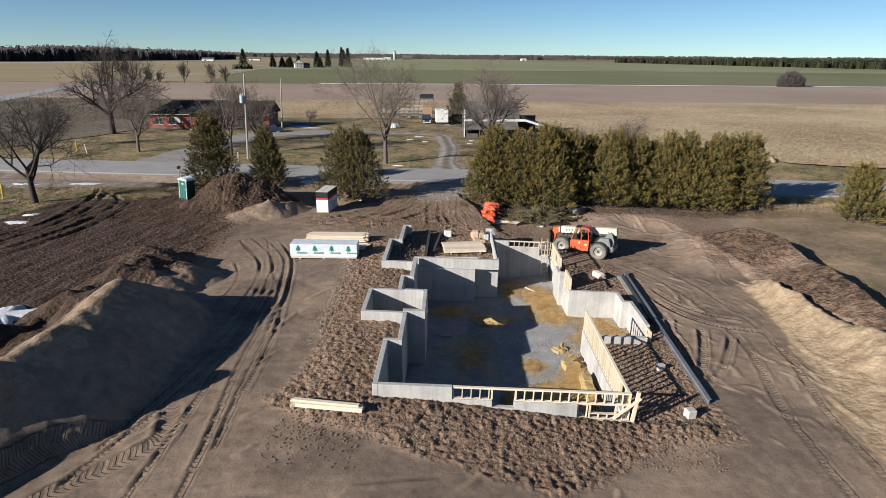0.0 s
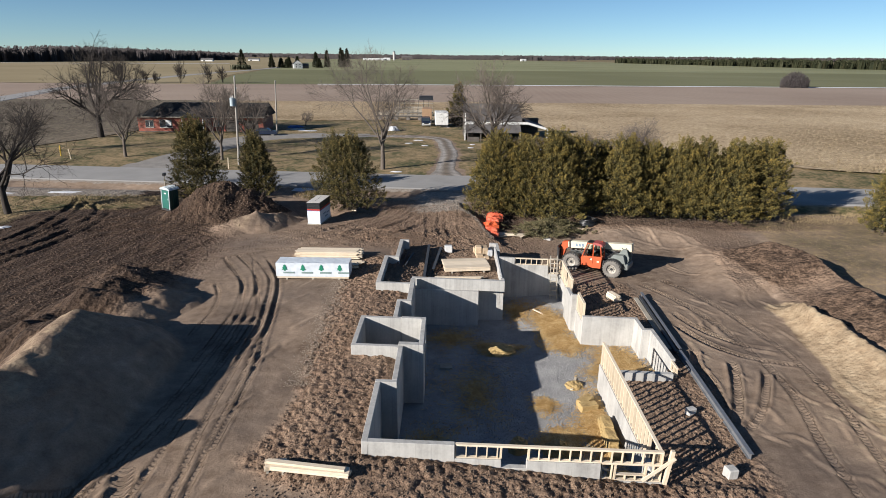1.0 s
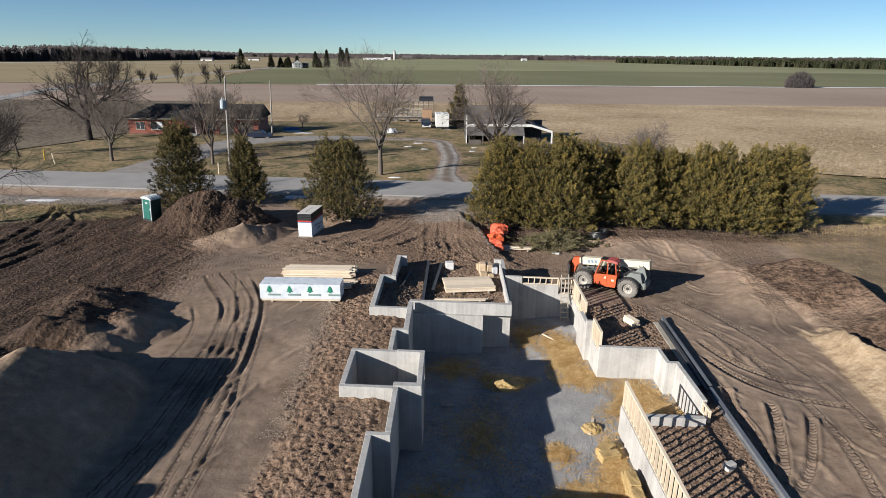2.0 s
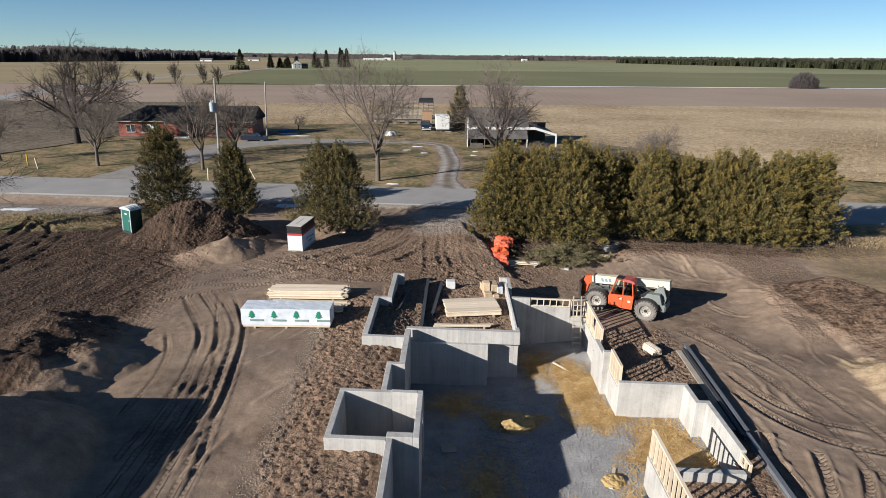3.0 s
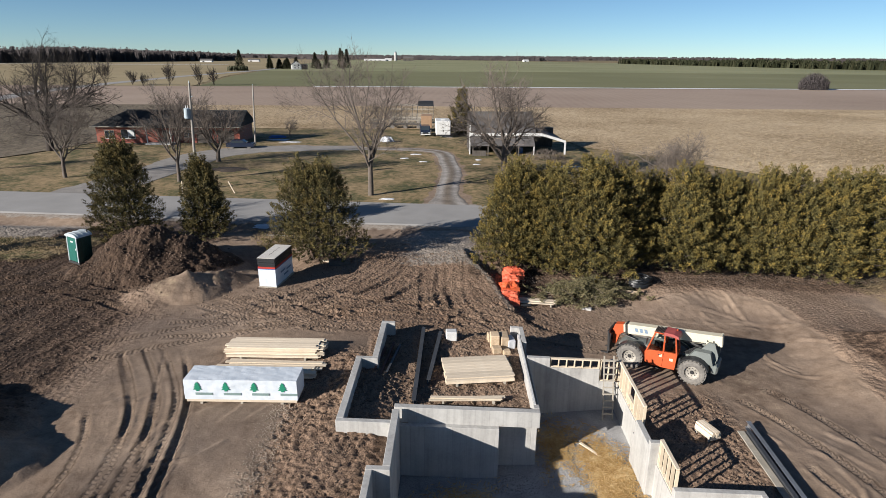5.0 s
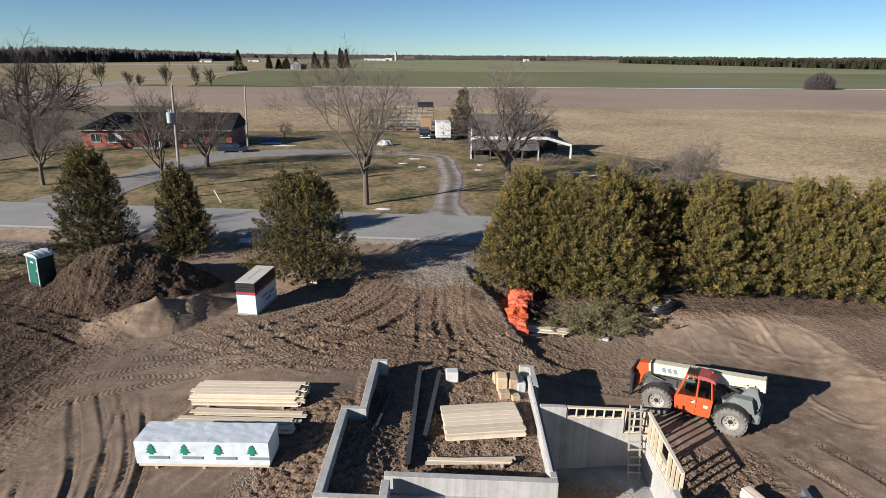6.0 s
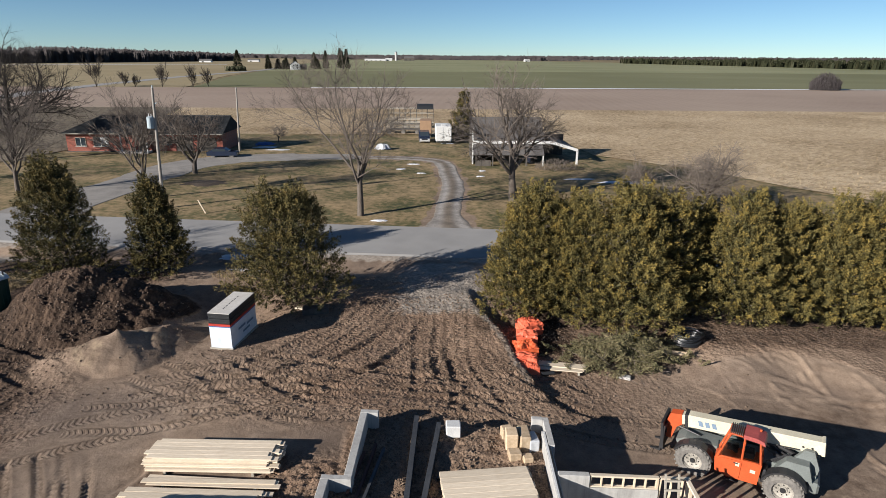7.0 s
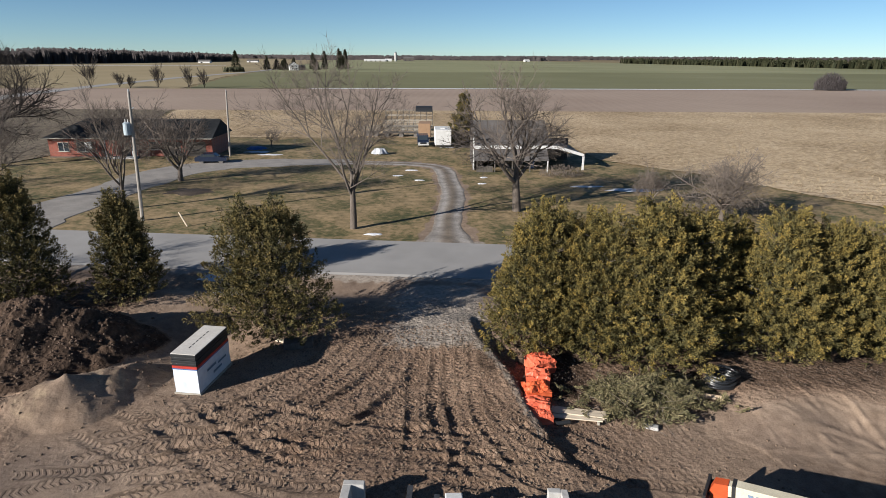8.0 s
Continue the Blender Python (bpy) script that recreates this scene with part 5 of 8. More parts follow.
def i_beam(label, x0, y0, x1, y1, h=0.3, w=0.16, lift=0.0, mat=None, flat=False):
    L = math.hypot(x1 - x0, y1 - y0)
    z = max(ground_z(x0 + (x1 - x0) * k, y0 + (y1 - y0) * k) for k in (0.05, 0.35, 0.65, 0.95))
    b = empty("steel_beam", pose(x0, y0, z + lift, 0, 0, math.degrees(math.atan2(y1 - y0, x1 - x0))))
    tagged(b, label, "steel beam")
    mat = mat or DARKSTEEL
    t = 0.016
    part("flange", box((0, -w / 2, 0), (L, w / 2, t), None, 0.003), mat, b)
    part("flange", box((0, -w / 2, h - t), (L, w / 2, h), None, 0.003), mat, b)
    part("web", box((0.005, -0.006, t), (L - 0.005, 0.006, h - t)), mat, b)
    return b


i_beam("long galvanised steel beam lying on packed earth", 13.72, 25.15, 14.38, 34.4, 0.3, 0.2, mat=STEEL)
i_beam("long galvanised steel beam in line with another", 14.42, 34.5, 15.05, 42.9, 0.3, 0.2, mat=STEEL)
i_beam("second steel beam tight beside the first", 14.12, 34.2, 14.75, 42.4, 0.26, 0.18, mat=DARKSTEEL)
i_beam("dark steel beam lying inside the garage walls", -0.35, 43.0, -0.02, 50.6, 0.34, 0.2)
i_beam("dark steel beam lying beside another in the garage", 0.3, 44.9, 0.95, 50.2, 0.28, 0.2)
i_beam("short dark steel beam crossing beside a longer one", 0.85, 46.9, 1.7, 47.15, 0.12, 0.1)
for k, (a, b, c, d) in enumerate(((-2.05, 45.2, -1.6, 48.6), (-1.75, 45.4, -1.25, 48.3), (-2.35, 45.6, -2.0, 48.0))):
    i_beam("reddish primed steel post lying on earth", a, b, c, d, 0.12, 0.11, mat=RUST if k != 1 else DARKSTEEL)
edge = part("timber_plank", plank((0, -0.15, 0), (7.6, 0.15, 0.05)), BOARD)
edge.matrix_basis = pose(14.0, 34.9, ground_z(14.1, 38.5) + 0.08, 0, 0, 86.0)
tagged(edge, "long weathered plank beside the steel beams", "plank")


def rough_block(name, label, category, x, y, size, turn, mat, lift=0.0):
    bm = box((-size[0] / 2, -size[1] / 2, 0), (size[0] / 2, size[1] / 2, size[2]), None, 0.04)
    for v in bm.verts:
        v.co += 0.03 * noise.noise_vector(v.co * 3 + Vector((x, y, 0)))
    ob = part(name, bm, mat)
    ob.matrix_basis = pose(x, y, ground_z(x, y) + lift - 0.04, 0, 0, turn)
    return tagged(ob, label, category)


rough_block("concrete_block", "pale concrete block resting on rutted earth", "block", 12.35, 24.15, (0.46, 0.42, 0.45), 8, CONCRETE)
rough_block("concrete_block", "small pale block lying among stud shadows", "block", 12.6, 28.6, (0.5, 0.3, 0.34), 20, CONCRETE)
rough_block("white_crate", "white box standing by the garage entrance", "crate", 1.55, 49.75, (0.62, 0.55, 0.55), 0, WHITEPAINT)
for k, (dx, dy, sx, sy, sz) in enumerate(((0, 0, 0.5, 0.6, 0.75), (0.52, 0.1, 0.45, 0.9, 0.7), (0.05, -0.7, 0.5, 0.45, 0.35), (0.55, -0.85, 0.4, 0.4, 0.25), (-0.1, 0.75, 0.5, 0.4, 0.5))):
    rough_block("timber_block", "short stacked timber offcut near the garage corner", "offcut", 3.9 + dx, 48.9 + dy, (sx, sy, sz), 3 * k, OFFCUT)
rough_block("grey_bag", "grey sack slumped beside stacked offcuts", "sack", 4.75, 48.9, (0.4, 0.7, 0.55), 10, JUNK)


# ---- telehandler ----
def wheel(parent, x, y, r, w, side):
    whl = empty("wheel", pose(x, y, r))
    whl.parent = parent
    bm = bmesh.new()
    n, prof = 36, [(0.56, -0.5), (0.78, -0.52), (0.93, -0.46), (1.0, -0.3), (1.0, 0.3), (0.93, 0.46), (0.78, 0.52), (0.56, 0.5)]
    rings = [[bm.verts.new((r * q * math.cos(2 * math.pi * k / n), w * s, r * q * math.sin(2 * math.pi * k / n))) for q, s in prof] for k in range(n)]
    for k in range(n):
        for j in range(len(prof) - 1):
            bm.faces.new((rings[k][j], rings[(k + 1) % n][j], rings[(k + 1) % n][j + 1], rings[k][j + 1]))
    for k in range(22):
        a = 2 * math.pi * k / 22
        for s in (-1, 1):
            m = Matrix.Rotation(a + (0.07 * s), 4, "Y") @ Matrix.Translation((r * 0.985, s * w * 0.24, 0)) @ Matrix.Rotation(radians(38 * s), 4, "X")
            add_box(bm, (-0.03, -w * 0.3, -0.028), (0.045, w * 0.3, 0.028), m)
    part("tyre", bm, TYRE, whl, "dusty lugged tyre")
    bm = bmesh.new()
    prof = [(0.57, 0.42), (0.54, 0.36), (0.5, 0.2), (0.26, 0.14), (0.22, 0.24), (0.0, 0.26)]
    rings = [[bm.verts.new((r * q * math.cos(2 * math.pi * k / 24), side * w * s, r * q * math.sin(2 * math.pi * k / 24))) for q, s in prof[:-1]] for k in range(24)]
    mid = bm.verts.new((0, side * w * 0.26, 0))
    for k in range(24):
        for j in range(len(prof) - 2):
            bm.faces.new((rings[k][j], rings[(k + 1) % 24][j], rings[(k + 1) % 24][j + 1], rings[k][j + 1]))
        bm.faces.new((rings[k][-1], rings[(k + 1) % 24][-1], mid))
    part("rim", bm, RIM, whl, "pale steel rim")
    bm = bmesh.new()
    add_tube(bm, (0, side * w * 0.2, 0), (0, side * w * 0.4, 0), r * 0.16, r * 0.13, 12)
    for k in range(8):
        a = 2 * math.pi * k / 8
        add_tube(bm, (r * 0.33 * math.cos(a), side * w * 0.12, r * 0.33 * math.sin(a)), (r * 0.33 * math.cos(a), side * w * 0.22, r * 0.33 * math.sin(a)), 0.025, 0.025, 6)
    part("hub", bm, BLACKISH, whl, "dark hub with bolts")


def telehandler():
    x, y = 13.25, 48.55
    t = empty("telehandler", pose(x, y, -1.66, 0, 0, 146.7))
    tagged(t, "orange and cream telehandler parked on packed earth", "telehandler")
    for wx in (1.62, -1.62):
        for s in (1, -1):
            wheel(t, wx, s * 1.0, 0.67, 0.44, s)
    for wx in (1.62, -1.62):
        part("axle", tube((wx, -0.8, 0.67), (wx, 0.8, 0.67), 0.14), BLACKISH, t)
    part("chassis", prism([(-2.55, 0.65), (-2.6, 1.25), (-1.9, 1.32), (2.1, 1.15), (2.45, 0.95), (2.3, 0.6), (0.9, 0.48), (-0.9, 0.48)], "y", -0.42, 0.42), TAUPE, t, "grey-green frame")
    # tower at the tail that carries the boom
    part("boom_tower", prism([(-2.6, 1.0), (-2.65, 1.5), (-2.4, 2.15), (-2.1, 2.15), (-1.6, 1.4), (-1.5, 1.1)], "y", 0.14, 0.3), TAUPE, t)
    part("boom_tower", prism([(-2.6, 1.0), (-2.65, 1.5), (-2.4, 2.15), (-2.1, 2.15), (-1.6, 1.4), (-1.5, 1.1)], "y", -0.66, -0.5), TAUPE, t)
    part("counterweight", box((-2.75, -0.7, 0.62), (-2.35, 0.7, 1.1), None, 0.08), TAUPE, t)
    for s in (1, -1):
        for wx in (1.62, -1.62):
            arch = [(wx + 0.8 * math.cos(a), 0.67 + 0.78 * math.sin(a)) for a in np.linspace(0.35, math.pi - 0.35, 9)]
            arch += [(wx + 0.74 * math.cos(a), 0.67 + 0.72 * math.sin(a)) for a in np.linspace(math.pi - 0.35, 0.35, 9)]
            part("mudguard", prism(arch, "y", min(s * 0.76, s * 1.2), max(s * 0.76, s * 1.2)), BLACKISH, t)
    # cab
    cab = empty("cab")
    cab.parent = t
    lower = [(-0.75, 0.55), (-0.8, 1.45), (-0.62, 1.48), (0.62, 1.36), (0.85, 1.2), (0.78, 0.62), (0.35, 0.5)]
    part("body_panel", prism(lower, "y", 0.34, 1.16), ORANGE, cab, "orange cab body")
    part("door", prism([(-0.1, 0.6), (-0.12, 1.36), (0.58, 1.3), (0.74, 1.16), (0.68, 0.68), (0.3, 0.58)], "y", 1.162, 1.19), ORANGE, cab, "orange cab door")
    pillars = [((-0.76, 1.42), (-0.62, 2.38)), ((-0.1, 1.4), (-0.08, 2.42)), ((0.78, 1.22), (0.42, 2.4))]
    for (xa, za), (xb, zb) in pillars:
        for yy in (0.37, 1.12):
            part("pillar", tube((xa, yy, za), (xb, yy * 0.98 + 0.01, zb), 0.045, 0.04, 6), ORANGE, cab)
    part("cab_roof", prism([(-0.8, 2.3), (-0.74, 2.46), (-0.5, 2.54), (-0.02, 2.54), (-0.02, 2.38), (-0.6, 2.36)], "y", 0.32, 1.16), FADEDRED, cab, "sun-faded red cab roof")
    part("roof_frame", box((-0.02, 0.34, 2.38), (0.5, 1.14, 2.44), None, 0.03), ORANGE, cab)
    part("cab_floor", box((-0.7, 0.38, 1.0), (0.6, 1.1, 1.2)), BLACKISH, cab)
    part("control_console", box((0.1, 0.42, 1.2), (0.5, 0.62, 1.7), None, 0.03), BLACKISH, cab)
    part("door_sticker", box((-0.05, 1.191, 1.12), (0.09, 1.194, 1.28)), CREAM, cab)
    part("door_sticker", box((-0.62, 1.161, 1.0), (-0.44, 1.164, 1.14)), CREAM, cab)
    for k in range(7):
        part("roof_bar", box((0.02 + k * 0.068, 0.38, 2.442), (0.05 + k * 0.068, 1.1, 2.52), None, 0.008), BARNWOOD, cab)
    part("windscreen", prism([(0.72, 1.3), (0.41, 2.34), (0.43, 2.34), (0.74, 1.3)], "y", 0.42, 1.08), CLEARGLASS, cab)
    part("side_window", prism([(-0.68, 1.5), (-0.58, 2.34), (-0.14, 2.36), (-0.15, 1.46)], "y", 1.1, 1.112), CLEARGLASS, cab)
    part("side_window", prism([(-0.05, 1.45), (-0.04, 2.36), (0.36, 2.34), (0.68, 1.32)], "y", 1.1, 1.112), CLEARGLASS, cab)
    part("rear_window", box((-0.7, 0.42, 1.5), (-0.685, 1.08, 2.3)), CLEARGLASS, cab)
    part("seat", box((-0.5, 0.5, 1.2), (-0.1, 0.95, 1.75), None, 0.06), BLACKISH, cab)
    part("steering_wheel", tube((0.25, 0.74, 1.55), (0.22, 0.74, 1.58), 0.18, 0.18, 14), BLACKISH, cab)
    part("door_handle", box((0.0, 1.19, 1.22), (0.16, 1.215, 1.26)), BLACKISH, cab)
    part("step", box((-0.1, 1.0, 0.4), (0.4, 1.2, 0.44)), BLACKISH, cab)
    part("mirror", box((0.75, 1.2, 1.75), (0.8, 1.38, 2.05), None, 0.015), BLACKISH, cab)
    part("beacon", tube((-0.55, 0.5, 2.47), (-0.55, 0.5, 2.6), 0.05, 0.04), ORANGE, cab)
    part("engine_hood", box((-1.2, -1.15, 0.7), (1.0, -0.66, 1.42), None, 0.08), TAUPE, t)
    part("exhaust", tube((-0.6, -0.75, 1.42), (-0.6, -0.75, 1.85), 0.05), BLACKISH, t)
    # boom
    boom = empty("boom", pose(-2.1, -0.18, 2.2, 0, 6.5, 0))
    boom.parent = t
    part("outer_section", box((-0.55, -0.24, -0.28), (4.35, 0.24, 0.28), None, 0.03), CREAM, boom, "cream boom box section")
    part("inner_section", box((4.3, -0.19, -0.22), (4.6, 0.19, 0.22), None, 0.02), CREAM, boom)
    part("end_cap", box((-0.62, -0.27, -0.3), (-0.5, 0.27, 0.3), None, 0.02), CREAM, boom)
    for k in range(3):
        x0 = 3.12 + k * 0.26
        part("printed_bar", prism([(x0, -0.12), (x0 + 0.17, -0.12), (x0 + 0.23, 0.12), (x0 + 0.06, 0.12)], "y", 0.2425, 0.246), BLUEPRINT, boom, "plain blue-grey slanted marking")
    for k in range(2):
        part("lock_pin", tube((0.1 - 0.3 * k, 0.24, -0.05), (0.1 - 0.3 * k, 0.27, -0.05), 0.04, 0.04, 8), BLACKISH, boom)
    part("hose_guide", tube((0.2, 0.27, -0.2), (2.4, 0.27, -0.24), 0.03, 0.03, 6), BLACKISH, boom)
    part("wear_pad", box((4.25, -0.26, -0.3), (4.38, 0.26, 0.3), None, 0.01), BLACKISH, boom)
    part("boom_nose", prism([(4.5, 0.24), (4.95, 0.2), (5.15, -0.25), (5.2, -0.95), (4.95, -1.0), (4.72, -0.4), (4.5, -0.24)], "y", -0.2, 0.2), ORANGE, boom, "orange boom nose")
    part("lift_cylinder", tube((1.1, 0.0, -0.3), (0.1, 0.0, -0.75), 0.09), BLACKISH, boom)
    car = empty("fork_carriage", pose(2.95, -0.18, 0.0))
    car.parent = t
    for z in (0.5, 0.85, 1.25):
        part("cross_bar", box((-0.05, -0.65, z), (0.05, 0.65, z + 0.1), None, 0.01), BLACKISH, car)
    for yy in (-0.62, -0.2, 0.2, 0.62):
        part("upright", box((-0.04, yy - 0.04, 0.45), (0.03, yy + 0.04, 1.4), None, 0.01), BLACKISH, car)
    part("load_guard", prism([(-0.06, 0.3), (0.06, 0.3), (0.16, 1.55), (0.06, 1.55)], "y", -0.68, 0.68), BLACKISH, car, "black load guard")
    for yy in (-0.42, 0.42):
        part("fork", prism([(0.07, 0.95), (0.14, 0.95), (0.14, 0.12), (0.5, 0.07), (0.5, 0.04), (0.07, 0.04)], "y", yy - 0.06, yy + 0.06), BLACKISH, car)
    part("hydraulic_tank", box((-1.0, 0.44, 0.6), (-0.82, 1.0, 1.2), None, 0.05), BLACKISH, t)
    for k in range(5):
        part("louvre", box((-0.9 + k * 0.32, -1.17, 0.9), (-0.72 + k * 0.32, -1.15, 1.25), None, 0.006), BLACKISH, t)
    for yy in (0.02, -0.36):
        part("lift_ram", tube((-1.55, yy, 1.25), (-0.3, yy, 1.85), 0.07, 0.055, 10), BLACKISH, t)
    part("tail_frame", prism([(-2.5, 1.1), (-2.3, 1.75), (-1.55, 1.72), (-1.2, 1.2)], "y", 0.3, 0.72), TAUPE, t)
    for k in range(4):
        part("hose", tube((-1.2 + 0.1 * k, 0.35 + 0.05 * k, 1.3), (-1.7 + 0.05 * k, 0.32 + 0.05 * k, 1.85), 0.022, 0.022, 6), BLACKISH, t)
    part("hose", tube((1.6, 0.1, 1.25), (2.6, -0.1, 1.3), 0.035), BLACKISH, t)


telehandler()


# ---- stacked sheet goods, toilet ----
def sheet_stack():
    s = on_ground("sheet_goods_stack", -10.45, 58.5, -8.5)
    tagged(s, "white-wrapped sheet goods stack under black panels", "stacked goods")
    W, L = 1.2, 3.0
    part("pallet", box((-W / 2 - 0.06, -L / 2 - 0.05, -0.05), (W / 2 + 0.06, L / 2 + 0.05, 0.1), None, 0.01), BOARD, s)
    bm = box((-W / 2, -L / 2, 0.1), (W / 2, L / 2, 1.3))
    bmesh.ops.subdivide_edges(bm, edges=bm.edges[:], cuts=7, use_grid_fill=True)
    for v in bm.verts:
        v.co += 0.018 * noise.noise_vector(v.co * 3.1)
    part("wrap", bm, WRAP, s, "white plastic wrap")
    part("blue_band", box((-W / 2 - 0.012, -L / 2 - 0.012, 1.3), (W / 2 + 0.012, L / 2 + 0.012, 1.35)), BLUEBAND, s)
    part("red_band", box((-W / 2 - 0.01, -L / 2 - 0.01, 1.355), (W / 2 + 0.01, L / 2 + 0.01, 1.48)), REDBAND, s)
    for k in range(4):
        e = 0.02 * (k % 2)
        part("black_panel", box((-W / 2 - e, -L / 2 - e, 1.49 + k * 0.15), (W / 2 + e, L / 2 + e, 1.62 + k * 0.15), None, 0.012), BLACKPLASTIC, s)
    part("top_sheet", box((-W / 2 - 0.01, -L / 2, 2.08), (W / 2 + 0.01, L / 2, 2.11), None, 0.004), PALEBOARD, s, "pale plywood top sheet")
    for a, b in ((-0.7, 0.9), (0.3, 0.8), (-0.2, 0.55)):
        part("printed_bar", box((W / 2 + 0.024, a, b - 0.1), (W / 2 + 0.03, a + 0.8, b + 0.02)), BLUEPRINT, s, "plain blue printed bar")
    for k in range(6):
        part("stencil_bar", box((-0.06, -0.9 + k * 0.32, 2.111), (-0.01, -0.7 + k * 0.32, 2.115)), BLACKISH, s, "plain dark stencilled bar")


sheet_stack()


def portable_toilet():
    t = on_ground("portable_toilet", -25.6, 61.4, -24)
    t.matrix_basis = t.matrix_basis @ pose(0, 0, 0, 0, 5.0, 0)
    tagged(t, "green portable toilet with a pale roof on churned earth", "portable toilet")
    part("skid", box((-0.58, -0.58, -0.08), (0.58, 0.58, 0.1), None, 0.02), BLACKISH, t)
    part("cabin", box((-0.55, -0.55, 0.1), (0.55, 0.55, 2.02), None, 0.03), LOODARK, t, "dark green cabin")
    for s in (-1, 1):
        for k in range(4):
            part("wall_rib", box((min(s * 0.55, s * 0.575), -0.45 + k * 0.26, 0.2), (max(s * 0.55, s * 0.575), -0.33 + k * 0.26, 1.9), None, 0.008), LOODARK, t)
    door = part("door", box((-0.42, -0.585, 0.16), (0.42, -0.555, 1.95), None, 0.012), LOOGREEN, t, "brighter green door")
    part("door_panel", box((-0.32, -0.6, 0.3), (0.32, -0.588, 1.0), None, 0.008), LOOGREEN, door)
    part("sign", box((-0.12, -0.598, 1.6), (0.14, -0.588, 1.72)), WHITEPAINT, door, "small white sign")
    part("latch", box((0.32, -0.61, 1.05), (0.38, -0.588, 1.2)), WHITEPAINT, door)
    for x in (-0.48, 0.48):
        part("corner_trim", box((x - 0.045, -0.6, 0.1), (x + 0.045, -0.556, 2.02), None, 0.01), LOOROOF, t, "pale corner trim")
    arc = [(0.64 * math.cos(a), 2.02 + 0.26 * math.sin(a)) for a in np.linspace(0, math.pi, 11)]
    part("roof", prism(arc, "y", -0.64, 0.6), LOOROOF, t, "pale curved roof")
    for k in range(3):
        part("roof_rib", prism([(0.66 * math.cos(a), 2.02 + 0.28 * math.sin(a)) for a in np.linspace(0.1, math.pi - 0.1, 11)], "y", -0.45 + k * 0.4, -0.39 + k * 0.4), LOOROOF, t)
    part("vent_pipe", tube((0.38, 0.4, 2.1), (0.38, 0.4, 2.45), 0.05), BLACKISH, t)


portable_toilet()


# ---- tarps, brush heap, bits by the hedge ----
def folded_tarp(x, y, sx, sy, h, turn, tip, seed, mat):
    """An insulated tarp folded into a slumped, creased bundle."""
    bm = box((-sx, -sy, 0), (sx, sy, h))
    bmesh.ops.subdivide_edges(bm, edges=bm.edges[:], cuts=13, use_grid_fill=True)
    o = Vector((seed, 2 * seed, 0))
    for v in bm.verts:
        c = v.co.copy()
        f = max(0.0, c.z / h)
        edge = max(abs(c.x) / sx, abs(c.y) / sy)
        fold = 1 - abs(noise.noise(Vector((c.x * 1.5, c.y * 2.6, c.z * 3.5)) + o)) * 2
        crease = 1 - abs(noise.noise(c * 5.5 + o)) * 2
        bulge = 1 + 0.12 * fold * f + 0.1 * noise.noise(c * 1.3 + o)
        v.co.x, v.co.y = c.x * bulge * (1 - 0.1 * f), c.y * bulge * (1 - 0.1 * f)
        v.co.z = c.z * (1 - 0.35 * max(0, edge - 0.55)) + f * (0.13 * fold + 0.055 * crease)
    ob = part("orange_tarp", bm, mat)
    ob.matrix_basis = pose(x, y, ground_z(x, y) - 0.03, tip, 0, turn)
    return tagged(ob, "crumpled bright orange insulated tarp folded on earth", "tarp", "orange tarps by the hedge")


for k, (x, y, sx, sy, h, a) in enumerate(((5.75, 55.9, 0.55, 0.36, 0.42, 8), (5.65, 56.7, 0.74, 0.46, 0.55, -12), (5.75, 57.7, 0.78, 0.5, 0.6, 10), (6.0, 58.8, 0.72, 0.5, 0.72, -6), (6.3, 59.9, 0.74, 0.55, 0.85, 22))):
    folded_tarp(x, y, sx * 0.84, sy, h * 0.78, a, 5, 3.7 * k, TARP2 if k == 2 else TARP)


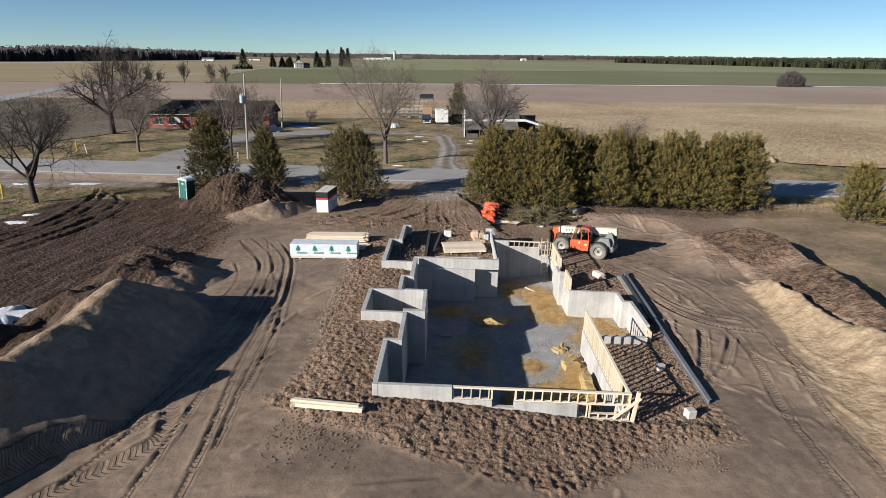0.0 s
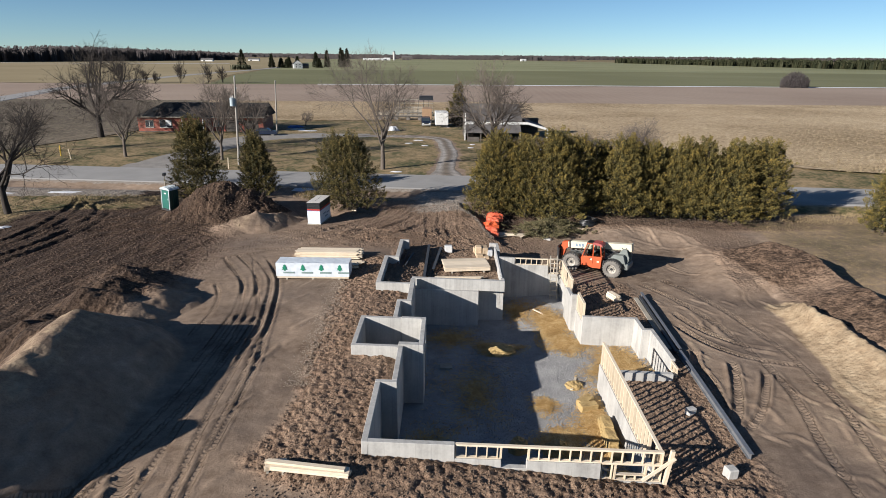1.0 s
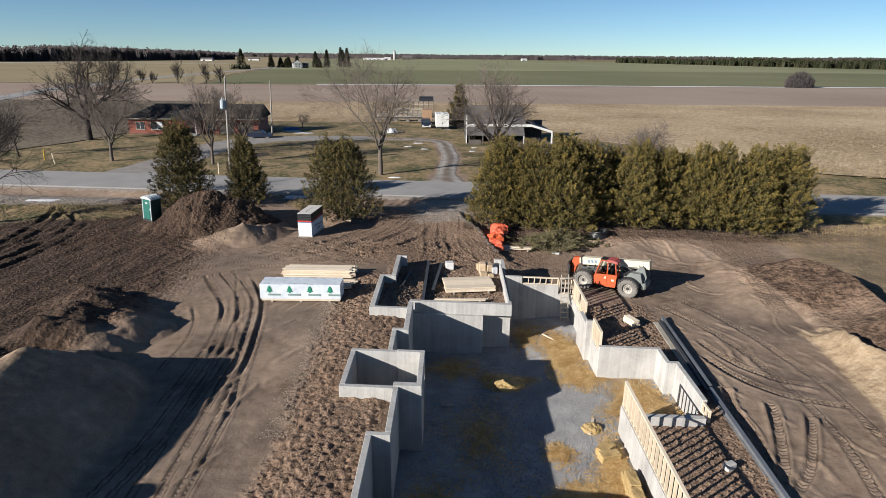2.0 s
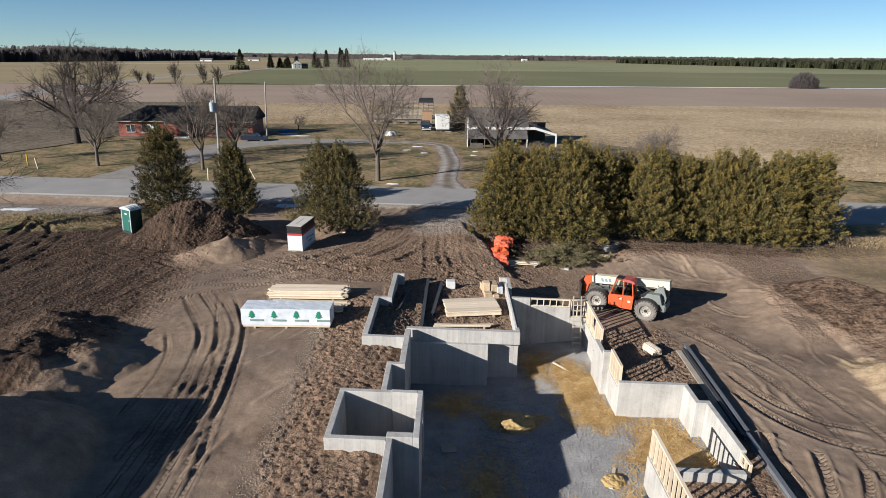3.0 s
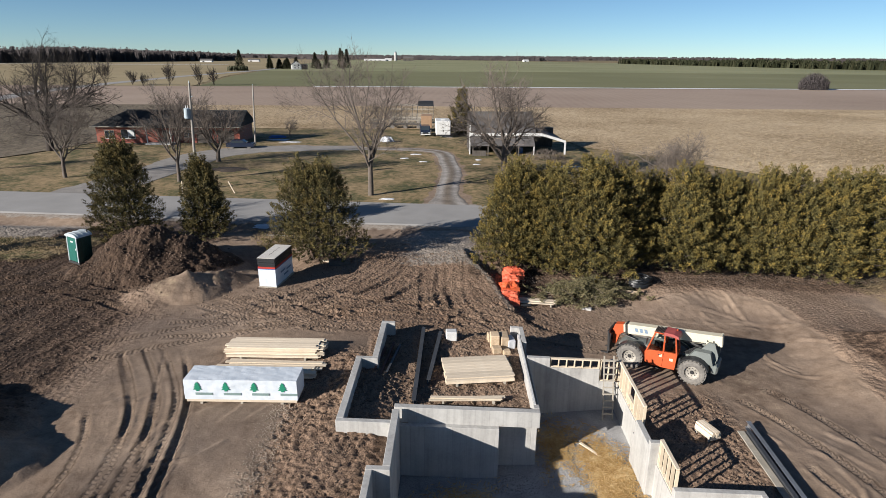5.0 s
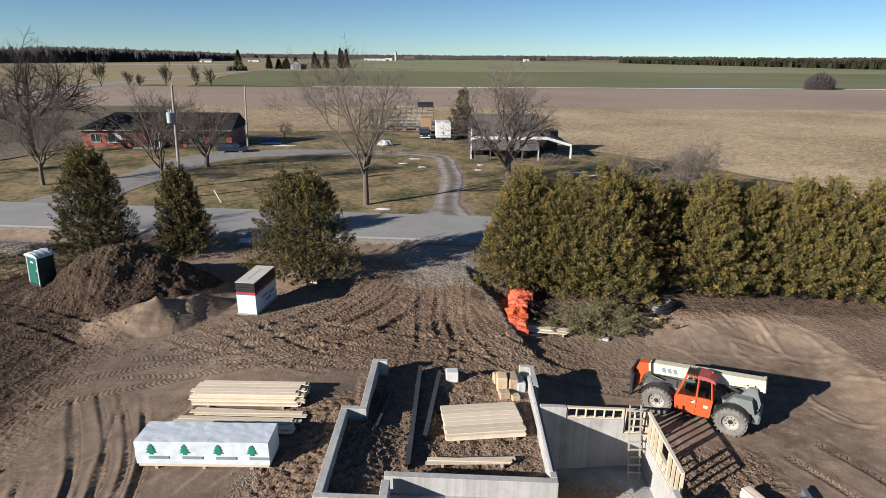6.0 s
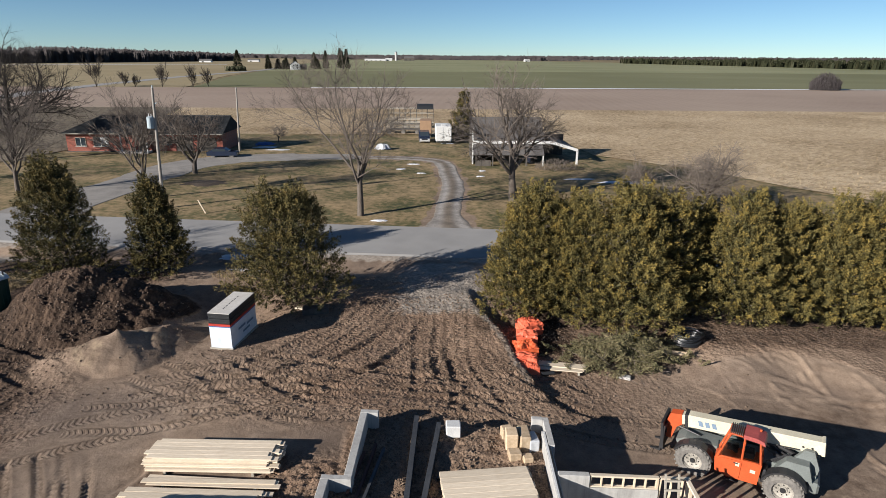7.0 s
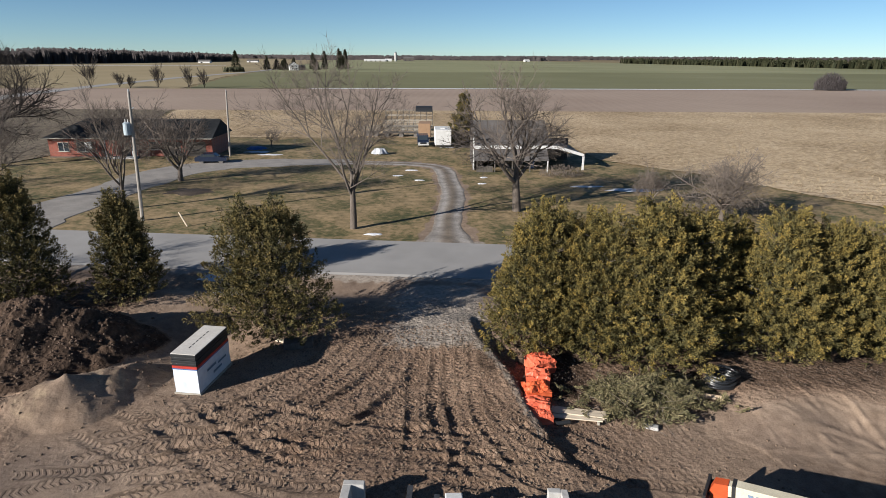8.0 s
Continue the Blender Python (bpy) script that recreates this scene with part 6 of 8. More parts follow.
def brush_heap():
    """Cut cedar boughs thrown on a heap: each a bent stem with sprays on both sides."""
    rnd = random.Random(8)
    b = on_ground("brush_heap", 10.9, 57.5)
    tagged(b, "heap of cut cedar boughs and bare branches", "brush heap")
    stems, green = ([], []), ([], [])

    def rod(p, q, r):
        d = (q - p).normalized()
        s = d.orthogonal().normalized() * r
        u = d.cross(s)
        i = len(stems[0])
        for c, k in ((p, 1.0), (q, 0.7)):
            stems[0].extend((c + s * k, c - s * 0.5 * k + u * 0.87 * k, c - s * 0.5 * k - u * 0.87 * k))
        for k in range(3):
            stems[1].append((i + k, i + (k + 1) % 3, i + 3 + (k + 1) % 3, i + 3 + k))

    for k in range(230):
        x, y = rnd.gauss(0, 1.75), rnd.gauss(0, 0.85)
        top = 1.55 * math.exp(-((x - 0.5) / 2.7) ** 2 - (y / 1.25) ** 2) * (0.8 + 0.4 * noise.noise(Vector((x, y, 2))))
        z = 0.08 + top * math.sqrt(rnd.random())
        a, e, L = rnd.uniform(0, 6.28), rnd.gauss(0.05, 0.3), rnd.uniform(0.7, 1.9)
        d = Vector((math.cos(a) * math.cos(e), math.sin(a) * math.cos(e), math.sin(e)))
        p = Vector((x, y, z)) - d * L / 2
        bare = k % 5 == 0
        for j in range(6):
            d = (d + Vector((rnd.gauss(0, 0.12), rnd.gauss(0, 0.12), rnd.gauss(-0.04, 0.1)))).normalized()
            q = p + d * L / 6
            q.z = max(q.z, 0.03)
            rod(p, q, rnd.uniform(0.009, 0.02) * (1.1 - j * 0.12))
            side = d.cross(Vector((0, 0, 1))).normalized()
            for m in range(0 if bare else 34):
                s = rnd.choice((-1, 1))
                c = p.lerp(q, rnd.random()) + side * s * abs(rnd.gauss(0, 0.11)) + Vector((0, 0, rnd.gauss(0, 0.035)))
                w = (d * 0.7 + side * s * 0.8 + Vector((0, 0, rnd.gauss(0, 0.3)))).normalized()
                l2 = rnd.uniform(0.08, 0.2)
                t = w.cross(Vector((rnd.gauss(0, 0.5), rnd.gauss(0, 0.5), 1))).normalized() * l2 * 0.2
                i = len(green[0])
                green[0].extend((c - t, c + t, c + w * l2))
                green[1].append((i, i + 1, i + 2))
            p = q
    br = mesh_object("bare_wood", stems[0], stems[1], TWIG, b, "bare grey branches")
    br["kind"] = "stuff"
    lv = mesh_object("bough", green[0], green[1], CUTGREEN, b, "olive cedar boughs")
    lv["kind"] = "stuff"


brush_heap()
log = part("log", tube((13.0, 57.9, ground_z(13.0, 57.9) + 0.22), (14.7, 57.2, ground_z(14.7, 57.2) + 0.14), 0.15, 0.12, 10), OFFCUT)
tagged(log, "bare pinkish log lying beside the brush heap", "log")
def pipe_coil(x, y, turn):
    """A slumped coil of corrugated drain pipe."""
    c = on_ground("drain_pipe_coil", x, y, turn)
    tagged(c, "slumped coil of black corrugated drain pipe", "drain pipe")
    rnd = random.Random(4)
    for k in range(6):
        bm = bmesh.new()
        R, z, ox, oy = 0.62 - 0.05 * rnd.random(), 0.08 + 0.1 * k, 0.05 * k, rnd.uniform(-0.06, 0.06)
        ring = [Vector((ox + 1.25 * R * math.cos(q), oy + R * math.sin(q), z + 0.06 * math.sin(2 * q + k))) for q in np.linspace(0, 2 * math.pi, 37)]
        for p, q in zip(ring, ring[1:]):
            add_tube(bm, p, q, 0.075, 0.066, 8, False)
        part("coil_loop", bm, BLACKPLASTIC, c)


pipe_coil(15.0, 58.4, 20)
rough_block("pale_stone", "pale flat stone lying on earth", "stone", 10.7, 55.7, (0.75, 0.35, 0.18), -25, CONCRETE)
rough_block("plank_offcut", "pale board end lying by the cedar", "board", -7.3, 62.4, (1.5, 0.4, 0.08), -20, LUMBER)
rough_block("root_clump", "brown root clump beside the cedar", "root", -6.6, 61.9, (1.6, 0.8, 0.4), 10, BARK)
pipe = part("black_pipe", tube((6.35, 55.6, ground_z(6.35, 55.6) + 0.09), (7.0, 55.7, ground_z(7, 55.7) + 0.09), 0.1, 0.1, 12), BLACKPLASTIC)
tagged(pipe, "short black pipe beside weathered boards", "pipe")


# ---- straw and ladder in the basement ----


def straw_bale(u, v, z, turn, L=0.95, seed=0):
    bm = box((-L / 2, -0.24, 0), (L / 2, 0.24, 0.38), None, 0.03)
    bmesh.ops.subdivide_edges(bm, edges=bm.edges[:], cuts=3, use_grid_fill=True)
    for q in bm.verts:
        q.co += 0.035 * noise.noise_vector(q.co * 7 + Vector((seed, 0, 0)))
    ob = part("straw_bale", bm, STRAW)
    ob.matrix_basis = F @ pose(u, v, z, 0, 0, turn)
    return tagged(ob, "golden straw bale on the basement floor", "straw bale", "straw bales")


def floor_z(u):
    """The stone floor is banked up towards the low side."""
    return FLOOR + 0.02 + 0.35 * float(smooth_step(3, 9, np.array(u)))


def straw_heap(u, v, a, b, h, turn, seed):
    bm = bmesh.new()
    bmesh.ops.create_icosphere(bm, subdivisions=4, radius=1.0)
    for q in bm.verts:
        k = 1 + 0.22 * noise.noise(q.co * 2.2 + Vector((seed, 0, 0))) + 0.1 * noise.noise(q.co * 7)
        q.co = Vector((q.co.x * a * k, q.co.y * b * k, max(q.co.z, -0.1) * h * k + 0.04 * noise.noise(q.co * 14)))
    ob = part("straw_heap", bm, STRAW)
    ob.matrix_basis = F @ pose(u, v, floor_z(u) + 0.02, 0, 0, turn)
    return tagged(ob, "loose heap of golden straw on the basement floor", "straw heap", kind="stuff")


straw_heap(3.4, 37.5, 0.95, 0.42, 0.5, 14, 6)
straw_heap(3.45, 28.0, 0.5, 0.42, 0.6, 0, 2)
straw_heap(5.2, 27.8, 0.6, 0.42, 0.55, 10, 3)
straw_heap(7.1, 33.3, 0.5, 0.45, 0.22, 10, 4)
for k, (u, v, h, a) in enumerate(((7.75, 29.3, 0, 85), (7.7, 28.3, 0, 92), (7.72, 27.3, 0, 88), (7.75, 28.9, 0.37, 88), (7.7, 27.9, 0.37, 92), (7.35, 31.0, 0, 15), (7.3, 31.5, 0.0, 40), (7.5, 25.6, 0, 5), (7.9, 25.0, 0, 60))):
    straw_bale(u, v, floor_z(u) + h, a, seed=k)


def straw_scatter(name, u, v, ru, rv, n, seed, thick=0.12):
    rs = np.random.RandomState(seed)
    n = int(2.4 * n)
    r, a = np.minimum(np.abs(rs.normal(0, 0.5, n)), 1.3), rs.uniform(0, 6.283, n)
    x, y = u + ru * r * np.cos(a) * (1 + 0.25 * np.sin(3 * a + seed)), v + rv * r * np.sin(a) * (1 + 0.2 * np.cos(2 * a + seed))
    keep = inside(x, y, BASEMENT)
    x, y, r = x[keep], y[keep], r[keep]
    n = len(x)
    z = FLOOR + 0.04 + 0.35 * smooth_step(3, 9, x) + thick * np.maximum(1 - r * r, 0.05) * rs.rand(n)
    t, L, w = rs.uniform(0, 6.283, n), rs.uniform(0.05, 0.14, n), rs.uniform(0.008, 0.02, n)
    dz = rs.uniform(-0.3, 0.3, n) * L
    dx, dy, px, py = np.cos(t) * L, np.sin(t) * L, -np.sin(t) * w, np.cos(t) * w
    V = np.stack([np.stack([x - dx - px, y - dy - py, z - dz * 0.3], 1), np.stack([x + dx - px, y + dy - py, z + dz], 1), np.stack([x + dx + px, y + dy + py, z + dz], 1), np.stack([x - dx + px, y - dy + py, z - dz * 0.3], 1)], 1)
    ob = loose_object(name, V, 4, STRAWBITS)
    ob.matrix_basis = F
    return tagged(ob, "loose golden straw strewn over crushed stone", "straw", kind="stuff")


for k, (u, v, ru, rv, n) in enumerate(((7.0, 41.0, 1.3, 3.4, 5500), (7.6, 38.2, 1.3, 1.2, 2600), (10.2, 35.2, 1.9, 2.6, 6500), (7.5, 29.5, 0.9, 3.0, 3800), (5.6, 28.3, 1.3, 1.6, 2200), (5.0, 43.6, 1.2, 2.6, 900), (3.2, 38.0, 1.3, 0.8, 3600), (5.2, 31.6, 0.8, 0.9, 600), (4.4, 25.8, 1.2, 1.0, 1500), (0.3, 39.4, 2.4, 1.6, 900), (-1.0, 27.5, 1.6, 2.6, 1200), (1.6, 33.0, 2.6, 5.0, 1000))):
    straw_scatter("loose_straw", u, v, ru, rv, n, 20 + k, 0.14 if k == 6 else 0.1)


def loose_stone():
    rnd = random.Random(77)
    vs, fs = [], []
    for k in range(17000):
        x, y = rnd.uniform(1.5, 8.2), rnd.uniform(25, 44)
        if k % 4 == 0:
            x, y = rnd.uniform(-2.8, 8.2), rnd.uniform(24.2, 41)
        if not point_in(x, y, BASEMENT):
            continue
        s = rnd.uniform(0.014, 0.036)
        c = Vector((x, y, floor_z(x) + s * 0.3))
        q = Euler((rnd.uniform(0, 6), rnd.uniform(0, 6), rnd.uniform(0, 6))).to_matrix()
        i = len(vs)
        vs += [c + q @ Vector(p) * s for p in ((1, 0, -0.4), (-0.6, 0.9, -0.4), (-0.6, -0.9, -0.4), (0, 0, 0.9))]
        fs += [(i, i + 1, i + 3), (i + 1, i + 2, i + 3), (i + 2, i, i + 3), (i, i + 2, i + 1)]
    ob = mesh_object("crushed_stone", vs, fs, PEBBLE)
    ob.matrix_basis = F
    tagged(ob, "grey crushed stone spread on the basement floor", "gravel", kind="stuff")


loose_stone()


def ladder():
    l = tagged(empty("ladder", F @ pose(7.9, 45.5, floor_z(7.9), -14, 0, 0)), "wooden ladder leaning on the far concrete wall", "ladder")
    for s in (-0.24, 0.24):
        part("rail", box((s - 0.03, -0.02, 0), (s + 0.03, 0.05, 3.3)), BOARD, l)
    for k in range(9):
        part("rung", box((-0.3, -0.06, 0.3 + k * 0.34), (0.3, -0.021, 0.37 + k * 0.34)), BOARD, l)


ladder()
pb = part("foam_board", box((-0.35, -0.3, 0), (0.35, 0.3, 0.05), None, 0.006), BOARD)
pb.matrix_basis = F @ pose(-0.05, 35.7, floor_z(0) + 0.03, 0, 0, 4)
tagged(pb, "pale square board lying on the basement floor", "board")
for k, (u, v, L, a) in enumerate(((7.0, 26.4, 1.6, -40), (6.6, 43.1, 1.4, -50), (-1.4, 26.2, 1.0, 20), (0.3, 25.5, 1.4, 25), (7.1, 33.5, 1.5, 70))):
    q = part("loose_plank", plank((-L / 2, -0.07, 0), (L / 2, 0.07, 0.04)), LUMBER if k != 2 else BOARD)
    q.matrix_basis = F @ pose(u, v, floor_z(u) + 0.05, 0, 2, a)
    tagged(q, "loose plank lying on the basement floor", "plank")
q = part("dark_plank", plank((-0.7, -0.15, 0), (0.7, 0.15, 0.06)), BLACKPLASTIC)
q.matrix_basis = F @ pose(-1.9, 25.6, floor_z(0) + 0.04, 0, 0, 3)
tagged(q, "dark wet board lying on the basement floor", "board")


# ---- clods of earth ----
def clod_field(label, n, seed, place, size, mat=None):
    rnd = random.Random(seed)
    vs, fs = [], []
    corners = ((1, 0.1, -0.5), (-0.5, 0.95, -0.5), (-0.6, -0.85, -0.5), (0.5, 0.5, 0.55), (-0.7, 0.1, 0.5), (0.35, -0.6, 0.6))
    tris = ((0, 1, 3), (1, 2, 4), (2, 0, 5), (3, 4, 5), (0, 3, 5), (1, 4, 3), (2, 5, 4))
    for k in range(n):
        x, y = place(rnd)
        s = size * rnd.uniform(0.4, 1.3) ** 1.5
        q = Matrix.Rotation(rnd.uniform(0, 6.28), 3, "Z") @ Matrix.Rotation(rnd.uniform(-0.6, 0.6), 3, "X")
        c = Vector((x, y, ground_z(x, y) + s * 0.2))
        i = len(vs)
        vs += [c + q @ Vector((a * rnd.uniform(0.7, 1.3), b * rnd.uniform(0.7, 1.3), d)) * s for a, b, d in corners]
        fs += [(i + a, i + b, i + d) for a, b, d in tris]
    return tagged(mesh_object("earth_clods", vs, fs, mat or CLODS), label, "clods", kind="stuff")


def along_walls(r):
    u, v = (r.uniform(-7.2, -3.4), r.uniform(19, 47)) if r.random() < 0.5 else (r.uniform(-6.5, 12), r.uniform(20.6, 23.6))
    if -5.1 < u < -3 and 31.4 < v < 35.5:
        u -= 2
    p = F @ Vector((u, v, 0))
    return p.x, p.y


def in_garage(r):
    p = F @ Vector((r.uniform(-4.2, 3.5), r.uniform(42.8, 51), 0))
    return p.x, p.y


def low_strip(r):
    p = F @ Vector((r.uniform(8.8, 13), r.choice((r.uniform(24, 31.6), r.uniform(38.6, 46))), 0))
    return p.x, p.y


clod_field("trodden clods of brown earth along the walls", 5000, 1, along_walls, 0.04)
clod_field("clods of brown earth inside the garage walls", 3000, 2, in_garage, 0.05)
clod_field("small clods on the low strip by the stud wall", 2000, 3, low_strip, 0.045)
clod_field("clods of churned earth at the site entrance", 6000, 4, lambda r: (r.gauss(0, 7), r.uniform(50.5, 64)), 0.05)
clod_field("clods of dark field mud beside the spoil heap", 5000, 5, lambda r: (r.uniform(-36, -17), r.uniform(38, 60)), 0.05, DARKCLODS)
clod_field("pale stony windrow at the edge of the trodden strip", 5200, 7, lambda r: (r.gauss(-6.35, 0.34) + 0.5 * math.sin(r.random()), r.uniform(29, 43)), 0.026, GRITSTONE)
clod_field("clods and stones on the dark earth heap", 700, 6, lambda r: (r.gauss(-19.6, 2.4), r.gauss(60.6, 1.8)), 0.07, DARKCLODS)


# ---- trees ----
def plume_mesh(name, h, r, seed, leaders, power, n, per, frond):
    """A cedar crown: upswept plumes of small fronds on a lobed, many-pointed form, over inner sprays darkened like
    inner shade.
    """
    rs = np.random.RandomState(seed)
    tops = np.stack([rs.uniform(-0.5, 0.5, leaders) * r, rs.uniform(-0.5, 0.5, leaders) * r, h * rs.uniform(0.8, 0.98, leaders), r * rs.uniform(0.5, 0.74, leaders)], 1)
    tops[0] = (0, 0, h, r * 0.8)

    def places(count, lo, hi, low):
        t = tops[rs.randint(0, leaders, count)]
        f = low + (0.97 - low) * rs.rand(count) ** 0.92
        prof = (1 - f) ** power * np.minimum(1.0, 0.74 + 1.1 * f)
        a = rs.uniform(0, 2 * np.pi, count)
        lobe = 1 + 0.13 * np.sin(3 * a + seed + 4 * f) + 0.11 * np.sin(7 * a - 9 * f + seed) + 0.08 * np.sin(13 * a + 17 * f)
        q = t[:, 3] * 1.18 * prof * lobe * rs.uniform(lo, hi, count)
        low_in = 0.5 + 0.5 * (1 - f)
        c = np.stack([t[:, 0] * low_in + q * np.cos(a), t[:, 1] * low_in + q * np.sin(a), f * t[:, 2]], 1)
        return c, np.stack([np.cos(a), np.sin(a), 0 * a], 1), f

    c, out, f = places(n, 0.7, 0.95, 0.06)
    up = (0.45 + 0.75 * f + rs.normal(0, 0.16, n))[:, None] * np.array([0, 0, 1.0])
    axis = out * (1.0 - 0.55 * f)[:, None] + up + rs.normal(0, 0.2, (n, 3))
    axis /= np.linalg.norm(axis, axis=1)[:, None]
    length = rs.uniform(0.4, 0.95, n) * (0.72 + 0.1 * r)
    fat = length * rs.uniform(0.24, 0.36, n)
    k = np.repeat(np.arange(n), per)
    m = len(k)
    t = rs.rand(m) ** 0.85
    spin = rs.normal(0, 1, (m, 3))
    spin -= (spin * axis[k]).sum(1)[:, None] * axis[k]
    spin /= np.linalg.norm(spin, axis=1)[:, None]
    base = c[k] + axis[k] * (t * length[k])[:, None] + spin * (fat[k] * (1 - t) ** 0.6 * np.sqrt(rs.rand(m)))[:, None]
    way = axis[k] * 0.8 + spin * 0.75 + rs.normal(0, 0.3, (m, 3))
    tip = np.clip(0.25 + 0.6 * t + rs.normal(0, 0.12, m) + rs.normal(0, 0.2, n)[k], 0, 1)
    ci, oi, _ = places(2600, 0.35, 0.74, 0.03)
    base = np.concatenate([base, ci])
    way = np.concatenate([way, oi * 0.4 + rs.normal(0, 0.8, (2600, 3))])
    # golden tips are growth; the inner sprays' dark tone is shade put into colour
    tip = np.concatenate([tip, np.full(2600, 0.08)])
    way /= np.linalg.norm(way, axis=1)[:, None]
    m2 = len(base)
    side = np.cross(way, rs.normal(0, 1, (m2, 3)))
    side /= np.linalg.norm(side, axis=1)[:, None]
    L = rs.uniform(*frond, m2)
    L[m:] *= 2.6
    w = side * (L * rs.uniform(0.18, 0.3, m2))[:, None]
    V = np.stack([base - w, base + w, base + way * L[:, None]], 1).reshape(-1, 3)
    me = loose_faces(name, V, 3)
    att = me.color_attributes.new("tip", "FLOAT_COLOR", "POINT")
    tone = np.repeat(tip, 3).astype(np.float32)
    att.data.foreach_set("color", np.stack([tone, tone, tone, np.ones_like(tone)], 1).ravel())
    return me


def crown_core(h, r, seed, power):
    """Inner boughs."""
    rnd = random.Random(seed)
    bm = bmesh.new()
    for k in range(60):
        f = 0.03 + 0.8 * rnd.random()
        a, q = rnd.uniform(0, 6.283), r * 0.72 * (1 - f) ** power
        add_tube(bm, (0, 0, f * h), (q * math.cos(a), q * math.sin(a), f * h + 0.5 * q), 0.05, 0.012, 4, False)
    return bm


def cedar(label, x, y, h, r, seed, leaders, power=0.55, per=70, n=800, mat=None, category="cedar tree", group="", frond=(0.06, 0.15)):
    t = on_ground("cedar_tree", x, y, 0)
    tagged(t, label, category, group)
    part("trunk", tube((0, 0, -0.2), (0, 0, h * 0.8), 0.16, 0.03, 8), BARK, t)
    part("inner_bough", crown_core(h, r, seed, power), TWIG, t)
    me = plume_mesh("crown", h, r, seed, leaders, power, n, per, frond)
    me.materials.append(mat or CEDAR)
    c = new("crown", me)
    c.parent = t
    return t


HEDGE = "clipped-looking row of tall olive cedars"
HEDGE_LABEL = "tall dense olive cedar in a roadside hedge row"
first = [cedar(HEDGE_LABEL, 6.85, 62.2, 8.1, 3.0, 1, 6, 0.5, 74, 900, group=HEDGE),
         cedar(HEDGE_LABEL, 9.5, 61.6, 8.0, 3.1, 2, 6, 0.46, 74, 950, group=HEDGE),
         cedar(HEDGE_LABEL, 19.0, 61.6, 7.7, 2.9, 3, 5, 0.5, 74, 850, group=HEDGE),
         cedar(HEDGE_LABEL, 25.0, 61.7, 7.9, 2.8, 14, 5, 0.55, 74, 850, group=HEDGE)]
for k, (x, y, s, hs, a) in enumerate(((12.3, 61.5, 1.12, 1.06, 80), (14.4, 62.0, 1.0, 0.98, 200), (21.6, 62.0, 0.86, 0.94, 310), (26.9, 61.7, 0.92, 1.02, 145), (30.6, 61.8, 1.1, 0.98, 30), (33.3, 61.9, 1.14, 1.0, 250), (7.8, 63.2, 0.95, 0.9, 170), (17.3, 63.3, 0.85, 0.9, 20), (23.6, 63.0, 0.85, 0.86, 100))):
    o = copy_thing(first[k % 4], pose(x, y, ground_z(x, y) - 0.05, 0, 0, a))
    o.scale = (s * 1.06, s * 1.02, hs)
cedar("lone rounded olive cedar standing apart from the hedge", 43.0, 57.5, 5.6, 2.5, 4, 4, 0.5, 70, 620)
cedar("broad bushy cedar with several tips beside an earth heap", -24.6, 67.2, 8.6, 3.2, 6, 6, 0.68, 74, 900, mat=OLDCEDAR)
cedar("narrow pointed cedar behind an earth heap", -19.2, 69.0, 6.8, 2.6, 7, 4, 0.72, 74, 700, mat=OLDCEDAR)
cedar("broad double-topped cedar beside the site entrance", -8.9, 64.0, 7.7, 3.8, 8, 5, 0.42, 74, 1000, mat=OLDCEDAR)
cedar("dense pointed evergreen close to the drive shed", 5.9, 139.0, 8.8, 2.6, 9, 3, 0.6, 60, 220, frond=(0.2, 0.42))


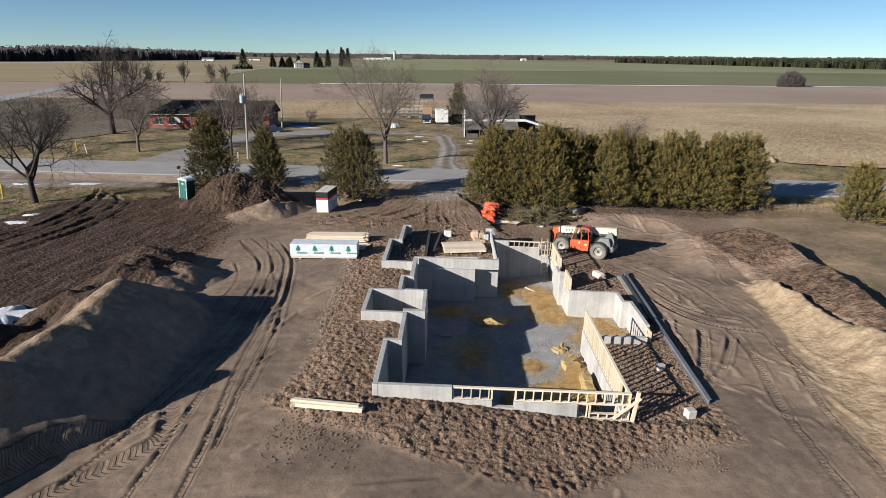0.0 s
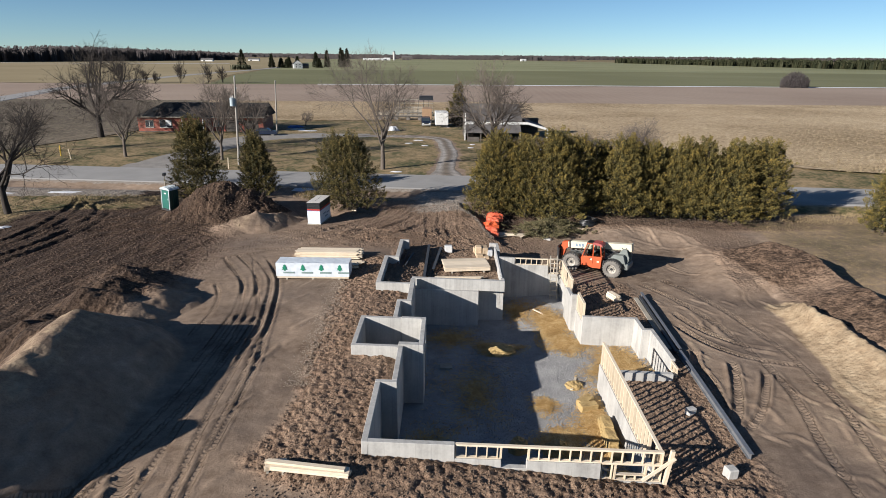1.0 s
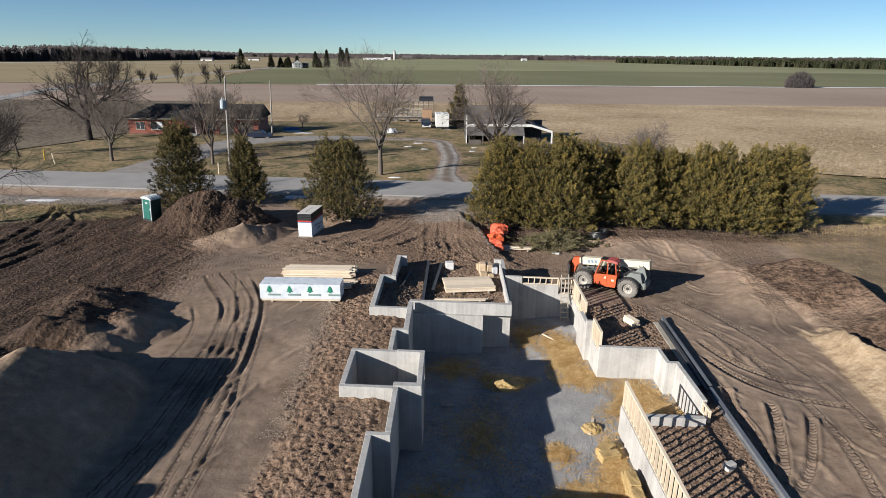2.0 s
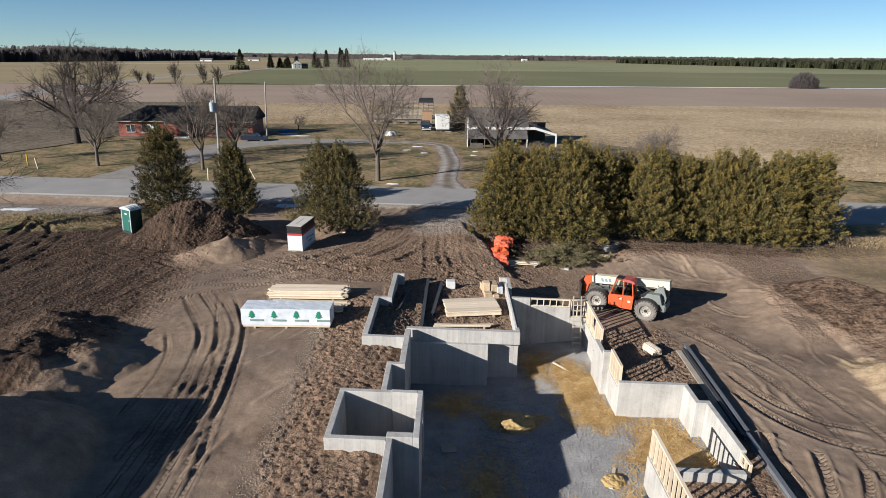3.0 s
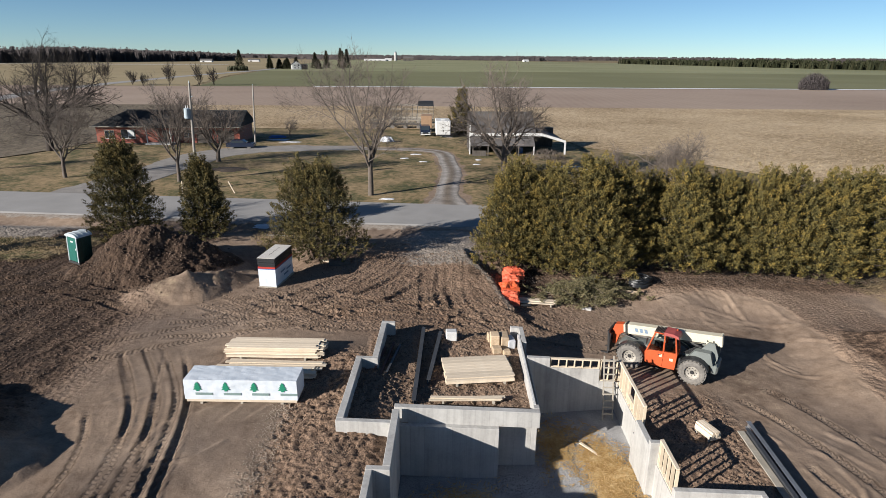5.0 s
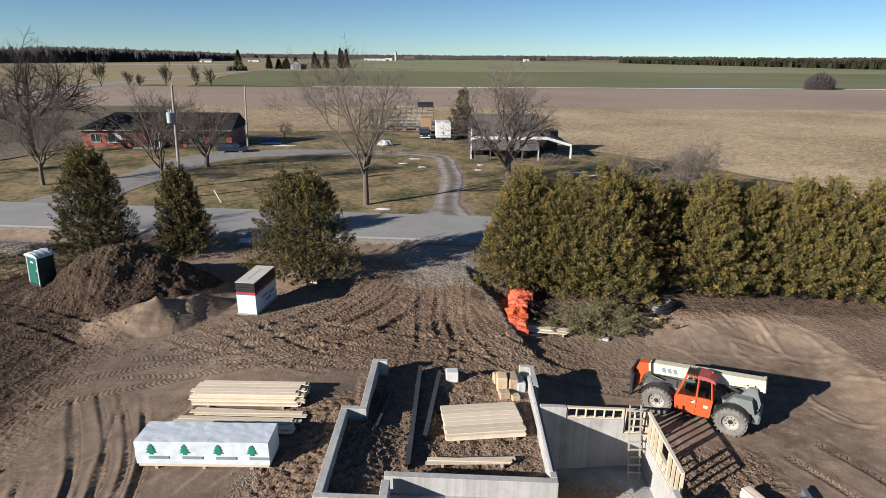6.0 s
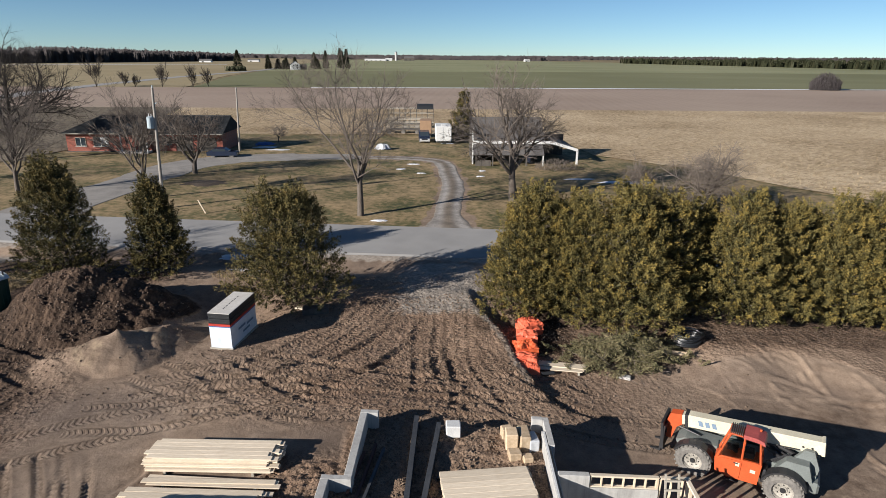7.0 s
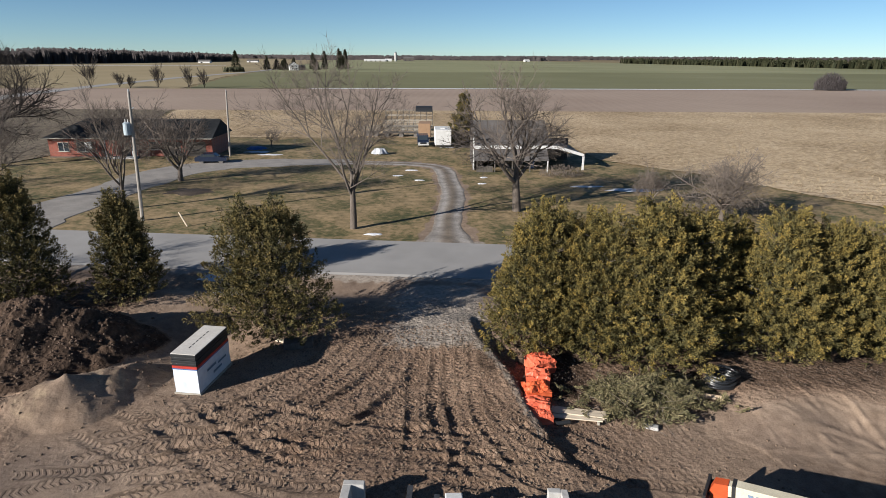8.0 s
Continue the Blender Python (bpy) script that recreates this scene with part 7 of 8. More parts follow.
def bare_tree(label, x, y, h, seed, spread_deg=38, trunk_r=0.3, bole=0.2, levels=6, limbs=5, droop=0.0, lean=(0, 0), category="bare tree", twig=1.0, reach=1.0, bark=None):
    """A leafless tree: trunk and limbs, and a crown of fine twigs."""
    rnd = random.Random(seed)
    wood, fine = bmesh.new(), ([], [])
    t = on_ground("bare_tree", x, y, 0)
    tagged(t, label, category)

    def bend(d, amount):
        v = Vector((rnd.gauss(0, amount), rnd.gauss(0, amount), rnd.gauss(0, amount)))
        return (d + v).normalized()

    def stick(a, b, r0, r1, n):
        d = (b - a).normalized()
        s = d.orthogonal().normalized()
        u = d.cross(s)
        vs, fs = fine
        i = len(vs)
        for c, r in ((a, r0), (b, r1)):
            for k in range(n):
                q = 2 * math.pi * k / n
                vs.append(c + (s * math.cos(q) + u * math.sin(q)) * r)
        for k in range(n):
            fs.append((i + k, i + (k + 1) % n, i + n + (k + 1) % n, i + n + k))

    def grow(p, d, L, r, lv):
        if lv == levels and lv > 4:
            s = d.orthogonal().normalized() * 0.011 * twig
            s.rotate(Matrix.Rotation(rnd.uniform(0, 3.1), 3, d))
            i = len(fine[0])
            fine[0].extend((p - s, p + s, p + bend(d, 0.15) * L))
            fine[1].append((i, i + 1, i + 2))
            return
        segs = 4 if lv < 3 else 2
        pts = [(p, r)]
        for s in range(segs):
            d = bend(d, 0.1 if lv else 0.04)
            d = (d + Vector((0, 0, (0.07 if lv < 3 else 0.03) - droop * lv * 0.03))).normalized()
            p2 = p + d * L / segs
            r2 = r * (1 - 0.42 * (s + 1) / segs)
            if lv < 2:
                add_tube(wood, p, p2 + d * 0.02, pts[-1][1], r2, 9 if lv == 0 else 7, False)
            else:
                stick(p, p2, max(pts[-1][1], 0.009 * twig), max(r2, 0.007 * twig), 4 if lv < 4 else 3)
            p = p2
            pts.append((p, r2))
        if lv >= levels:
            return
        n = limbs if lv == 0 else rnd.choice((2, 3, 4)) if lv < levels - 2 else rnd.choice((3, 4)) if lv < levels - 1 else rnd.choice((3, 4, 5))
        a0 = rnd.uniform(0, 6.28)
        for k in range(n):
            f = (0.5 + 0.5 * (k + 1) / n) if lv == 0 else rnd.uniform(0.25, 1.0)
            i = min(int(f * segs), segs - 1)
            q = pts[i][0].lerp(pts[i + 1][0], f * segs - i)
            rr = pts[i][1] * rnd.uniform(0.5, 0.72)
            ang = radians(rnd.gauss(spread_deg if lv else spread_deg * 0.9, 9))
            side = d.orthogonal().normalized()
            side.rotate(Matrix.Rotation(a0 + k * 2.4 + rnd.uniform(-0.4, 0.4), 3, d))
            nd = (d * math.cos(ang) + side * math.sin(ang)).normalized()
            grow(q, nd, L * rnd.uniform(0.5, 0.8) if lv else reach * h * rnd.uniform(0.22, 0.4), rr, lv + 1)
        if lv > 0:
            grow(p, d, L * rnd.uniform(0.5, 0.7), pts[-1][1], lv + 1)

    grow(Vector((0, 0, -0.15)), Vector((lean[0], lean[1], 1)).normalized(), h * (bole + 0.12), trunk_r, 0)
    part("trunk", wood, bark or BARK, t, smooth=True)
    cr = mesh_object("crown", fine[0], fine[1], bark or TWIG, t, "fine bare twigs")
    cr["kind"] = "stuff"
    return t


bare_tree("tall bare maple on the lawn by the road", -6.6, 84.7, 15.5, 21, 38, 0.34, 0.22, 6, 6)
bare_tree("large bare tree in front of the drive shed", 9.2, 91.0, 13.2, 36, 44, 0.46, 0.28, 6, 8)
bare_tree("slim bare tree beside the utility pole", -30.8, 91.5, 11.2, 23, 27, 0.24, 0.2, 6, 5)
bare_tree("spreading bare tree in front of the brick house", -31.0, 106.0, 10.5, 24, 48, 0.36, 0.12, 6, 7)
bare_tree("large bare tree on the lawn with a wide crown", -60.9, 115.0, 13.0, 45, 46, 0.62, 0.28, 6, 6, twig=1.2, reach=1.2, bark=DARKBARK)
bare_tree("bare lawn tree with a rounded crown", -45.9, 93.6, 11.2, 26, 38, 0.26, 0.2, 6, 6)
bare_tree("bare tree at the field edge near churned mud", -41.0, 60.6, 11.8, 27, 48, 0.34, 0.2, 6, 6, bark=DARKBARK)
bare_tree("slim bare tree at the edge of the turned field", -61.5, 97.0, 9.5, 34, 40, 0.18, 0.18, 5, 6, twig=1.4)
bare_tree("low spreading bare orchard tree", 28.7, 87.8, 6.8, 28, 56, 0.3, 0.14, 6, 9, 0.3, reach=1.25, category="fruit tree")
bare_tree("small bare orchard tree on the lawn edge", 24.0, 93.4, 5.2, 29, 50, 0.2, 0.12, 6, 5, category="fruit tree")
bare_tree("small bare garden tree behind the brick house", -27.5, 135.5, 4.4, 31, 42, 0.12, 0.15, 4, 5, category="small tree", twig=2)
bare_tree("bare shrub at the roadside verge", 38.0, 66.5, 2.4, 32, 40, 0.04, 0.05, 4, 6, category="shrub")
for k, (x, y, h) in enumerate(((-130, 322, 11), (-117, 326, 9), (-152, 330, 6), (-158, 316, 12), (-110, 327, 8), (-143, 322, 5))):
    bare_tree("bare field-edge tree beside the side road", x, y, h * 0.85, 40 + k, 17, 0.16, -0.08, 4, 8, category="field tree", twig=3.6, reach=1.7, bark=DARKBARK)


def shrub_mass(label, x, y, rx, ry, h, n, seed, mat, twig=0.02):
    rnd = random.Random(seed)
    vs, fs = [], []
    z0 = ground_z(x, y)
    for k in range(n):
        r, a = math.sqrt(rnd.random()), rnd.uniform(0, 6.283)
        p = Vector((x + rx * r * math.cos(a), y + ry * r * math.sin(a), z0 + h * (1 - 0.6 * r * r) * rnd.random()))
        d = Vector((rnd.gauss(0, 0.5), rnd.gauss(0, 0.5), 1)).normalized() * rnd.uniform(0.3, 0.8) * h * 0.35
        w = d.orthogonal().normalized() * twig
        w.rotate(Matrix.Rotation(rnd.uniform(0, 3.14), 3, d.normalized()))
        i = len(vs)
        vs += [p - w, p + w, p + d]
        fs.append((i, i + 1, i + 2))
    return tagged(mesh_object("shrubs", vs, fs, mat), label, "shrubs", kind="stuff")


shrub_mass("low bare shrub thicket behind the cedar hedge", 31, 90, 6, 2.5, 1.3, 2600, 51, DARKBARK, 0.014)
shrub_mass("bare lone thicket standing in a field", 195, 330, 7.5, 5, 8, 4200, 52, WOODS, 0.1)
shrub_mass("tangle of bare brush in front of the drive shed", 17.5, 109.5, 3.0, 1.6, 1.5, 1600, 53, TWIG, 0.025)
shrub_mass("dry tall grass along the ditch", -11.5, 67.5, 3.5, 0.8, 1.0, 1600, 54, DRYGRASS, 0.02)
shrub_mass("dry tall grass along the field verge", 43, 61, 8, 1.4, 0.8, 3600, 55, DRYGRASS, 0.02)
shrub_mass("dry tall grass at the field edge", -34, 66, 7, 1.6, 0.7, 2600, 56, DRYGRASS, 0.02)
shrub_mass("short dry grass on the field beyond the earth bank", 39.5, 44, 9.5, 15, 0.22, 15000, 58, DRYGRASS, 0.014)
shrub_mass("low dead growth under the hedge", 20, 58.6, 15, 0.9, 0.4, 1600, 57, TWIG, 0.012)


def stubble(label, n, seed, place, mat=None):
    """Cut corn stalks in rows."""
    rs = np.random.RandomState(seed)
    x, y = place(rs, n)
    along_row, row = x, np.round(y / 0.9) * 0.9 + rs.normal(0, 0.12, n)
    h, w = rs.uniform(0.08, 0.26, n), rs.uniform(0.03, 0.1, n)
    a = rs.uniform(0, 3.14, n)
    dx, dy = np.cos(a) * w, np.sin(a) * w
    z = np.full(n, -0.21)
    V = np.stack([np.stack([x - dx, row - dy, z], 1), np.stack([x + dx, row + dy, z], 1), np.stack([x + rs.normal(0, 0.25, n), row + rs.normal(0, 0.2, n), z + h], 1)], 1).reshape(-1, 3)
    ob = loose_object("corn_stubble", V, 3, mat or STALKS)
    return tagged(ob, label, "stubble", kind="stuff")


def right_rows(rs, n):
    y = 84 + 118 * rs.uniform(0, 1, n) ** 1.6
    x = rs.uniform(np.interp(y, [84, 98, 109, 122], [57, 45, 39, 27]), 60 + 0.75 * y, n)
    return x, y


stubble("pale corn stubble in rows beyond the orchard trees", 45000, 1, right_rows)
stubble("pale corn stubble in rows behind the farmyard", 18000, 2, lambda rs, n: (rs.uniform(-57, 26, n), 148 + 57 * rs.uniform(0, 1, n)))
stubble("rotting corn stalks on dark turned ground", 14000, 3, lambda rs, n: (rs.uniform(-130, -72, n), rs.uniform(95, 205, n)), DARKSTALKS)


# ---- farmyard across the road ----
def window_unit(parent, x0, x1, z0, z1, y, blind=False):
    w = empty("window")
    w.parent = parent
    part("pane", box((x0, y - 0.02, z0), (x1, y + 0.01, z1)), CURTAIN if blind else GLASS, w)
    t = 0.05
    for lo, hi in (((x0 - t, z0 - t), (x1 + t, z0)), ((x0 - t, z1), (x1 + t, z1 + t)), ((x0 - t, z0), (x0, z1)), ((x1, z0), (x1 + t, z1))):
        part("frame", box((lo[0], y - 0.06, lo[1]), (hi[0], y + 0.01, hi[1])), BOARD, w)
    part("mullion", box(((x0 + x1) / 2 - 0.03, y - 0.05, z0), ((x0 + x1) / 2 + 0.03, y - 0.021, z1)), WHITEPAINT, w)
    part("sill", box((x0 - 0.12, y - 0.14, z0 - 0.14), (x1 + 0.12, y + 0.0, z0 - t - 0.002)), CONCRETE, w)


def brick_house():
    g = -0.3
    h = empty("brick_house", pose(-57.9, 123.4, g, 0, 0, 0.5))
    tagged(h, "low red brick house with a dark shingle roof", "house")
    L1, L2, D, E = 13.2, 24.2, 9.0, 2.95
    part("wall", box((0, 0, 0), (L1, D, E)), BRICK, h)
    part("wall", box((L1, 1.2, 0), (L2, D, E - 0.05)), BRICK, h, "darker brick garage wing")
    part("plinth", box((-0.05, -0.05, -0.2), (L1 + 0.05, 0.02, 0.15)), BARNWOOD, h)
    bm = bmesh.new()
    o, R = 0.6, 2.35
    v = [bm.verts.new(p) for p in ((-o, -o, E), (L2 + o, -o + 0.6, E), (L2 + o, D + o, E), (-o, D + o, E), (3.6, D / 2, E + R), (L2 + o, D / 2 + 0.3, E + R))]
    for f in ((0, 1, 5, 4), (1, 2, 5), (2, 3, 4, 5), (3, 0, 4)):
        bm.faces.new([v[k] for k in f])
    bmesh.ops.solidify(bm, geom=bm.faces[:], thickness=0.14)
    part("roof", bm, ROOF, h, "dark grey shingle roof")
    part("gable_wall", prism([(1.2, E), (D, E), (D / 2 + 0.3, E + R - 0.25)], "x", L2 - 0.1, L2), BRICK, h)
    part("soffit", box((-o, -o, E - 0.1), (L2 + o, 1.3, E - 0.02)), BOARD, h)
    part("gutter", box((-o - 0.02, -o - 0.1, E - 0.08), (8.8, -o - 0.005, E + 0.06), None, 0.02), BOARD, h, "pale eaves gutter")
    bm = prism([(8.9, E - 0.1), (13.4, E - 0.1), (11.15, E + 1.15)], "y", -1.3, 3.0)
    porch = part("porch_gable", bm, ROOF, h, "small shingled porch gable")
    for x in (9.1, 13.1):
        part("porch_post", box((x - 0.07, -1.2, 0), (x + 0.07, -1.06, E - 0.1)), WHITEPAINT, h)
    part("porch_step", box((8.9, -1.6, 0), (13.4, 0, 0.28), None, 0.02), CONCRETE, h)
    part("front_door", box((11.3, -0.04, 0.28), (12.2, 0.01, 2.3)), BARNWOOD, h)
    window_unit(h, 1.5, 3.0, 1.0, 2.25, -0.02)
    window_unit(h, 4.3, 6.6, 0.95, 2.35, -0.02)
    part("window_blind", box((5.5, -0.045, 1.25), (6.45, -0.022, 2.33)), CURTAIN, h, "pale half-drawn blind")
    window_unit(h, 14.6, 16.0, 1.1, 2.2, 1.18)
    part("garage_door", box((16.8, 1.14, 0), (19.4, 1.2, 2.2)), BARNWOOD, h)
    part("garage_door", box((20.4, 1.14, 0), (23.2, 1.2, 2.2)), BARNWOOD, h)
    part("ridge_cap", box((3.5, D / 2 + 0.1, E + R + 0.0), (L2 + o, D / 2 + 0.4, E + R + 0.1)), ROOF, h)


brick_house()


def drive_shed():
    s = empty("drive_shed", pose(6.4, 114.2, -0.35, 0, 0, 0))
    tagged(s, "dark drive shed with white fascia and open bays", "shed")
    L, D = 11.2, 9.0
    part("main_roof", prism([(-0.2, 3.35), (D / 2 + 0.6, 6.3), (D + 0.8, 3.4), (D + 0.8, 3.25), (D / 2 + 0.6, 6.12), (-0.2, 3.2)], "x", -0.3, L - 0.9), BARNROOF, s, "dark steep main roof")
    part("front_roof", prism([(-0.1, 3.0), (-0.1, 2.88), (-2.1, 1.62), (-2.1, 1.74)], "x", -0.2, L - 1.3), BARNROOF, s, "lower front roof")
    part("fascia", box((-0.3, -0.32, 2.98), (L + 0.1, -0.2, 3.42)), WHITEPAINT, s, "white fascia board")
    part("side_roof", prism([(L, 3.42), (L, 3.25), (L + 3.8, 2.05), (L + 3.8, 2.2)], "y", -0.15, D), BARNROOF, s, "sloping lean-to roof")
    part("sloping_fascia", prism([(L, 3.44), (L, 3.02), (L + 3.9, 1.9), (L + 3.9, 2.3)], "y", -0.33, -0.2), WHITEPAINT, s, "white sloping fascia board")
    part("end_post", box((L + 3.7, -0.33, 0), (L + 3.95, -0.12, 2.0)), WHITEPAINT, s, "white end post")
    part("end_post", box((-0.3, -0.3, 0), (-0.12, -0.1, 5.2)), WHITEPAINT, s, "white corner board")
    part("rear_wall", box((-0.2, D - 0.1, 0), (L + 3.6, D, 3.3)), BARNWOOD, s)
    part("side_wall", box((-0.2, 0, 0), (-0.06, D, 3.2)), BARNWOOD, s)
    part("gable_wall", prism([(0, 3.2), (D, 3.2), (D / 2 + 0.6, 6.0)], "x", -0.2, -0.06), BARNWOOD, s)
    part("gable_wall", prism([(0, 3.2), (D, 3.2), (D / 2 + 0.6, 6.0)], "x", L - 1.1, L - 1.0), BARNWOOD, s)
    for k in range(5):
        part("post", box((0.1 + k * 2.4, -2.05, 0), (0.25 + k * 2.4, -1.9, 1.7)), WHITEPAINT if k == 4 else BARNWOOD, s)
    part("low_wall", box((0.26, -2.05, 0), (2.3, -1.95, 0.9)), BARNWOOD, s)
    part("stored_crate", box((4.2, 1.0, 0), (6.4, 3.0, 1.2), None, 0.03), BARNWOOD, s)
    part("stored_barrel", tube((8.2, 1.6, 0), (8.2, 1.6, 0.9), 0.35, 0.35, 14), BLUEBAND, s)


drive_shed()


def cargo_trailer():
    t = empty("cargo_trailer", pose(2.25, 134.0, -0.35, 0, 0, 2))
    tagged(t, "white boxy cargo trailer parked on grass", "trailer")
    part("box_body", box((-1.4, 0, 0.55), (1.4, 5.5, 3.2), None, 0.06), WHITEPAINT, t)
    for x in (-0.68, 0.68):
        part("rear_door", box((x - 0.64, -0.03, 0.65), (x + 0.64, 0.0, 3.05), None, 0.01), WHITEPAINT, t)
    part("door_latch", box((-0.06, -0.07, 1.2), (0.06, -0.03, 1.5)), BLACKISH, t)
    part("bumper", box((-1.3, -0.12, 0.35), (1.3, 0.0, 0.5), None, 0.02), BLACKISH, t)
    part("roof_vent", box((-0.4, 1.2, 3.2), (0.4, 1.9, 3.38), None, 0.03), WHITEPAINT, t)
    for x in (-1.15, 1.15):
        for y in (2.3, 3.2):
            part("wheel", tube((x - 0.12, y, 0.36), (x + 0.12, y, 0.36), 0.36, 0.36, 16), TYRE, t)


cargo_trailer()


def parked_suv():
    c = empty("parked_van", pose(-1.15, 135.2, -0.35, 0, 0, 4))
    tagged(c, "dark blue van parked facing the road", "van")
    body = [(0, 0.4), (0.05, 0.95), (1.1, 1.1), (1.9, 1.85), (4.6, 1.9), (4.8, 1.0), (4.8, 0.4)]
    part("body", prism(body, "x", -0.95, 0.95), CARBLUE, c)
    part("windscreen", prism([(1.14, 1.15), (1.86, 1.82), (1.84, 1.84), (1.1, 1.17)], "x", -0.8, 0.8), GLASS, c)
    part("grille", box((-0.5, -0.03, 0.6), (0.5, 0.0, 0.85)), BLACKISH, c)
    for s in (-1, 1):
        part("headlight", box((s * 0.72 - 0.18, -0.03, 0.68), (s * 0.72 + 0.18, 0.01, 0.86)), WHITEPAINT, c)
        part("side_window", box((s * 0.952 - 0.006, 2.0, 1.2), (s * 0.952 + 0.006, 4.5, 1.75)), GLASS, c)
        for y in (0.95, 3.85):
            part("wheel", tube((s * 0.8 - 0.12, y, 0.35), (s * 0.8 + 0.12, y, 0.35), 0.35, 0.35, 16), TYRE, c)
    part("bumper", box((-0.93, -0.06, 0.38), (0.93, 0.05, 0.56), None, 0.02), WHITEPAINT, c)


parked_suv()


def plywood_box():
    b = empty("plywood_wagon", pose(-1.1, 142.5, -0.35))
    tagged(b, "tan plywood wagon box behind a parked van", "wagon")
    part("box_body", box((-1.1, 0, 0.9), (1.1, 4.2, 3.3), None, 0.03), BROWNBOX, b)
    part("floor_frame", box((-1.15, -0.05, 0.75), (1.15, 4.3, 0.9)), BARNWOOD, b)
    for x in (-0.9, 0.9):
        for y in (0.8, 3.4):
            part("wheel", tube((x - 0.1, y, 0.38), (x + 0.1, y, 0.38), 0.38, 0.38, 14), TYRE, b)


plywood_box()


def rack_wagon(x, y, L, H, label, slats, cover=None):
    w = empty("rack_wagon", pose(x, y, -0.35))
    tagged(w, label, "wagon")
    part("deck", box((0, 0, 0.85), (L, 2.4, 1.0)), BARNWOOD, w)
    for yy in (0.05, 2.3):
        n = int(L / 1.1)
        for k in range(n + 1):
            part("stake", box((k * L / n - 0.05, yy - 0.04, 1.0), (k * L / n + 0.05, yy + 0.04, H)), BARNWOOD, w)
        for k in range(slats):
            z = 1.25 + k * (H - 1.35) / max(slats - 1, 1)
            part("slat", box((-0.05, yy - 0.06, z), (L + 0.05, yy - 0.02, z + 0.1)), BOARD, w)
    for k in range(int(L / 1.8)):
        part("cross_beam", box((0.4 + k * 1.8, 0, H), (0.5 + k * 1.8, 2.35, H + 0.1)), BARNWOOD, w)
    for xx in np.linspace(0.7, L - 0.7, max(2, int(L / 2.2))):
        for yy in (0.2, 2.2):
            part("wheel", tube((xx, yy - 0.12, 0.42), (xx, yy + 0.12, 0.42), 0.42, 0.42, 14), TYRE, w)
    if cover:
        a, b = cover
        arc = [(1.2 + 1.35 * math.cos(q), H - 0.2 + 1.1 * math.sin(q)) for q in np.linspace(0, math.pi, 9)]
        part("cover", prism(arc, "x", a, b), BLACKPLASTIC, w, "black rounded cover")


rack_wagon(-9.2, 148.0, 7.0, 3.0, "weathered slatted hay wagon with bare stakes", 4)
rack_wagon(-9.5, 158.0, 9.8, 4.3, "tall weathered rack wagon with a black cover", 4, (6.3, 9.8))
rack_wagon(-13.2, 149.0, 3.2, 2.0, "low weathered wagon beside a slatted hay wagon", 3)


def utility_pole(label, x, y, h, lean, can):
    p = empty("utility_pole", pose(x, y, ground_z(x, y), 0, lean, 0))
    tagged(p, label, "utility pole")
    part("pole", tube((0, 0, -0.3), (0, 0, h), 0.17, 0.11, 12), POLEWOOD, p)
    if can:
        c = part("transformer", tube((-0.42, -0.1, can - 0.55), (-0.42, -0.1, can + 0.5), 0.33, 0.33, 16), CAN, p, "pale blue-grey transformer can")
        part("lid", tube((-0.42, -0.1, can + 0.5), (-0.42, -0.1, can + 0.58), 0.35, 0.2, 16), CAN, c)
        for dx in (-0.54, -0.3):
            part("bushing", tube((dx, -0.1, can + 0.55), (dx, -0.1, can + 0.85), 0.05, 0.03, 8), WHITEPAINT, c)
        part("bracket", box((-0.2, -0.15, can - 0.3), (0, -0.05, can + 0.3)), STEEL, p)
        part("insulator", tube((0, 0, h), (0, 0, h + 0.22), 0.06, 0.04, 8), CAN, p)
        part("side_insulator", tube((0.1, 0, h - 1.5), (0.3, 0, h - 1.4), 0.05, 0.04, 8), CAN, p)
        part("meter_cable", tube((0.14, -0.1, 0), (0.12, -0.08, 3.0), 0.03, 0.03, 6), STEEL, p)
    else:
        part("insulator", tube((0, 0, h), (0, 0, h + 0.18), 0.05, 0.04, 8), CAN, p)


utility_pole("grey wooden utility pole with a transformer can", -27.0, 87.3, 11.9, 2.6, 8.6)
utility_pole("thin dark wooden pole beside the brick house", -31.2, 125.2, 9.9, 2.4, 0)
for x, y, a in ((-27.6, 84.6, 3), (-22.0, 85.4, -24), (-52.5, 91.0, -6)):
    st = part("marker_stake", box((-0.05, -0.05, 0), (0.05, 0.05, 1.6)), LUMBER_Y)
    st.matrix_basis = pose(x, y, ground_z(x, y) - 0.1, 0, a, 0)
    tagged(st, "yellowish marker stake in the roadside lawn", "stake", "roadside stakes")


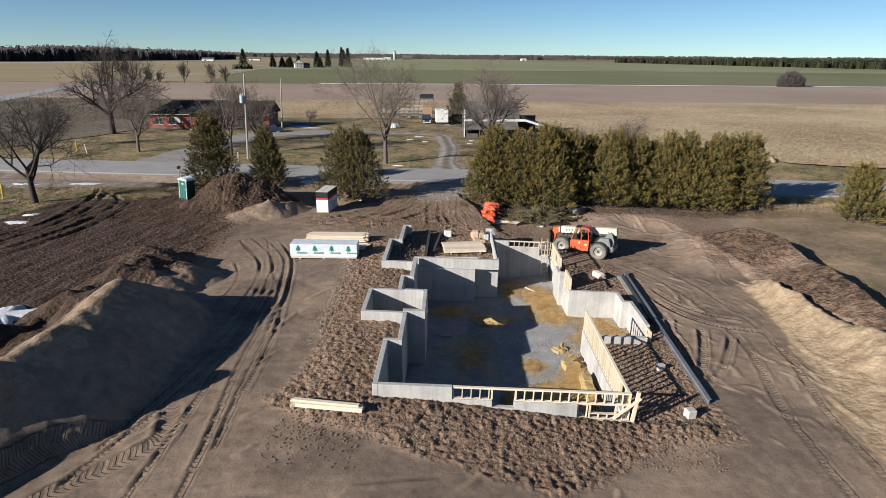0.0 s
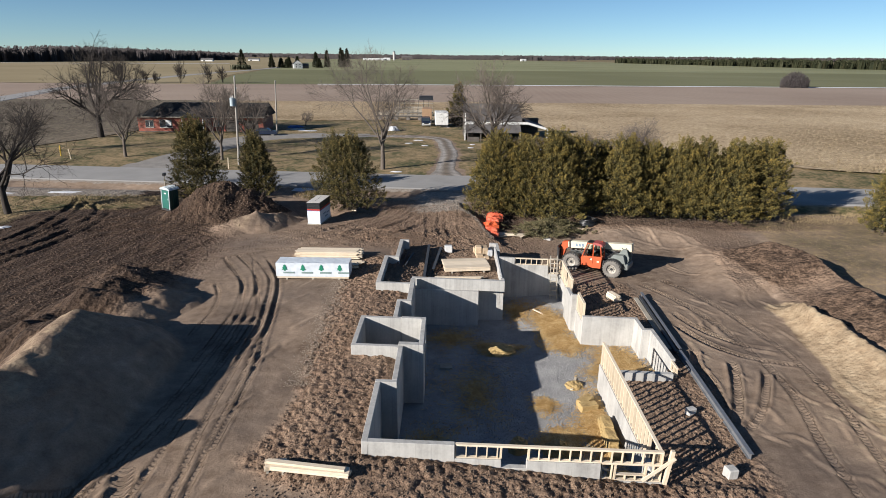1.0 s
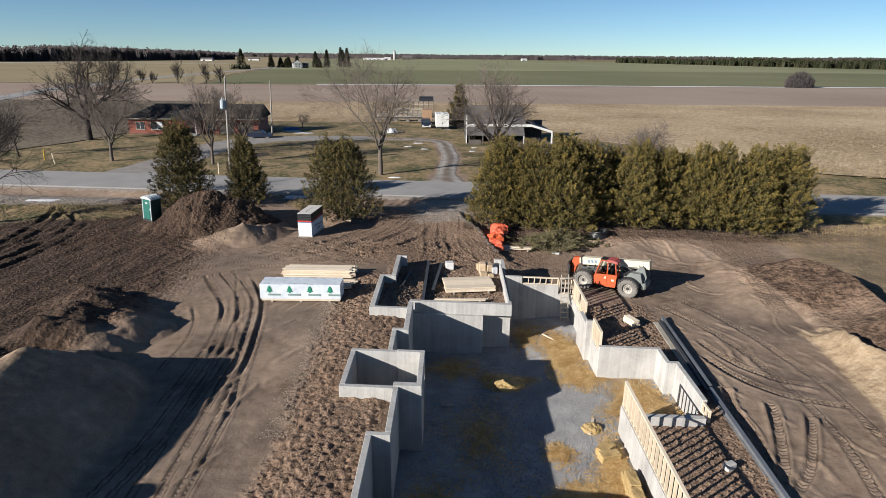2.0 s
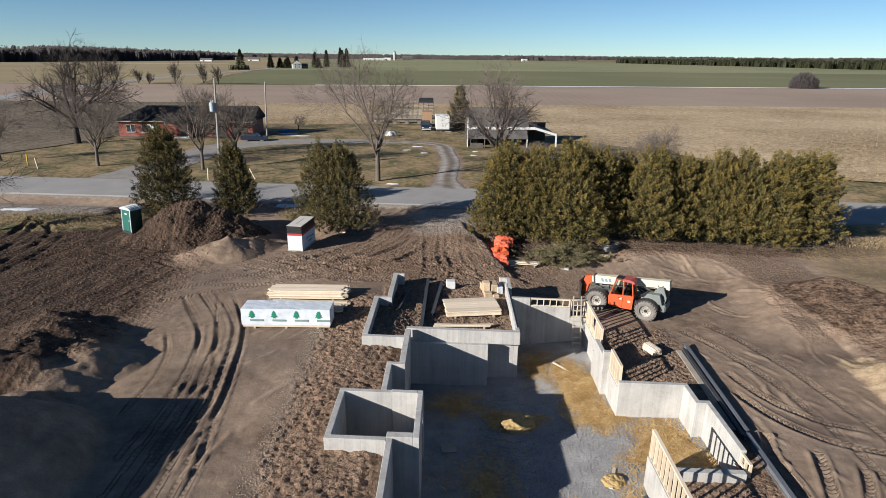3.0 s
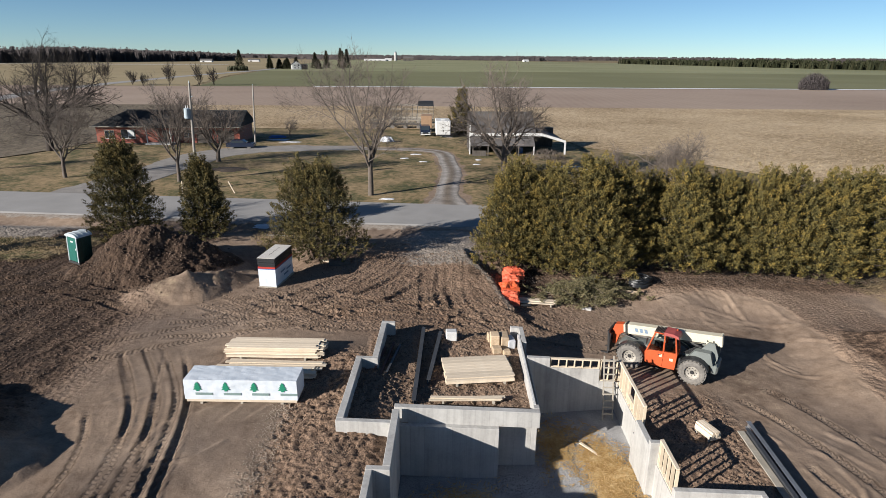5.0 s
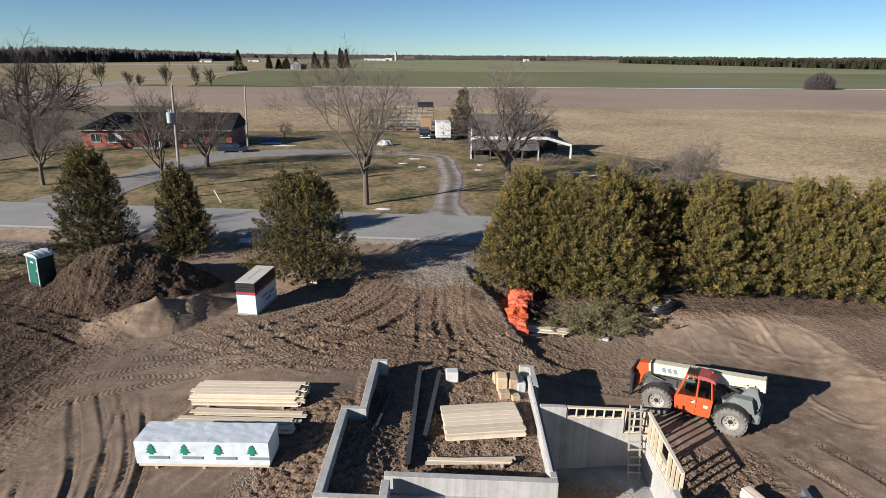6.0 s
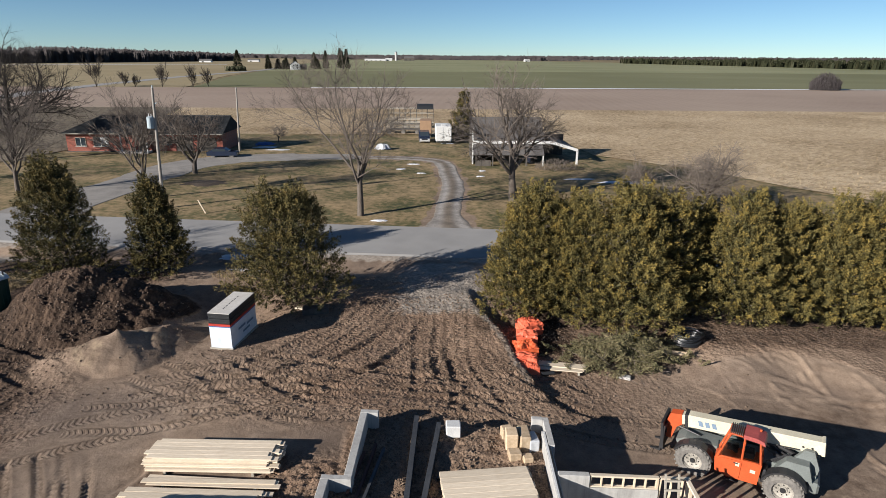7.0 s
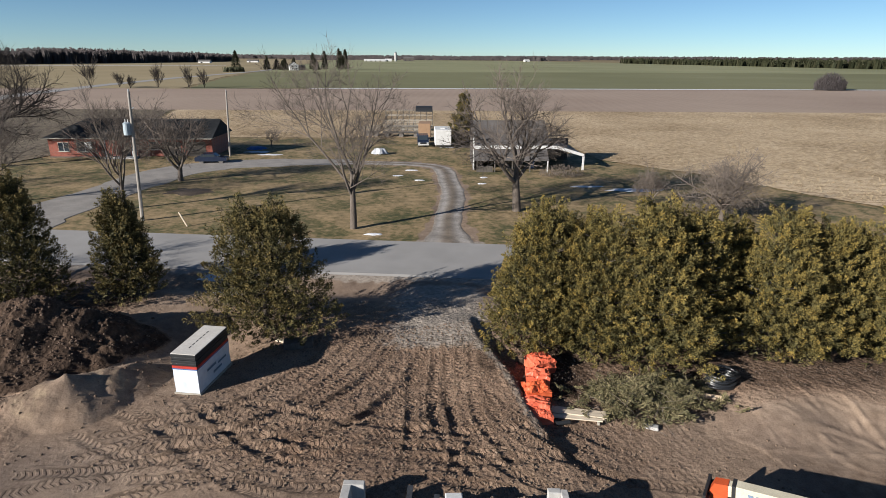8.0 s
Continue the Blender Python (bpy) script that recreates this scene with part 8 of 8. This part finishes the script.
def flat_patch(name, label, category, x, y, rx, ry, seed, mat, h=0.12):
    rnd = random.Random(seed)
    bm = bmesh.new()
    n = 44
    mid = bm.verts.new((x, y, ground_z(x, y) + h))
    ring, outer = [], []
    for k in range(n):
        a = 2 * math.pi * k / n
        f = 0.72 + 0.42 * noise.noise(Vector((math.cos(a) * 1.7, math.sin(a) * 1.7, seed))) + 0.22 * noise.noise(Vector((math.cos(a) * 5.1, math.sin(a) * 5.1, seed)))
        for s, lst, dz in ((0.6, ring, h * 0.8), (1.0, outer, -0.04)):
            px, py = x + rx * f * s * math.cos(a), y + ry * f * s * math.sin(a)
            lst.append(bm.verts.new((px, py, ground_z(px, py) + dz + 0.3 * h * rnd.random())))
    for k in range(n):
        j = (k + 1) % n
        bm.faces.new((mid, ring[k], ring[j]))
        bm.faces.new((ring[k], outer[k], outer[j], ring[j]))
    return tagged(part(name, bm, mat, smooth=True), label, category)


for k, (x, y, rx, ry) in enumerate(((-37.7, 53.0, 1.8, 0.7), (-38.1, 55.4, 1.2, 0.6), (-24.9, 32.4, 1.7, 2.0), (-41, 70.0, 3.0, 0.7), (-48, 69.6, 2.6, 0.6), (-15.2, 73.0, 2.0, 0.6), (-13.0, 70.2, 2.4, 1.0), (-4.0, 109.5, 1.0, 0.5), (-2.4, 113.5, 1.6, 0.5), (-1.2, 106.5, 0.9, 0.4), (7.2, 108.5, 0.8, 0.5), (6.6, 104.5, 0.8, 0.5), (-4.6, 82.9, 1.2, 0.4), (-28.2, 129.5, 3.2, 1.0), (-25.0, 126.5, 3.0, 0.8), (24.5, 101, 5.0, 1.2), (19.5, 103, 3.0, 0.7), (3.0, 135.0, 1.5, 0.5), (45.0, 58.5, 1.6, 0.6))):
    flat_patch("snow_patch", "thin patch of old snow lying on the ground", "snow", x, y, rx, ry, k, SNOW, 0.3 if k == 2 else 0.08)
flat_patch("junk_heap", "heap of pale grey tarpaulin on the lawn", "heap", -8.0, 127.5, 1.7, 1.3, 31, JUNK, 0.9)
flat_patch("blue_tarp", "blue tarp spread beside the brick house", "tarp", -29.3, 132.5, 2.0, 1.6, 32, BLUETARP, 0.4)
flat_patch("flower_bed", "dark mulched bed under the spreading tree", "garden bed", -27.6, 99.6, 3.6, 2.6, 33, MULCH, 0.16)
flat_patch("firewood_pile", "pale pile of split firewood at the field edge", "firewood", 50.0, 88.0, 2.6, 1.6, 34, STALKS, 0.9)


def parked_car():
    c = empty("parked_car", pose(-29.6, 119.5, -0.35, 0, 0, 95))
    tagged(c, "dark blue car parked by the brick house", "car")
    part("body", prism([(0, 0.35), (0.05, 0.85), (1.2, 0.95), (1.9, 1.42), (3.4, 1.42), (4.1, 0.95), (4.5, 0.9), (4.5, 0.35)], "x", -0.85, 0.85), CARBLUE, c)
    part("windscreen", prism([(1.25, 0.97), (1.88, 1.38), (1.86, 1.4), (1.22, 1.0)], "x", -0.7, 0.7), GLASS, c)
    for s in (-1, 1):
        part("side_window", box((s * 0.852 - 0.005, 1.7, 1.0), (s * 0.852 + 0.005, 3.6, 1.35)), GLASS, c)
        part("headlight", box((s * 0.6 - 0.15, -0.02, 0.6), (s * 0.6 + 0.15, 0.02, 0.75)), WHITEPAINT, c)
        for y in (0.85, 3.6):
            part("wheel", tube((s * 0.72 - 0.1, y, 0.32), (s * 0.72 + 0.1, y, 0.32), 0.32, 0.32, 14), TYRE, c)


parked_car()


for x, y in ((-55.7, 93.9), (-45.4, 62.2)):
    b = empty("bollard", pose(x, y, ground_z(x, y), 0, 4, 0))
    tagged(b, "yellow marker bollard standing in dry grass", "bollard", "yellow bollards")
    part("post", tube((0, 0, -0.2), (0, 0, 1.5), 0.1, 0.1, 10), YELLOW, b)
    part("cap", tube((0, 0, 1.5), (0, 0, 1.56), 0.1, 0.05, 10), YELLOW, b)
mb = empty("mailbox", pose(-31.9, 74.6, ground_z(-31.9, 74.6), 0, 2, 0))
tagged(mb, "dark mailbox on a pale roadside post", "mailbox")
part("post", tube((0, 0, -0.2), (0, 0, 1.3), 0.06, 0.06, 8), BOARD, mb)
part("box_body", box((-0.14, -0.3, 1.3), (0.14, 0.3, 1.65), None, 0.05), BLACKISH, mb)


# ---- the distance ----
def woods(label, line, depth, h, n, seed, mat, width=1.6):
    """A far belt of trees: many upright slivers of uneven height."""
    rs = np.random.RandomState(seed)
    pts = np.array(line, float)
    seg = np.r_[0, np.cumsum(np.hypot(*np.diff(pts, axis=0).T))]
    s = rs.uniform(0, seg[-1], n)
    x, y = np.interp(s, seg, pts[:, 0]), np.interp(s, seg, pts[:, 1])
    x, y = x + rs.normal(0, depth, n) * 0.5, y + np.abs(rs.normal(0, depth, n))
    top = h * (0.74 + 0.22 * value_noise(s / 30.0, s * 0, seed) + rs.uniform(-0.1, 0.08, n))
    base = -0.5 + top * rs.choice([0.0, 0.0, 0.3, 0.55], n)
    w = width * rs.uniform(0.5, 1.3, n)
    V = np.stack([np.stack([x - w, y, base], 1), np.stack([x + w, y + rs.normal(0, 1, n), base], 1), np.stack([x + w * rs.uniform(-0.6, 0.9, n), y, top], 1), np.stack([x - w * rs.uniform(0.2, 0.9, n), y, top * rs.uniform(0.85, 1, n)], 1)], 1).reshape(-1, 3)
    ob = loose_object("woods", V, 4, mat)
    return tagged(ob, label, "woods", kind="stuff")




def far_forest(label, line, depth, trees, heights, seed, mat, per=34):
    """Far woodland of separate rounded crowns; heights: at the line's two ends."""
    rs = np.random.RandomState(seed)
    pts = np.array(line, float)
    seg = np.r_[0, np.cumsum(np.hypot(*np.diff(pts, axis=0).T))]
    s = rs.uniform(0, seg[-1], trees)
    cx = np.interp(s, seg, pts[:, 0]) + rs.normal(0, depth, trees) * 0.3
    cy = np.interp(s, seg, pts[:, 1]) + np.abs(rs.normal(0, depth, trees))
    H = (heights[0] + (heights[1] - heights[0]) * s / seg[-1]) * (0.9 + 0.14 * value_noise(s / 60.0, s * 0, seed) + rs.normal(0, 0.07, trees))
    R = rs.uniform(2.6, 4.6, trees)
    n = trees * per
    k = np.repeat(np.arange(trees), per)
    d = rs.normal(0, 1, (n, 3))
    d /= np.linalg.norm(d, axis=1)[:, None]
    f = rs.uniform(0.3, 1.0, n) ** 0.5
    x = cx[k] + d[:, 0] * R[k] * f
    y = cy[k] + d[:, 1] * R[k] * f
    z = H[k] * 0.55 + d[:, 2] * H[k] * 0.42 * f
    w, h = rs.uniform(0.8, 1.9, n), rs.uniform(1.0, 2.6, n)
    low = rs.rand(n) < 0.42
    z[low], h[low], w[low] = 0, (H[k] * 0.84)[low], rs.uniform(0.8, 2.0, int(low.sum()))
    t = rs.normal(0, 0.6, n)
    V = np.stack([np.stack([x - w, y, z - 0.3], 1), np.stack([x + w * 0.7, y + t, z - 0.2], 1), np.stack([x + w, y + t, z + h * 0.7], 1), np.stack([x - w * 0.3, y, z + h], 1)], 1).reshape(-1, 3)
    ob = loose_object("woods", V, 4, mat)
    return tagged(ob, label, "woods", kind="stuff")


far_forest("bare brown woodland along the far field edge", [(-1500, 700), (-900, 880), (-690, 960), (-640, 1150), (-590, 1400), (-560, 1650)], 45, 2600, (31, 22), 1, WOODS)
far_forest("dark evergreen plantation along the far field edge", [(1600, 800), (1000, 820), (680, 920), (600, 1250), (520, 1640)], 40, 1900, (16, 14), 2, SPRUCE, 26)
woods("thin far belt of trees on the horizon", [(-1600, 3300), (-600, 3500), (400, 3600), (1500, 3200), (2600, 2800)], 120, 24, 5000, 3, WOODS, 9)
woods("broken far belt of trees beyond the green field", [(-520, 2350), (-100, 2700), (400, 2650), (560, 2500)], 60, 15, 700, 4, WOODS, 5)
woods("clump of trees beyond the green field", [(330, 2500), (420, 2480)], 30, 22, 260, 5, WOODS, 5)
woods("dark row of windbreak shrubs by the side road", [(-199, 618), (-183, 622)], 3, 6, 90, 6, SPRUCE, 0.9)


def farmhouse():
    h = empty("farmhouse", pose(-152, 700, -0.3, 0, 0, 20))
    tagged(h, "white farmhouse with dark roof among evergreens", "house")
    part("wall", box((-5, -4, 0), (5, 4, 5.2)), WHITEPAINT, h)
    part("roof", prism([(-5.6, 5.1), (0, 8.8), (5.6, 5.1)], "y", -4.5, 4.5), ROOF, h, "dark gabled roof")
    part("gable_wall", prism([(-5, 5.2), (0, 8.6), (5, 5.2)], "y", -4.52, -4.4), WHITEPAINT, h)
    for x in (-2.6, 1.4):
        for z in (1.2, 3.6):
            part("window", box((x, -4.58, z), (x + 1.2, -4.5, z + 1.4)), GLASS, h)
    part("rear_wing", box((5, -2, 0), (12, 4, 3.2)), BARNWOOD, h)
    part("wing_roof", prism([(-2.5, 3.2), (1, 5.6), (4.5, 3.2)], "x", 5, 12.4), ROOF, h)


farmhouse()


def far_spruce(x, y, h, r, seed):
    rnd = random.Random(seed)
    t = empty("spruce_tree", pose(x, y, -0.4))
    tagged(t, "tall dark spruce sheltering the white farmhouse", "spruce", "spruces round the farmhouse")
    part("trunk", tube((0, 0, 0), (0, 0, h * 0.9), 0.3, 0.05, 6), BARK, t)
    vs, fs = [], []
    for k in range(900):
        f = 0.06 + 0.94 * rnd.random() ** 0.85
        a, q = rnd.uniform(0, 6.283), r * (1 - f) ** 0.8 * rnd.uniform(0.25, 1.25)
        c = Vector((q * math.cos(a), q * math.sin(a), f * h))
        d = Vector((math.cos(a), math.sin(a), rnd.uniform(-0.5, 0.4))) * rnd.uniform(0.8, 1.7)
        w = Vector((-math.sin(a), math.cos(a), rnd.uniform(-0.4, 0.4))) * rnd.uniform(0.3, 0.7)
        i = len(vs)
        vs += [c - d * 0.4, c + w, c + d, c - w + Vector((0, 0, 0.5))]
        fs.append((i, i + 1, i + 2, i + 3))
    mesh_object("crown", vs, fs, SPRUCE, t)


for k, (x, h, r) in enumerate(((-181, 15, 3.5), (-172, 11, 4), (-167, 10, 4), (-162, 12, 4), (-157, 13, 3.5), (-137, 18, 4), (-131, 11, 3.5), (-123, 20, 3.6), (-108, 23, 3.6), (-104, 20, 4), (-100, 22, 4.5))):
    far_spruce(x, 700 + (k * 7) % 19 + (14 if k > 3 else 0), h, r, 60 + k)
far_spruce(-214, 700, 20, 5, 90)


def far_barn(name, label, x, y, L, W, H, roof_mat, wall_mat, turn=0):
    b = empty(name, pose(x, y, -0.4, 0, 0, turn))
    tagged(b, label, "barn")
    part("wall", box((-L / 2, -W / 2, 0), (L / 2, W / 2, H)), wall_mat, b)
    part("roof", prism([(-W / 2 - 0.6, H - 0.1), (0, H + W * 0.32), (W / 2 + 0.6, H - 0.1)], "x", -L / 2 - 0.5, L / 2 + 0.5), roof_mat, b)
    for k in range(int(L / 14)):
        part("door", box((-L / 2 + 5 + k * 14, -W / 2 - 0.1, 0), (-L / 2 + 9 + k * 14, -W / 2, H * 0.7)), BLACKISH, b)


far_barn("far_barn", "long low white barn on the horizon", -186, 1950, 66, 10, 3.2, WHITEPAINT, WHITEPAINT, 3)
far_barn("far_barn", "white barn with a pale roof on the horizon", -145, 1960, 20, 10, 5, WHITEPAINT, WHITEPAINT)
far_barn("far_barn", "white shed with a reddish side on the horizon", 300, 2050, 18, 10, 4.5, WHITEPAINT, WHITEPAINT, 15)
far_barn("far_barn", "pale shed with a grey roof near the woods", -470, 1300, 24, 10, 3.5, BARNROOF, WHITEPAINT)
far_barn("far_barn", "long pale shed near distant trees", -425, 1480, 26, 9, 3.5, BARNROOF, WHITEPAINT)
far_barn("far_barn", "grey barn among trees beyond the wheat", -90, 2150, 34, 16, 9, BARNROOF, BARNWOOD)
silo = empty("silo", pose(-124, 1985, -0.4))
tagged(silo, "tall pale concrete silo beside distant barns", "silo")
part("tower", tube((0, 0, 0), (0, 0, 26), 3.6, 4.2, 16), CONCRETE, silo)
part("dome", tube((0, 0, 26), (0, 0, 29), 3.6, 1.0, 16), STEEL, silo)
